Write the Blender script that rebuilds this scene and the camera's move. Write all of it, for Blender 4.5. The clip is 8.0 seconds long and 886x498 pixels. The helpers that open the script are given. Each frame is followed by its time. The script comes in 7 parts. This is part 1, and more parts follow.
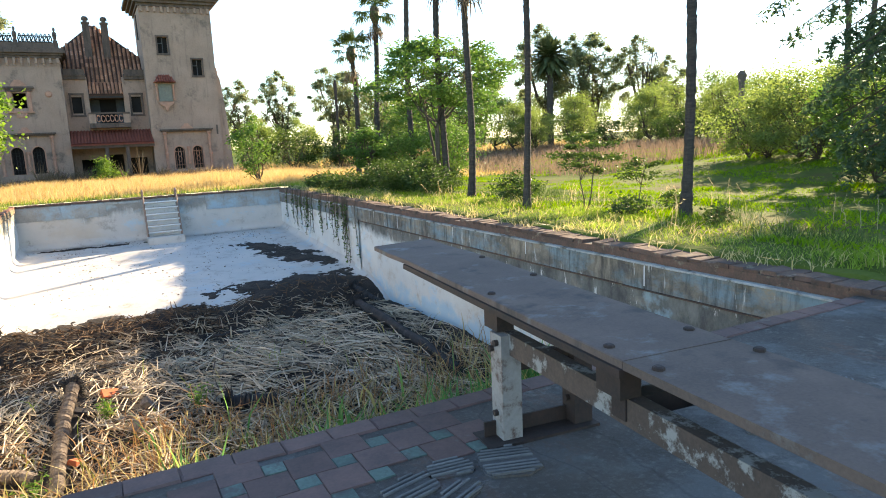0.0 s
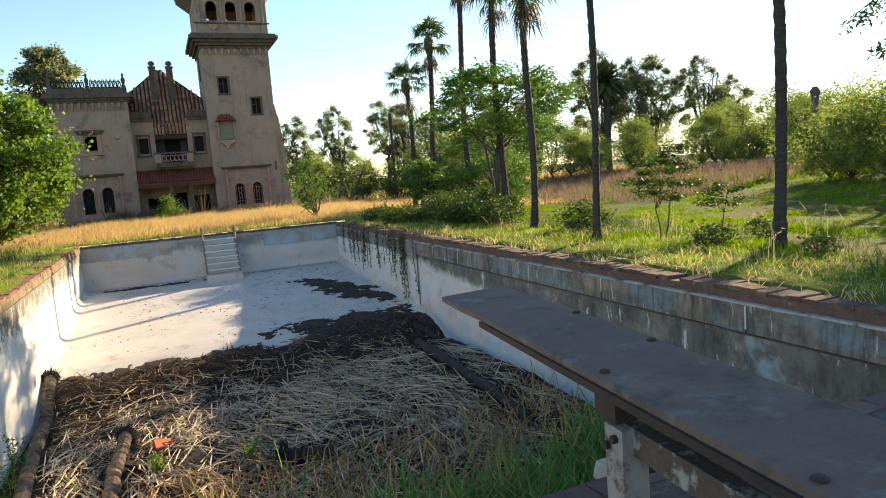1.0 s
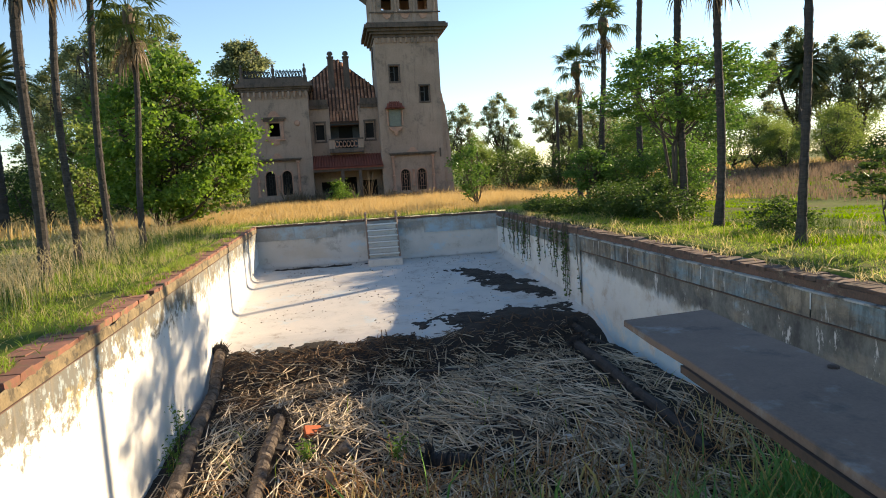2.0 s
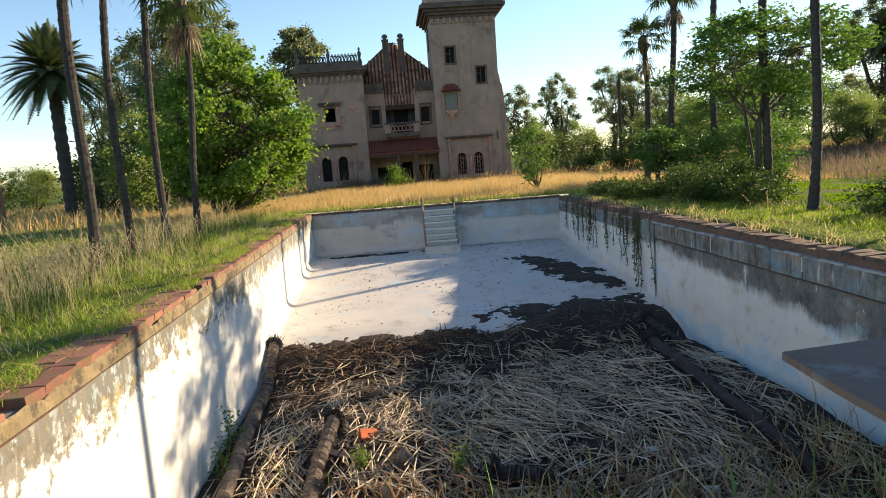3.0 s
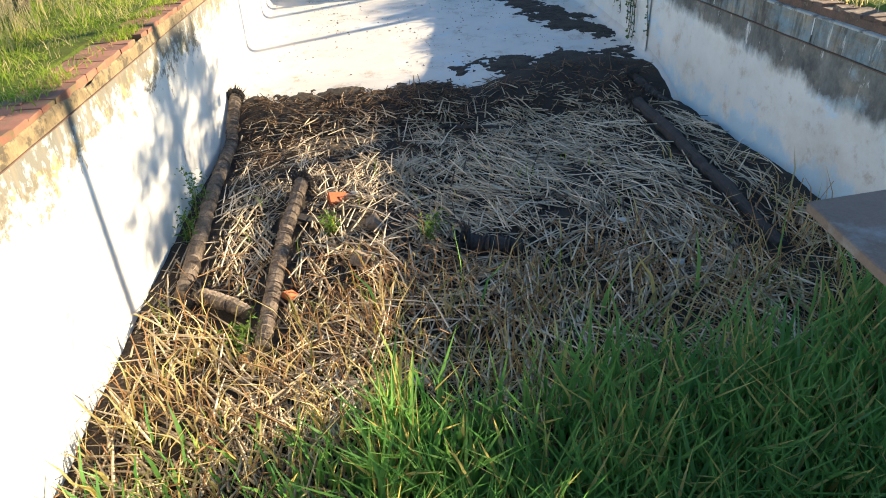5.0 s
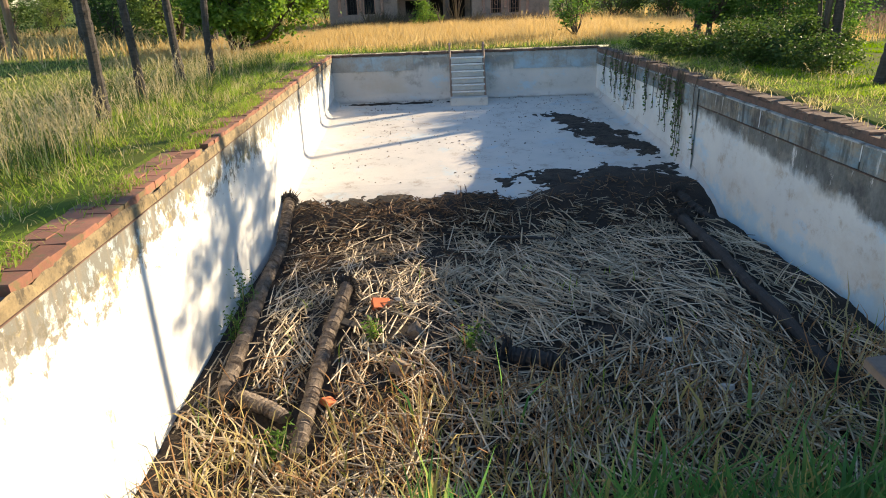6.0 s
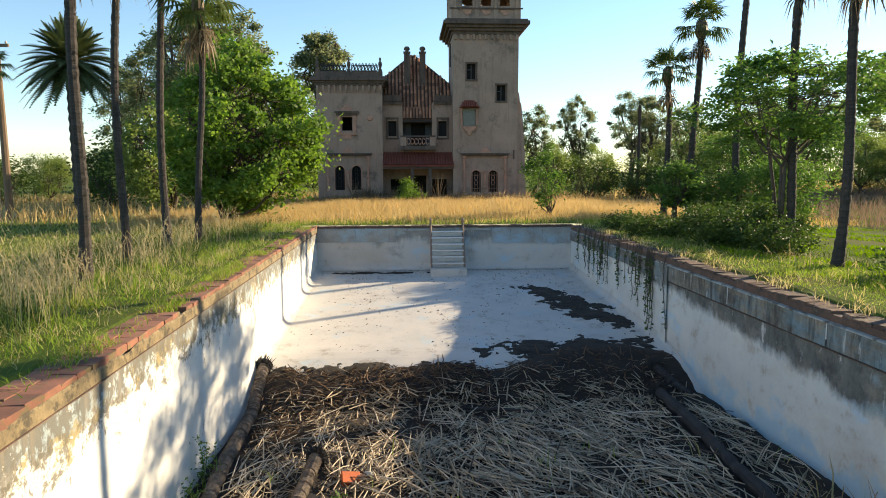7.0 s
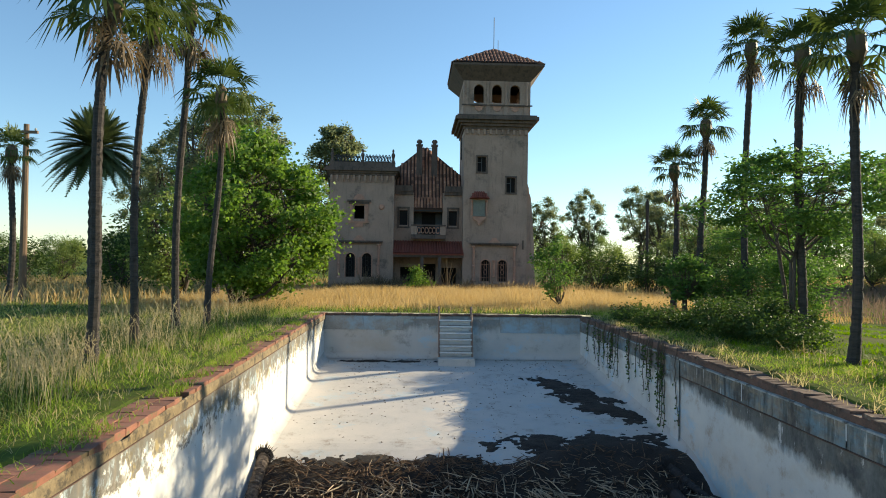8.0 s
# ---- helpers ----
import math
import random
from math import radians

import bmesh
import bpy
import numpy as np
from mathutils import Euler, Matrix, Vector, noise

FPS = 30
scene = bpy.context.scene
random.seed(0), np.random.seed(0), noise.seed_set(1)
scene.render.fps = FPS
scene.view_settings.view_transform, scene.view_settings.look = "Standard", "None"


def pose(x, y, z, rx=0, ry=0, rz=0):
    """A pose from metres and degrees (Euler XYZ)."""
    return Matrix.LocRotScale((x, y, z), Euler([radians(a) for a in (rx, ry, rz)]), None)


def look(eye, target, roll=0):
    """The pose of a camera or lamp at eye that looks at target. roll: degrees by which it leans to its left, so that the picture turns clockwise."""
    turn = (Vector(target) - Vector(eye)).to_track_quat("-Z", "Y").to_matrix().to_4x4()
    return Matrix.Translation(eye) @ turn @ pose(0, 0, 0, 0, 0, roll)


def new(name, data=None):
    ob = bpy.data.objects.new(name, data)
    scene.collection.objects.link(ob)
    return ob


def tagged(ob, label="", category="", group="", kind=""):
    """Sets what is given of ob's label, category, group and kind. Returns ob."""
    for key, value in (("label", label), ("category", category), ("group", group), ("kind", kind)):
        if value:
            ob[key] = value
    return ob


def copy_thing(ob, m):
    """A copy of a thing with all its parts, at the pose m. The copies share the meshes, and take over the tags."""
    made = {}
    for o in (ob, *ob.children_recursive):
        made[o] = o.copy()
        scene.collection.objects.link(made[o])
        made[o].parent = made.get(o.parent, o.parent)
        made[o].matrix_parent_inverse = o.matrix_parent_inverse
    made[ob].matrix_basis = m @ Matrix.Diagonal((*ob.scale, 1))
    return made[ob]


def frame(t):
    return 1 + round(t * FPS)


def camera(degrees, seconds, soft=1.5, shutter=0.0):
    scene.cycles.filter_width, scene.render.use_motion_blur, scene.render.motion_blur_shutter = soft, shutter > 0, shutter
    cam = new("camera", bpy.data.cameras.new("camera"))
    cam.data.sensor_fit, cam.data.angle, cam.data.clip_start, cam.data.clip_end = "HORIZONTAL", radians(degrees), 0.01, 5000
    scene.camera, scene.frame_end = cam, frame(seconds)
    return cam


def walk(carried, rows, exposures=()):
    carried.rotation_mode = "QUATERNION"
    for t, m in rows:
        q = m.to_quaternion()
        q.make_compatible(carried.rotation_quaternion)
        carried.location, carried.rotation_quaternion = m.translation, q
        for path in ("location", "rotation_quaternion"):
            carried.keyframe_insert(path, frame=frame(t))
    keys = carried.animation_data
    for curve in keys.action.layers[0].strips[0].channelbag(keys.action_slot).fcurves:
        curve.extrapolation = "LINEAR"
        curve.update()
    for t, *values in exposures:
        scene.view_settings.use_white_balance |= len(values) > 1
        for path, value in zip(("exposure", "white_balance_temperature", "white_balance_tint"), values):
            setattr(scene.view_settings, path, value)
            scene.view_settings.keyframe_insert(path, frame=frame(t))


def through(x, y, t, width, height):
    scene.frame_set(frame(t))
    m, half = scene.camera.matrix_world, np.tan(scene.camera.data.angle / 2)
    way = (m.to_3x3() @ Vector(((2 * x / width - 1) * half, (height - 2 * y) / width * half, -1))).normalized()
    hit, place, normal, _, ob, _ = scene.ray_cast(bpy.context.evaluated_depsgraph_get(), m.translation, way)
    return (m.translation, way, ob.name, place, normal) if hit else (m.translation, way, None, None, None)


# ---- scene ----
cam = camera(68.3, 8.0, soft=1.0)
PATH = [
    (0, (-0.023, 0.131, 1.37), (0.896, 1.877, 1.039), -2.6),
    (0.5, (0.095, 0.478, 1.365), (1.037, 2.231, 1.172), -3.9),
    (1, (0.188, 0.836, 1.394), (0.964, 2.664, 1.161), -4.3),
    (1.5, (0.382, 1.23, 1.386), (0.813, 3.163, 1.106), -2.3),
    (1.7, (0.415, 1.402, 1.391), (0.775, 3.354, 1.147), -2.4),
    (2.8, (0.361, 2.25, 1.378), (0.575, 4.225, 1.147), -5.3),
    (3, (0.412, 2.442, 1.383), (0.55, 4.418, 1.11), -4.1),
    (3.5, (0.46, 2.813, 1.374), (0.618, 4.771, 1.001), -2.9),
    (4, (0.352, 2.961, 1.321), (0.541, 4.789, 0.533), -1.3),
    (4.2, (0.371, 2.996, 1.348), (0.538, 4.755, 0.411), -2.7),
    (5.5, (0.585, 3.011, 1.603), (0.687, 4.729, 0.583), -2.5),
    (5.8, (0.548, 3.035, 1.628), (0.602, 4.843, 0.774), -2.6),
    (6, (0.521, 3.025, 1.636), (0.556, 4.884, 0.901), -2.0),
    (6.5, (0.544, 3.005, 1.639), (0.606, 4.941, 1.139), -0.5),
    (7, (0.558, 2.963, 1.637), (0.668, 4.946, 1.4), -0.2),
    (7.5, (0.554, 2.933, 1.628), (0.673, 4.929, 1.578), 0.1),
    (8, (0.561, 2.962, 1.638), (0.643, 4.96, 1.671), 0.9),
]
walk(cam, [(t, look(eye, target, roll)) for t, eye, target, roll in PATH], [(0, 1.92, 7650, 9), (0.5, 1.52, 7900, 9), (1, 1.2, 8050, 9), (1.5, 1.08, 7850, 10), (3.5, 0.97, 7500, 10), (4.2, 1.14, 7450, 8), (5.5, 1.82, 7450, 7), (6, 1.28, 7400, 8), (7, 1.0, 7450, 6), (8, 0.74, 6900, 2)])

# ---- world and sun ----
SUN_ELEV = radians(20.6)
SUN_AZ = math.atan2(0.894, 0.447)
world = bpy.data.worlds.new("sky")
scene.world = world
world.use_nodes = True
wn = world.node_tree.nodes
sky = wn.new("ShaderNodeTexSky")
sky.sky_type = "NISHITA"
sky.sun_disc = False
sky.sun_elevation = SUN_ELEV
sky.sun_rotation = SUN_AZ
sky.air_density = 1.0
sky.dust_density = 0.05
sky.ozone_density = 4.0
wn["Background"].inputs["Strength"].default_value = 0.13
world.node_tree.links.new(sky.outputs["Color"], wn["Background"].inputs["Color"])
sun_dir = Vector((math.sin(SUN_AZ) * math.cos(SUN_ELEV), math.cos(SUN_AZ) * math.cos(SUN_ELEV), math.sin(SUN_ELEV)))
sun = new("sun", bpy.data.lights.new("sun", "SUN"))
sun.data.energy = 5.0
sun.data.angle = radians(0.6)
sun.data.color = (1.0, 0.84, 0.63)
sun.matrix_world = look(sun_dir * 60, (0, 0, 0))


# ---- materials ----
def nodes_of(name):
    m = bpy.data.materials.new(name)
    m.use_nodes = True
    return m, m.node_tree.nodes, m.node_tree.links


def noise_node(n, l, scale, detail=6.0, rough=0.6, stretch=None, vec=None, distortion=0.0):
    t = n.new("ShaderNodeTexNoise")
    t.inputs["Scale"].default_value = scale
    t.inputs["Detail"].default_value = detail
    t.inputs["Roughness"].default_value = rough
    t.inputs["Distortion"].default_value = distortion
    if vec is None:
        vec = n.new("ShaderNodeNewGeometry").outputs["Position"]
    if stretch:
        mp = n.new("ShaderNodeMapping")
        mp.inputs["Scale"].default_value = stretch
        l.new(vec, mp.inputs["Vector"])
        vec = mp.outputs["Vector"]
    l.new(vec, t.inputs["Vector"])
    return t.outputs["Fac"]


def ramp(n, l, fac, lo, hi):
    r = n.new("ShaderNodeMapRange")
    r.inputs["From Min"].default_value = lo
    r.inputs["From Max"].default_value = hi
    l.new(fac, r.inputs["Value"])
    return r.outputs["Result"]


def mixc(n, l, fac, a, b):
    x = n.new("ShaderNodeMix")
    x.data_type = "RGBA"
    for val, sock in ((a, x.inputs[6]), (b, x.inputs[7])):
        if isinstance(val, tuple):
            sock.default_value = (*val, 1)
        else:
            l.new(val, sock)
    if isinstance(fac, float):
        x.inputs[0].default_value = fac
    else:
        l.new(fac, x.inputs[0])
    return x.outputs[2]


def mathn(n, l, op, a, b=0.0):
    x = n.new("ShaderNodeMath")
    x.operation = op
    for val, sock in ((a, x.inputs[0]), (b, x.inputs[1])):
        if isinstance(val, (int, float)):
            sock.default_value = val
        else:
            l.new(val, sock)
    return x.outputs[0]


def bump_to(n, l, bsdf, height, strength=0.4, dist=0.02):
    b = n.new("ShaderNodeBump")
    b.inputs["Strength"].default_value = strength
    b.inputs["Distance"].default_value = dist
    l.new(height, b.inputs["Height"])
    l.new(b.outputs["Normal"], bsdf.inputs["Normal"])


def surface(name, a, b, scale=3.0, fine=40.0, rough=0.85, metal=0.0, spots=None, spot_range=(0.58, 0.66), spot_scale=1.3,
            streak=None, streak_range=(0.5, 0.68), bump=0.4, bdist=0.01, random=0.0, stretch=None, island=0.0):
    """A weathered surface: two base colours mixed by coarse and fine noise, patches of a third, streaks of a fourth."""
    m, n, l = nodes_of(name)
    p = n["Principled BSDF"]
    p.inputs["Roughness"].default_value = rough
    p.inputs["Metallic"].default_value = metal
    c1 = noise_node(n, l, scale, 8, 0.65, stretch)
    c2 = noise_node(n, l, fine, 5, 0.6, stretch)
    f = mathn(n, l, "ADD", mathn(n, l, "MULTIPLY", c1, 0.65), mathn(n, l, "MULTIPLY", c2, 0.35))
    col = mixc(n, l, ramp(n, l, f, 0.36, 0.64), a, b)
    if spots:
        col = mixc(n, l, ramp(n, l, noise_node(n, l, spot_scale, 10, 0.72), *spot_range), col, spots)
    if streak:
        col = mixc(n, l, ramp(n, l, noise_node(n, l, 1.0, 6, 0.65, (5, 5, 0.7)), *streak_range), col, streak)
    if random:
        hsv = n.new("ShaderNodeHueSaturation")
        r = n.new("ShaderNodeObjectInfo").outputs["Random"]
        l.new(ramp_out(n, l, r, 1 - random, 1 + random), hsv.inputs["Value"])
        l.new(col, hsv.inputs["Color"])
        col = hsv.outputs["Color"]
    if island:
        hsv = n.new("ShaderNodeHueSaturation")
        l.new(ramp_out(n, l, n.new("ShaderNodeNewGeometry").outputs["Random Per Island"], 1 - island, 1 + island), hsv.inputs["Value"])
        l.new(col, hsv.inputs["Color"])
        col = hsv.outputs["Color"]
    l.new(col, p.inputs["Base Color"])
    bump_to(n, l, p, f, bump, bdist)
    return m


def ramp_out(n, l, fac, lo, hi):
    r = n.new("ShaderNodeMapRange")
    r.inputs["To Min"].default_value = lo
    r.inputs["To Max"].default_value = hi
    l.new(fac, r.inputs["Value"])
    return r.outputs["Result"]


def leafy(name, a, b, c=None, through=0.35, rough=0.6, clump=1.2):
    """Leaves and blades: colour varies from piece to piece and in broad patches, and light shines through."""
    m, n, l = nodes_of(name)
    p = n["Principled BSDF"]
    p.inputs["Specular IOR Level"].default_value = 0.05 if rough > 0.8 else 0.3 if rough > 0.55 else 0.5
    p.inputs["Roughness"].default_value = rough
    isl = n.new("ShaderNodeNewGeometry").outputs["Random Per Island"]
    big = noise_node(n, l, clump, 3, 0.5)
    f = mathn(n, l, "ADD", mathn(n, l, "MULTIPLY", isl, 0.6), mathn(n, l, "MULTIPLY", ramp(n, l, big, 0.3, 0.7), 0.4))
    col = mixc(n, l, f, a, b)
    if c:
        col = mixc(n, l, ramp(n, l, isl, 0.82, 0.86), col, c)
    l.new(col, p.inputs["Base Color"])
    if through:
        tr = n.new("ShaderNodeBsdfTranslucent")
        hsv = n.new("ShaderNodeHueSaturation")
        hsv.inputs["Value"].default_value = 1.5
        hsv.inputs["Saturation"].default_value = 1.1
        l.new(col, hsv.inputs["Color"])
        l.new(hsv.outputs["Color"], tr.inputs["Color"])
        mx = n.new("ShaderNodeMixShader")
        mx.inputs[0].default_value = through
        l.new(p.outputs[0], mx.inputs[1])
        l.new(tr.outputs[0], mx.inputs[2])
        l.new(mx.outputs[0], n["Material Output"].inputs["Surface"])
    return m


def pool_plaster(name, white, grey, blue, stain, line_z=None, grime=0.0, steep=0.6, tint=(0.26, 0.36, 0.40), fall=0.0):
    """Old painted pool plaster: chalky white, flakes of pale blue, water stains, and grime above an old waterline."""
    m, n, l = nodes_of(name)
    p = n["Principled BSDF"]
    p.inputs["Roughness"].default_value = 0.8
    fine = noise_node(n, l, 22, 8, 0.7)
    mid = noise_node(n, l, 1.1, 8, 0.65)
    col = mixc(n, l, ramp(n, l, mid, 0.35, 0.7), white, grey)
    col = mixc(n, l, ramp(n, l, noise_node(n, l, 0.9, 9, 0.7, (1, 1, 1.6)), 0.56, 0.64), col, blue)
    col = mixc(n, l, mathn(n, l, "MULTIPLY", ramp(n, l, noise_node(n, l, 2.2, 12, 0.78), 0.55, 0.66), 0.7), col, stain)
    if line_z is not None:
        z = n.new("ShaderNodeSeparateXYZ")
        l.new(n.new("ShaderNodeNewGeometry").outputs["Position"], z.inputs[0])
        line = mathn(n, l, "ADD", mathn(n, l, "MULTIPLY", z.outputs[1], fall), line_z - 15 * fall)
        up = mathn(n, l, "MULTIPLY", mathn(n, l, "SUBTRACT", z.outputs[2], line), steep)
        blotch = mathn(n, l, "ADD", mathn(n, l, "MULTIPLY", noise_node(n, l, 1.5, 10, 0.68, (1, 1, 0.8)), 0.75), mathn(n, l, "MULTIPLY", noise_node(n, l, 1.0, 6, 0.65, (7, 7, 0.8)), 0.25))
        above = ramp(n, l, mathn(n, l, "ADD", blotch, up), 0.41, 0.58)
        dirt = mixc(n, l, ramp(n, l, noise_node(n, l, 1.0, 10, 0.74, (3.5, 3.5, 1.8)), 0.38, 0.66), (0.07, 0.069, 0.066), (0.215, 0.215, 0.195))
        dirt = mixc(n, l, ramp(n, l, noise_node(n, l, 1.0, 10, 0.75, (7, 7, 2.0)), 0.59, 0.63), dirt, (0.60, 0.58, 0.55))
        dirt = mixc(n, l, ramp(n, l, noise_node(n, l, 1.7, 6, 0.6), 0.58, 0.66), dirt, tint)
        col = mixc(n, l, mathn(n, l, "MULTIPLY", above, grime), col, dirt)
        # old blue paint left low on the wall, and rusty washes above it
        low = mathn(n, l, "ADD", noise_node(n, l, 1.2, 8, 0.65), mathn(n, l, "MULTIPLY", mathn(n, l, "SUBTRACT", -1.75, z.outputs[2]), 0.55))
        col = mixc(n, l, mathn(n, l, "MULTIPLY", ramp(n, l, low, 0.48, 0.6), 0.85), col, (0.40, 0.58, 0.68))
        col = mixc(n, l, mathn(n, l, "MULTIPLY", ramp(n, l, noise_node(n, l, 0.8, 8, 0.7, (1, 1, 1.5)), 0.52, 0.7), 0.45), col, (0.52, 0.42, 0.30))
    l.new(col, p.inputs["Base Color"])
    bump_to(n, l, p, mathn(n, l, "ADD", fine, mathn(n, l, "MULTIPLY", mid, 2.0)), 0.35, 0.012)
    return m


def lit_wall(name):
    """White wall paint over old plaster: hard-edged patches of bare grey, ochre lichen and pale blue, thick under the coping."""
    m, n, l = nodes_of(name)
    p = n["Principled BSDF"]
    p.inputs["Roughness"].default_value = 0.85
    z = n.new("ShaderNodeSeparateXYZ")
    l.new(n.new("ShaderNodeNewGeometry").outputs["Position"], z.inputs[0])
    up = mathn(n, l, "MULTIPLY", mathn(n, l, "ADD", z.outputs[2], 0.66), 0.32)
    fine = noise_node(n, l, 24, 8, 0.7)
    col = mixc(n, l, ramp(n, l, noise_node(n, l, 1.3, 8, 0.65), 0.35, 0.7), (0.80, 0.79, 0.75), (0.62, 0.61, 0.58))
    # three patch layers, each with its own border
    for sc, lo, cut, tone, seed in ((2.4, 0.55, 1.0, (0.20, 0.185, 0.155), (1, 1, 1.5)), (3.6, 0.57, 0.9, (0.34, 0.27, 0.13), (1.1, 0.8, 0.9)), (1.7, 0.58, 0.8, (0.34, 0.43, 0.48), (0.9, 1.3, 1.2)), (6.5, 0.55, 0.85, (0.13, 0.115, 0.09), (1, 1, 0.6))):
        f = mathn(n, l, "ADD", noise_node(n, l, sc, 11, 0.74, seed), up)
        col = mixc(n, l, mathn(n, l, "MULTIPLY", ramp(n, l, f, lo, lo + 0.05), cut), col, tone)
    col = mixc(n, l, mathn(n, l, "MULTIPLY", ramp(n, l, noise_node(n, l, 1.6, 10, 0.72, (1, 1.2, 0.8)), 0.625, 0.67), 0.8), col, (0.26, 0.23, 0.18))
    # runs of dirt down the wall
    run = mathn(n, l, "ADD", noise_node(n, l, 1.0, 7, 0.7, (9, 9, 0.6)), mathn(n, l, "MULTIPLY", up, 0.8))
    col = mixc(n, l, mathn(n, l, "MULTIPLY", ramp(n, l, run, 0.6, 0.72), 0.6), col, (0.24, 0.20, 0.15))
    # white scabs of newer paint left on the patches
    col = mixc(n, l, ramp(n, l, noise_node(n, l, 4.6, 10, 0.75), 0.60, 0.63), col, (0.78, 0.77, 0.73))
    l.new(col, p.inputs["Base Color"])
    bump_to(n, l, p, fine, 0.4, 0.012)
    return m


def dripping_band(name):
    """Old plaster over concrete: tan, grey and faded blue in broad patches, with soft dark runs and thin white lime runs."""
    m, n, l = nodes_of(name)
    p = n["Principled BSDF"]
    p.inputs["Roughness"].default_value = 0.9
    base = noise_node(n, l, 2.2, 10, 0.72)
    col = mixc(n, l, ramp(n, l, base, 0.36, 0.64), (0.34, 0.28, 0.21), (0.095, 0.088, 0.08))
    col = mixc(n, l, mathn(n, l, "MULTIPLY", ramp(n, l, noise_node(n, l, 0.8, 9, 0.7, (1, 1, 2)), 0.47, 0.60), 0.85), col, (0.19, 0.285, 0.33))
    col = mixc(n, l, mathn(n, l, "MULTIPLY", ramp(n, l, noise_node(n, l, 1.3, 10, 0.72, (1, 1.4, 2.5)), 0.56, 0.64), 0.8), col, (0.36, 0.27, 0.17))
    col = mixc(n, l, mathn(n, l, "MULTIPLY", ramp(n, l, noise_node(n, l, 1.0, 8, 0.72, (6, 6, 1.1)), 0.47, 0.64), 0.85), col, (0.045, 0.042, 0.038))
    col = mixc(n, l, mathn(n, l, "MULTIPLY", ramp(n, l, noise_node(n, l, 1.0, 8, 0.7, (9, 9, 1.6)), 0.61, 0.67), 0.85), col, (0.55, 0.54, 0.51))
    col = mixc(n, l, mathn(n, l, "MULTIPLY", ramp(n, l, noise_node(n, l, 9.0, 8, 0.75), 0.58, 0.70), 0.5), col, (0.06, 0.055, 0.05))
    l.new(col, p.inputs["Base Color"])
    bump_to(n, l, p, mathn(n, l, "ADD", base, noise_node(n, l, 30, 6, 0.7)), 0.6, 0.012)
    return m


def worn_deck(name):
    """Trodden concrete: brown-grey with pale worn patches, blue-grey lime film, black stains and a net of fine cracks."""
    m, n, l = nodes_of(name)
    p = n["Principled BSDF"]
    p.inputs["Roughness"].default_value = 0.88
    base = noise_node(n, l, 1.4, 10, 0.68)
    fine = noise_node(n, l, 38, 8, 0.7)
    col = mixc(n, l, ramp(n, l, base, 0.36, 0.64), (0.11, 0.088, 0.074), (0.05, 0.044, 0.04))
    col = mixc(n, l, mathn(n, l, "MULTIPLY", ramp(n, l, noise_node(n, l, 0.9, 11, 0.74), 0.50, 0.60), 0.75), col, (0.135, 0.135, 0.135))
    col = mixc(n, l, mathn(n, l, "MULTIPLY", ramp(n, l, noise_node(n, l, 3.1, 11, 0.76), 0.56, 0.64), 0.8), col, (0.215, 0.195, 0.18))
    col = mixc(n, l, mathn(n, l, "MULTIPLY", ramp(n, l, noise_node(n, l, 2.1, 10, 0.7, (1.3, 0.8, 1)), 0.57, 0.66), 0.7), col, (0.15, 0.085, 0.06))
    col = mixc(n, l, mathn(n, l, "MULTIPLY", ramp(n, l, noise_node(n, l, 5.5, 10, 0.75), 0.60, 0.66), 0.8), col, (0.03, 0.028, 0.027))
    col = mixc(n, l, mathn(n, l, "MULTIPLY", ramp(n, l, fine, 0.52, 0.72), 0.45), col, (0.21, 0.20, 0.19))
    warp = n.new("ShaderNodeVectorMath")
    warp.operation = "ADD"
    l.new(n.new("ShaderNodeNewGeometry").outputs["Position"], warp.inputs[0])
    wob = n.new("ShaderNodeTexNoise")
    wob.inputs["Scale"].default_value = 3.0
    wob.inputs["Detail"].default_value = 6.0
    l.new(wob.outputs["Color"], warp.inputs[1])
    vo = n.new("ShaderNodeTexVoronoi")
    vo.feature = "DISTANCE_TO_EDGE"
    vo.inputs["Scale"].default_value = 0.8
    l.new(warp.outputs[0], vo.inputs["Vector"])
    crack = mathn(n, l, "SUBTRACT", 1.0, ramp(n, l, vo.outputs["Distance"], 0.0, 0.006))
    col = mixc(n, l, mathn(n, l, "MULTIPLY", crack, 0.25), col, (0.02, 0.018, 0.017))
    l.new(col, p.inputs["Base Color"])
    bump_to(n, l, p, mathn(n, l, "SUBTRACT", mathn(n, l, "ADD", base, fine), mathn(n, l, "MULTIPLY", crack, 0.4)), 0.6, 0.012)
    return m


M_FLOOR = pool_plaster("pool_floor_plaster", (0.62, 0.57, 0.52), (0.50, 0.485, 0.46), (0.48, 0.54, 0.57), (0.30, 0.22, 0.16))
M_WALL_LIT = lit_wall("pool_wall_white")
M_WALL_EAST = pool_plaster("pool_wall_stained", (0.74, 0.72, 0.67), (0.60, 0.60, 0.58), (0.55, 0.66, 0.72), (0.46, 0.34, 0.22), -0.66, 1.0, 1.25, fall=0.06)
M_WALL_FAR = pool_plaster("pool_wall_faded_blue", (0.62, 0.58, 0.54), (0.50, 0.49, 0.47), (0.46, 0.57, 0.63), (0.30, 0.27, 0.23), -0.45, 0.7, 0.7)
M_BAND = dripping_band("stained_concrete_band")
M_BAND_FAR = surface("grey_blue_plaster_band", (0.40, 0.39, 0.36), (0.26, 0.25, 0.23), 1.8, 30, 0.85, spots=(0.33, 0.45, 0.53), spot_range=(0.48, 0.60), spot_scale=0.7,
                     streak=(0.12, 0.12, 0.11), streak_range=(0.6, 0.75), bump=0.4)
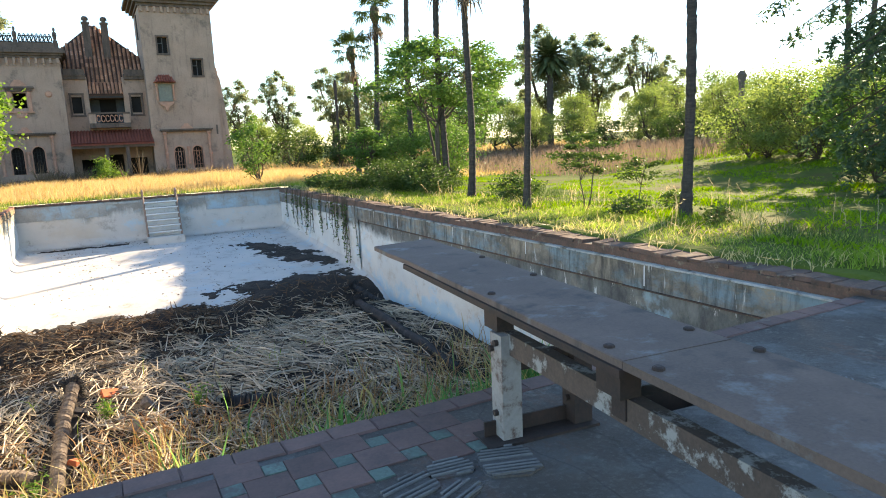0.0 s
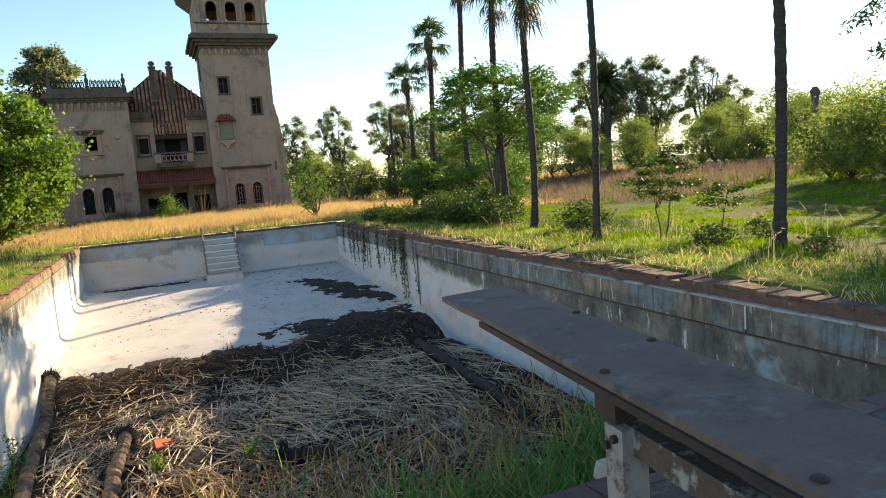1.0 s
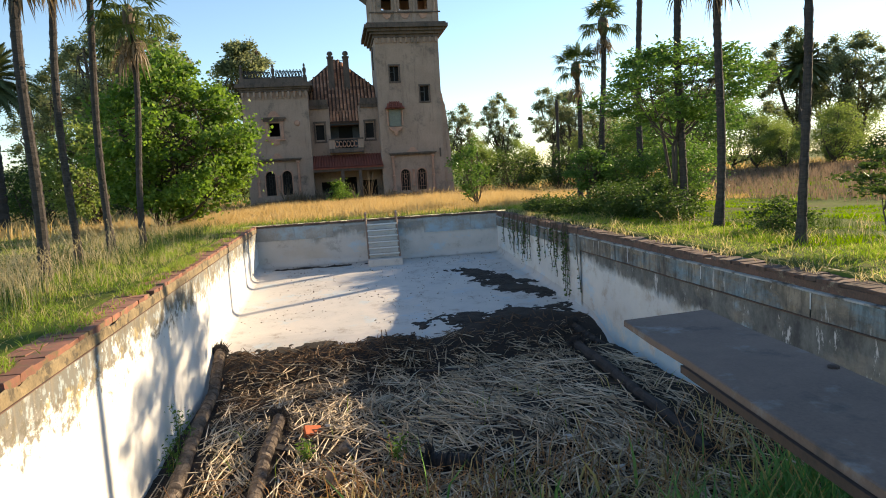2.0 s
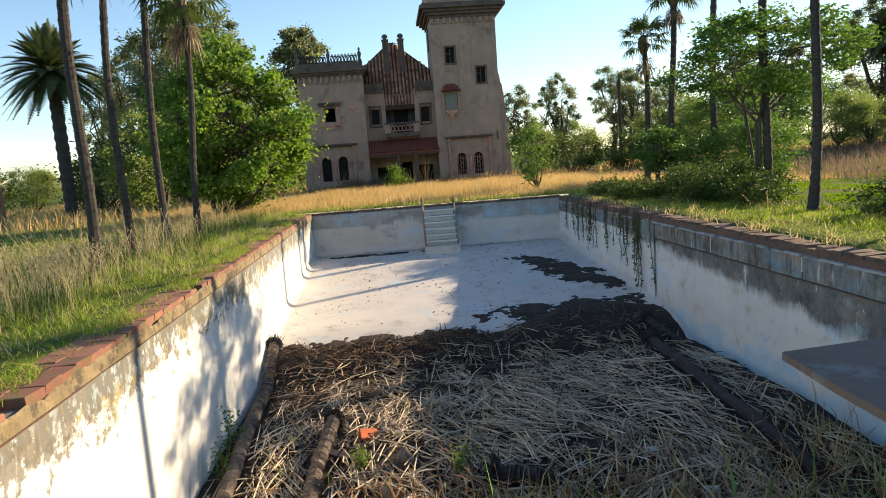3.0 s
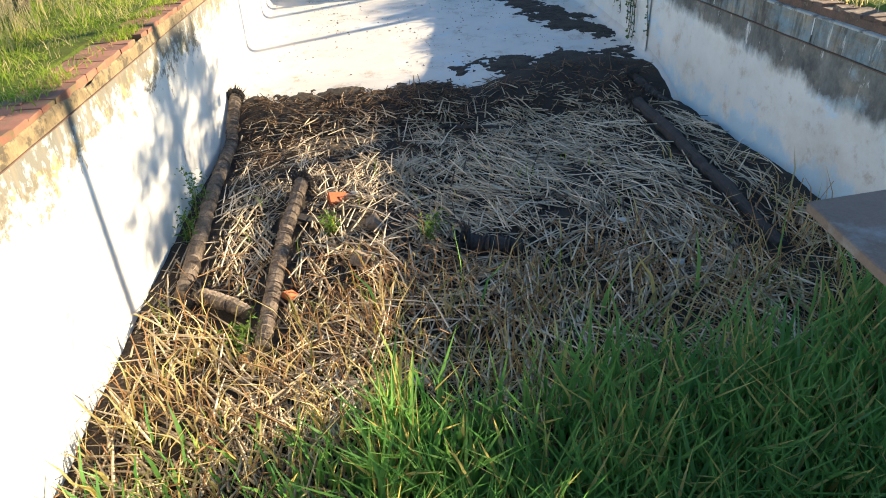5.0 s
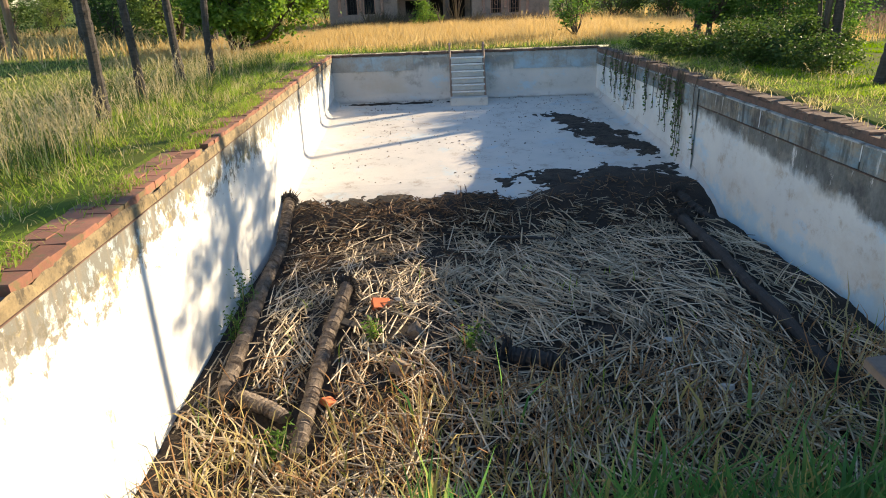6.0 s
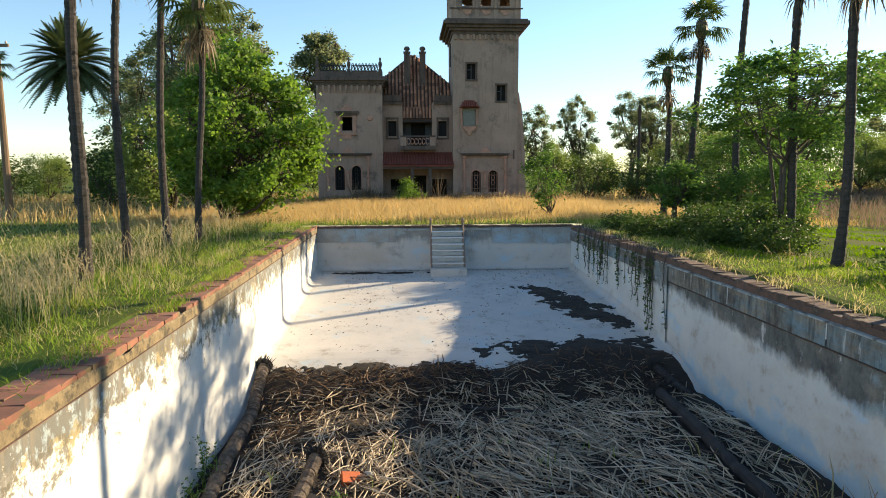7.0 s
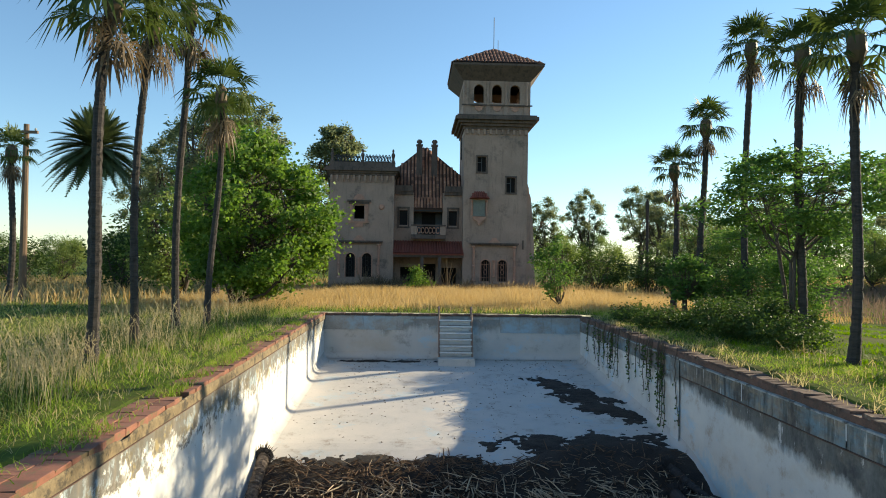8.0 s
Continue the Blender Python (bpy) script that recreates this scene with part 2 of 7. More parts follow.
M_LEDGE = surface("chipped_pale_ledge", (0.50, 0.52, 0.53), (0.27, 0.28, 0.28), 4.0, 50, 0.85, spots=(0.11, 0.10, 0.09), spot_range=(0.5, 0.6), spot_scale=3)
M_COPING_FACE = surface("yellowed_coping_plaster", (0.29, 0.215, 0.115), (0.13, 0.10, 0.06), 6, 40, 0.9, spots=(0.075, 0.06, 0.04), spot_range=(0.5, 0.58), spot_scale=5, bump=0.8,
                        streak=(0.3, 0.22, 0.12), streak_range=(0.58, 0.75))
M_COPING_DARK = surface("dark_weathered_coping", (0.17, 0.095, 0.07), (0.07, 0.053, 0.043), 5, 45, 0.95, spots=(0.22, 0.18, 0.13), spot_scale=4, random=0.25, bump=0.8)
M_BRICK = surface("red_coping_brick", (0.30, 0.122, 0.076), (0.19, 0.088, 0.06), 7, 60, 0.9, spots=(0.16, 0.12, 0.06), spot_scale=5, spot_range=(0.52, 0.60), random=0.25)
M_BRICK_BRIGHT = surface("bright_orange_brick", (0.62, 0.16, 0.06), (0.48, 0.12, 0.05), 9, 70, 0.85)
M_DECK = worn_deck("old_deck_concrete")
M_TILE_RED = surface("worn_red_floor_tile", (0.185, 0.098, 0.082), (0.10, 0.062, 0.055), 6, 60, 0.8, spots=(0.17, 0.14, 0.13), spot_scale=2.2, random=0.22, bump=0.3)
M_TILE_GREEN = surface("worn_green_floor_tile", (0.135, 0.20, 0.165), (0.08, 0.11, 0.095), 8, 60, 0.8, spots=(0.09, 0.075, 0.07), spot_scale=7, spot_range=(0.48, 0.6), random=0.2, bump=0.3)
M_RIB = surface("ribbed_pale_concrete", (0.19, 0.185, 0.18), (0.12, 0.115, 0.115), 6, 60, 0.9, random=0.15)
M_BOARD = surface("rough_grey_brown_board", (0.19, 0.127, 0.102), (0.115, 0.08, 0.065), 2.6, 90, 0.9, spots=(0.21, 0.195, 0.19), spot_range=(0.56, 0.70), spot_scale=4.2,
                  streak=(0.075, 0.06, 0.052), streak_range=(0.55, 0.7), bump=0.6, bdist=0.004)
M_STEEL = surface("peeling_painted_steel", (0.36, 0.33, 0.31), (0.25, 0.22, 0.2), 5, 50, 0.7, spots=(0.10, 0.05, 0.035), spot_range=(0.53, 0.62), spot_scale=5, bump=0.4)
M_BEAM = surface("rusted_beam_paint", (0.13, 0.085, 0.065), (0.055, 0.04, 0.034), 6, 60, 0.75, spots=(0.33, 0.31, 0.29), spot_range=(0.54, 0.6), spot_scale=6, bump=0.5)
M_RUST = surface("dark_rusty_steel", (0.065, 0.036, 0.028), (0.03, 0.023, 0.02), 8, 60, 0.8, bump=0.4)
M_LADDER = surface("white_metal_tread", (0.72, 0.73, 0.73), (0.58, 0.6, 0.6), 5, 60, 0.5, spots=(0.4, 0.36, 0.3), spot_scale=6)
M_RAIL = surface("rusty_ladder_rail", (0.3, 0.2, 0.15), (0.2, 0.13, 0.1), 9, 60, 0.6)
M_MUD = surface("dark_wet_mud", (0.05, 0.038, 0.029), (0.016, 0.013, 0.011), 3, 50, 0.95, bump=0.9, bdist=0.04)
M_LITTER = surface("reed_litter_bed", (0.045, 0.031, 0.023), (0.018, 0.014, 0.011), 2.5, 40, 0.95, bump=0.9, bdist=0.04)
M_SOIL = surface("grassy_soil", (0.07, 0.105, 0.02), (0.115, 0.145, 0.034), 0.6, 14, 0.95, spots=(0.11, 0.09, 0.04), spot_range=(0.52, 0.66), spot_scale=0.25, bump=0.8, bdist=0.05)
M_SOIL.node_tree.nodes["Principled BSDF"].inputs["Specular IOR Level"].default_value = 0.05
M_BARK = surface("palm_bark", (0.085, 0.07, 0.06), (0.03, 0.026, 0.024), 6, 40, 0.95, bump=0.9, bdist=0.03, stretch=(1, 1, 5))
M_BARK_PALE = surface("pale_palm_bark", (0.19, 0.16, 0.13), (0.09, 0.075, 0.065), 6, 40, 0.95, bump=0.9, bdist=0.03, stretch=(1, 1, 5))
M_TRUNK = surface("tree_bark", (0.11, 0.085, 0.06), (0.06, 0.045, 0.035), 8, 40, 0.95, bump=0.8, bdist=0.02, stretch=(3, 3, 1))
M_LOG = surface("fibrous_log", (0.27, 0.215, 0.17), (0.075, 0.056, 0.045), 9, 60, 0.95, bump=0.9, bdist=0.03)
M_LOG_DARK = surface("wet_black_log", (0.05, 0.045, 0.043), (0.025, 0.022, 0.022), 6, 60, 0.9, bump=0.8, bdist=0.03)
M_STUCCO = surface("grey_beige_stucco", (0.46, 0.315, 0.24), (0.33, 0.225, 0.17), 0.5, 12, 0.92, spots=(0.17, 0.13, 0.105), spot_range=(0.54, 0.68), spot_scale=0.8,
                   streak=(0.2, 0.145, 0.115), streak_range=(0.54, 0.80), bump=0.4, bdist=0.02)
# Weathered trim; extra darkness in the colour stands in for relief shading.
M_STUCCO_DARK = surface("weathered_darkened_trim", (0.18, 0.125, 0.098), (0.09, 0.068, 0.056), 1.5, 20, 0.95, streak=(0.07, 0.055, 0.045), bump=0.5, bdist=0.02)
M_ORNAMENT = surface("pinkish_ornament", (0.60, 0.33, 0.225), (0.38, 0.205, 0.145), 3, 30, 0.9)
M_ROOFTILE = surface("old_roof_tile", (0.46, 0.21, 0.12), (0.27, 0.125, 0.075), 2, 25, 0.9, spots=(0.58, 0.37, 0.24), spot_scale=5, bump=0.4, island=0.45)
M_PORCHTILE = surface("red_porch_tile", (0.30, 0.075, 0.045), (0.2, 0.055, 0.035), 3, 30, 0.85)
# Dark colour paints the shaded valleys between the tile rows.
M_ROOFBED = surface("roof_bed_tile_shade", (0.09, 0.045, 0.03), (0.05, 0.03, 0.022), 3, 30, 0.95)
# Near-black colour stands in for the shade inside rooms, windows and doorway.
M_SHADE = surface("interior_shade", (0.02, 0.017, 0.015), (0.012, 0.011, 0.01), 2, 20, 0.9)
M_IRON = surface("black_iron", (0.03, 0.028, 0.026), (0.018, 0.017, 0.016), 9, 60, 0.6)
M_SHUTTER = surface("blue_grey_shutter", (0.11, 0.12, 0.13), (0.08, 0.085, 0.09), 5, 40, 0.8)
M_RELIEF = surface("pale_green_relief", (0.24, 0.25, 0.205), (0.16, 0.165, 0.14), 6, 40, 0.85)
M_STONE = surface("pale_stone", (0.5, 0.48, 0.44), (0.36, 0.34, 0.31), 6, 50, 0.9)
M_WOODPOLE = surface("wooden_pole", (0.24, 0.16, 0.1), (0.15, 0.1, 0.07), 4, 40, 0.9, stretch=(3, 3, 0.6))

L_PALM = leafy("palm_leaf", (0.045, 0.075, 0.02), (0.10, 0.13, 0.035), through=0.3)
L_PALM_DEAD = leafy("dead_palm_leaf", (0.12, 0.085, 0.05), (0.21, 0.155, 0.095), through=0.2)
L_DATE = leafy("date_palm_leaf", (0.05, 0.075, 0.03), (0.11, 0.13, 0.05), through=0.2)
L_BRIGHT = leafy("bright_leaf", (0.045, 0.11, 0.02), (0.215, 0.315, 0.06), through=0.45)
L_ACACIA = leafy("feathery_leaf", (0.055, 0.125, 0.028), (0.15, 0.24, 0.055), through=0.42)
L_SHRUB = leafy("shrub_leaf", (0.03, 0.06, 0.015), (0.095, 0.145, 0.034), through=0.3)
L_FAR = leafy("eucalyptus_leaf", (0.105, 0.13, 0.062), (0.235, 0.255, 0.13), through=0.58, clump=0.3)
L_FARLIT = leafy("woodland_leaf", (0.10, 0.155, 0.04), (0.25, 0.30, 0.09), through=0.5, clump=0.3)
L_CONIFER = leafy("conifer_needle", (0.045, 0.085, 0.042), (0.10, 0.15, 0.075), through=0.35)
L_GRASS = leafy("green_grass", (0.12, 0.21, 0.03), (0.36, 0.44, 0.095), (0.47, 0.40, 0.18), through=0.45, rough=0.85, clump=0.6)
L_LAWN = leafy("lime_lawn_grass", (0.10, 0.205, 0.013), (0.25, 0.365, 0.032), through=0.38, rough=0.9, clump=0.5)
L_MEADOW = leafy("yellow_green_meadow", (0.22, 0.25, 0.06), (0.42, 0.42, 0.14), through=0.5, clump=0.4)
L_GOLD = leafy("golden_dry_grass", (0.40, 0.28, 0.125), (0.60, 0.45, 0.24), (0.42, 0.27, 0.10), through=0.45, clump=0.35)
L_DRY = leafy("pale_dry_grass", (0.40, 0.33, 0.16), (0.58, 0.49, 0.27), (0.16, 0.17, 0.05), through=0.4, clump=0.6)
L_PLUME = leafy("pale_plume", (0.36, 0.29, 0.16), (0.54, 0.45, 0.28), through=0.4)
L_BARKBIT = leafy("bark_scrap", (0.06, 0.04, 0.028), (0.22, 0.145, 0.095), through=0.0, rough=0.85)
L_PURPLE = leafy("purple_brown_grass", (0.16, 0.115, 0.085), (0.25, 0.185, 0.135), through=0.35, clump=0.4)
L_REED = leafy("green_reed", (0.055, 0.18, 0.055), (0.20, 0.37, 0.11), (0.46, 0.38, 0.15), through=0.45, rough=0.45)
L_STRAW = leafy("dry_reed_straw", (0.20, 0.15, 0.105), (0.74, 0.61, 0.43), (0.09, 0.065, 0.05), through=0.0, rough=0.65)
L_STRAW_PALE = leafy("bleached_reed_straw", (0.50, 0.41, 0.31), (0.78, 0.67, 0.52), through=0.0, rough=0.6)
L_STRAW_BROWN = leafy("brown_reed", (0.26, 0.14, 0.07), (0.42, 0.26, 0.13), through=0.25)


# ---- geometry helpers ----
class Geo:
    """Collects vertices and faces of one mesh."""

    def __init__(self):
        self.v, self.f = [], []

    def add(self, verts, faces):
        k = len(self.v)
        self.v.extend(verts)
        self.f.extend([tuple(i + k for i in q) for q in faces])
        return self

    def box(self, x0, y0, z0, x1, y1, z1, taper=0.0):
        t = taper
        v = [(x0, y0, z0), (x1, y0, z0), (x1, y1, z0), (x0, y1, z0), (x0 + t, y0 + t, z1), (x1 - t, y0 + t, z1), (x1 - t, y1 - t, z1), (x0 + t, y1 - t, z1)]
        return self.add(v, [(3, 2, 1, 0), (4, 5, 6, 7), (0, 1, 5, 4), (1, 2, 6, 5), (2, 3, 7, 6), (3, 0, 4, 7)])

    def slab(self, m, sx, sy, sz, bev=0.0):
        """A box of that size under the matrix m, standing on its origin, its upper edges cut by bev."""
        x, y, b = sx / 2, sy / 2, bev
        v = [(-x, -y, 0), (x, -y, 0), (x, y, 0), (-x, y, 0), (-x, -y, sz - b), (x, -y, sz - b), (x, y, sz - b), (-x, y, sz - b)]
        f = [(3, 2, 1, 0), (0, 1, 5, 4), (1, 2, 6, 5), (2, 3, 7, 6), (3, 0, 4, 7)]
        if b:
            v += [(-x + b, -y + b, sz), (x - b, -y + b, sz), (x - b, y - b, sz), (-x + b, y - b, sz)]
            f += [(8, 9, 10, 11), (4, 5, 9, 8), (5, 6, 10, 9), (6, 7, 11, 10), (7, 4, 8, 11)]
        else:
            f.append((4, 5, 6, 7))
        return self.add([tuple(m @ Vector(p)) for p in v], f)

    def tube(self, pts, radii, sides=8, cap=True):
        pts = [Vector(p) for p in pts]
        rings = []
        for i, p in enumerate(pts):
            d = (pts[min(i + 1, len(pts) - 1)] - pts[max(i - 1, 0)]).normalized()
            a = d.cross(Vector((0, 0, 1)) if abs(d.z) < 0.9 else Vector((1, 0, 0))).normalized()
            b = d.cross(a)
            r = radii[i] if isinstance(radii, (list, tuple)) else radii
            rings.append([tuple(p + a * (r * math.cos(2 * math.pi * k / sides)) + b * (r * math.sin(2 * math.pi * k / sides))) for k in range(sides)])
        v = [q for ring in rings for q in ring]
        f = []
        for i in range(len(pts) - 1):
            for k in range(sides):
                f.append((i * sides + k, i * sides + (k + 1) % sides, (i + 1) * sides + (k + 1) % sides, (i + 1) * sides + k))
        if cap:
            f.append(tuple(range(sides))[::-1])
            f.append(tuple(range((len(pts) - 1) * sides, len(pts) * sides)))
        return self.add(v, f)

    def lathe(self, x, y, prof, sides=10):
        return self.tube([(x, y, z) for r, z in prof], [r for r, z in prof], sides)

    def prism(self, poly, y0, y1):
        """The outline poly of (x, z), from y0 to y1."""
        k = len(poly)
        v = [(x, y0, z) for x, z in poly] + [(x, y1, z) for x, z in poly]
        f = [tuple(range(k)), tuple(range(k, 2 * k))[::-1]] + [(i, i + k, (i + 1) % k + k, (i + 1) % k) for i in range(k)]
        return self.add(v, f)

    def run(self, prof, y0, y1, steps=1, wob=None):
        """The open outline prof of (x, z), drawn along y."""
        k = len(prof)
        v, f = [], []
        for s in range(steps + 1):
            y = y0 + (y1 - y0) * s / steps
            for x, z in prof:
                w = wob(x, y, z) if wob else (0, 0)
                v.append((x + w[0], y, z + w[1]))
        for s in range(steps):
            for i in range(k - 1):
                f.append((s * k + i, (s + 1) * k + i, (s + 1) * k + i + 1, s * k + i + 1))
        return self.add(v, f)

    def put(self, name, mat, parent=None, label="", smooth=False):
        me = bpy.data.meshes.new(name)
        me.from_pydata(self.v, [], self.f)
        me.materials.append(mat)
        bm = bmesh.new()
        bm.from_mesh(me)
        bmesh.ops.recalc_face_normals(bm, faces=bm.faces)
        bm.to_mesh(me)
        bm.free()
        if smooth:
            me.polygons.foreach_set("use_smooth", [True] * len(me.polygons))
        ob = new(name, me)
        if parent:
            ob.parent = parent
        return tagged(ob, label)


def root(name, at, label, category, group="", kind=""):
    ob = new(name)
    ob.location = at
    return tagged(ob, label, category, group, kind)


def under(child, parent):
    """Hang child, built in world places, under parent."""
    child.parent = parent
    child.matrix_parent_inverse = Matrix.Translation(parent.location).inverted()
    return child


def np_mesh(name, v, f, mat):
    """A mesh from arrays: v (n, 3); f (m, 3) or (m, 4)."""
    v, f = np.asarray(v, dtype=np.float32), np.asarray(f, dtype=np.int32)
    me = bpy.data.meshes.new(name)
    me.vertices.add(len(v))
    me.vertices.foreach_set("co", v.ravel())
    k = f.shape[1]
    me.loops.add(f.size)
    me.loops.foreach_set("vertex_index", f.ravel())
    me.polygons.add(len(f))
    me.polygons.foreach_set("loop_start", np.arange(0, f.size, k, dtype=np.int32))
    me.update(calc_edges=True)
    me.materials.append(mat)
    return me


def leaves(rng, centres, size, flat=0.5, long=2.0):
    """Diamond leaves, a little folded, one at each centre. Returns vertices and faces."""
    k = len(centres)
    d = rng.normal(size=(k, 3))
    d[:, 2] *= flat
    d /= np.linalg.norm(d, axis=1, keepdims=True)
    u = rng.normal(size=(k, 3))
    u[:, 2] *= flat
    s = np.cross(d, u)
    s /= np.linalg.norm(s, axis=1, keepdims=True) + 1e-6
    ln = size * rng.uniform(0.6, 1.3, (k, 1))
    a = centres - d * ln / 2
    b = centres + d * ln / 2
    up = np.cross(d, s) * ln * 0.12
    v = np.stack([a, centres + s * ln / long / 2 + up, b, centres - s * ln / long / 2 + up], axis=1).reshape(-1, 3)
    f = np.arange(4 * k).reshape(k, 4)
    return v, f


def blades(rng, base, height, width, bend=0.35, lean=None):
    """Grass blades at base (k, 3): three triangles each."""
    k = len(base)
    h = np.asarray(height).reshape(-1, 1) * rng.uniform(0.55, 1.25, (k, 1))
    az = rng.uniform(0, 2 * np.pi, k)
    side = np.stack([np.cos(az), np.sin(az), np.zeros(k)], 1) * (np.asarray(width).reshape(-1, 1) / 2) * rng.uniform(0.7, 1.3, (k, 1))
    az2 = rng.uniform(0, 2 * np.pi, k)
    tip = np.stack([np.cos(az2), np.sin(az2), np.zeros(k)], 1) * h * rng.uniform(0.05, bend, (k, 1)) * 2
    if lean is not None:
        tip += np.asarray(lean) * h
    up = np.zeros((k, 3))
    up[:, 2] = h[:, 0]
    mid = base + up * 0.55 + tip * 0.3
    top = base + up * 0.95 + tip
    v = np.stack([base - side, base + side, mid - side * 0.8, mid + side * 0.8, top], 1).reshape(-1, 3)
    i = np.arange(k)[:, None] * 5
    f = np.concatenate([i + [0, 1, 3], i + [0, 3, 2], i + [2, 3, 4]], 0)
    return v, f


def stuff(name, v, f, mat, label, category):
    return tagged(new(name, np_mesh(name, v, f, mat)), label, category, kind="stuff")


# ---- the plan ----
XL, XR, YN, YF = -2.16, 5.62, 3.28, 22.78
DECK_Z = -0.10
CW = 0.46


def floor_z(y):
    """The floor falls gently, then bends down into the deep end."""
    if y > 15.5:
        return -1.35 - (YF - y) * 0.06
    u = min(15.5 - y, 1.4)
    return -1.787 - 0.06 * u - 0.1214 * u * u - 0.4 * max(0.0, 14.1 - y)


def ground_z(x, y):
    z = 0.0
    if x < XL:
        d = min(max((XL - 0.5 - x) / 3.0, 0), 1)
        z -= 0.22 * d
    if x > XR:
        d = min(max((x - XR - 1.0) / 8.0, 0), 1)
        z -= 0.25 * d
    if x > 15:
        d = min((x - 15) / 14.0, 1)
        z += 0.75 * d * d * (3 - 2 * d)
    if y > YF:
        z -= 0.30 * min((y - YF) / 20.0, 1)
    if y < YN + 0.3:
        z -= 0.2
    return z + 0.05 * noise.noise((x * 0.3, y * 0.3, 0.0)) * min(1, max(0, (abs(x - 1.7) - 4.2)))


# ---- ground ----
def build_ground():
    xs = [-900, -500, -250, -120, -70, -45, -30, -22, -16, -12, -9, -7, -5.5, -4.5, -3.7, -3.1, XL - CW, XR + CW, 6.5, 7.2, 8, 9, 10, 12, 14, 17, 21, 27, 35, 50, 80, 130, 250, 500, 900]
    ys = [-900, -400, -150, -60, -30, -15, -8, -4, -1.5, 0, YN - 0.35, YN, 4, 5, 6, 7, 8, 9, 10, 11, 12, 13, 14, 15, 16, 17.5, 19, 20.5, 22, YF + 0.3, 24, 26, 29, 33, 38, 44, 52, 65, 90, 130, 200, 400, 900]
    v = [(x, y, ground_z(x, y)) for y in ys for x in xs]
    nx = len(xs)
    hole = xs.index(XL - CW)
    f = []
    for j in range(len(ys) - 1):
        for i in range(nx - 1):
            if i == hole and YN - 0.4 < ys[j] < YF + 0.2:
                continue
            f.append((j * nx + i, j * nx + i + 1, (j + 1) * nx + i + 1, (j + 1) * nx + i))
    ob = Geo().add(v, f).put("ground", M_SOIL, smooth=True)
    tagged(ob, "grassy soil ground round the empty pool", "ground", kind="structure")


build_ground()


# ---- the empty pool ----
def build_pool():
    fl = Geo()
    ys = [2.9, 8, 12, 13, 13.7, 14.1, 14.4, 14.7, 15, 15.25, 15.5, 16, 17, 18, 19, 20, 21, 22, YF + 0.1]
    fl.add([(x, y, floor_z(y)) for y in ys for x in (XL - 0.1, XR + 0.1)], [(2 * i, 2 * i + 1, 2 * i + 3, 2 * i + 2) for i in range(len(ys) - 1)])
    floor = tagged(fl.put("floor", M_FLOOR), "white painted plaster floor of the empty pool", "pool floor", kind="structure")
    # rounded foot of the walls
    for x, s in ((XL, 1), (XR, -1)):
        g = Geo()
        arc = [(1 - math.cos(a), 1 - math.sin(a)) for a in np.linspace(0, math.pi / 2, 6)]
        v, f = [], []
        for y in ys[2:]:
            v += [(x + s * 0.17 * a, y, floor_z(y) + 0.17 * b + 0.003) for a, b in arc]
        for i in range(len(ys) - 3):
            for k in range(5):
                f.append((i * 6 + k, i * 6 + k + 1, (i + 1) * 6 + k + 1, (i + 1) * 6 + k))
        g.add(v, f)
        under(g.put("cove", M_FLOOR, smooth=True), floor)
    g = Geo()
    g.add([(x, YF - 0.2 * a, floor_z(YF) + 0.2 * b + 0.003) for x in (XL, XR) for a, b in arc], [(k, k + 1, k + 7, k + 6) for k in range(5)])
    under(g.put("cove", M_FLOOR, smooth=True), floor)

    wob = lambda x, y, z: (0.008 * noise.noise((x, y * 1.3, z * 2)), 0.006 * noise.noise((y * 2.1, z, x)))
    # west wall, in sun
    w = Geo()
    w.run([(XL - CW, -4.5), (XL, -4.5), (XL, -0.175), (XL - 0.03, -0.175), (XL - 0.03, -0.075), (XL - CW, -0.075), (XL - CW, -4.5)], YN - 0.3, YF, 40, wob)
    west = tagged(w.put("wall_west", M_WALL_LIT), "sunlit white plaster side wall of the empty pool", "pool wall", kind="structure")
    rough = lambda x, y, z: (0.02 * noise.noise((y * 3.1, z * 5, 1)) * (z > -0.12), 0.022 * noise.noise((y * 4.3, x * 3, 2)) * (z > -0.1) - 0.03 * (noise.noise((y * 1.9, 5, 5)) > 0.42) * (z > -0.1))
    c = Geo().run([(XL - 0.032, -0.173), (XL + 0.035, -0.173), (XL + 0.032, -0.075), (XL + 0.024, -0.055), (XL + 0.019, -0.05), (XL - 0.02, -0.085)], YN - 0.3, YF, 160, rough)
    under(c.put("coping_face", M_COPING_FACE, label="yellowed, lichen-spotted coping edge"), west)
    c = Geo().run([(XL - 0.56, -0.03), (XL - 0.47, 0.004), (XL - 0.40, -0.016), (XL - 0.395, -0.074)], YN - 0.3, YF, 90, rough)
    under(c.put("soil_edge", M_SOIL, label="grassy soil edge behind the bricks"), west)
    c = Geo().run([(XL - 0.002, -0.505), (XL + 0.012, -0.498), (XL + 0.014, -0.192), (XL - 0.002, -0.188)], YN - 0.3, YF, 60, wob)
    under(c.put("upper_band", M_WALL_LIT, label="patched plaster band under the coping"), west)
    c = Geo().run([(XL - 0.002, -0.178), (XL + 0.042, -0.178), (XL + 0.042, -0.186), (XL - 0.002, -0.19)], YN - 0.3, YF, 60, wob)
    under(c.put("drip_edge", M_COPING_DARK), west)
    # east wall, in shade
    w = Geo()
    w.run([(XR + CW, -4.5), (XR, -4.5), (XR, -0.075), (XR + CW, -0.075), (XR + CW, -4.5)], YN - 0.3, YF, 40, wob)
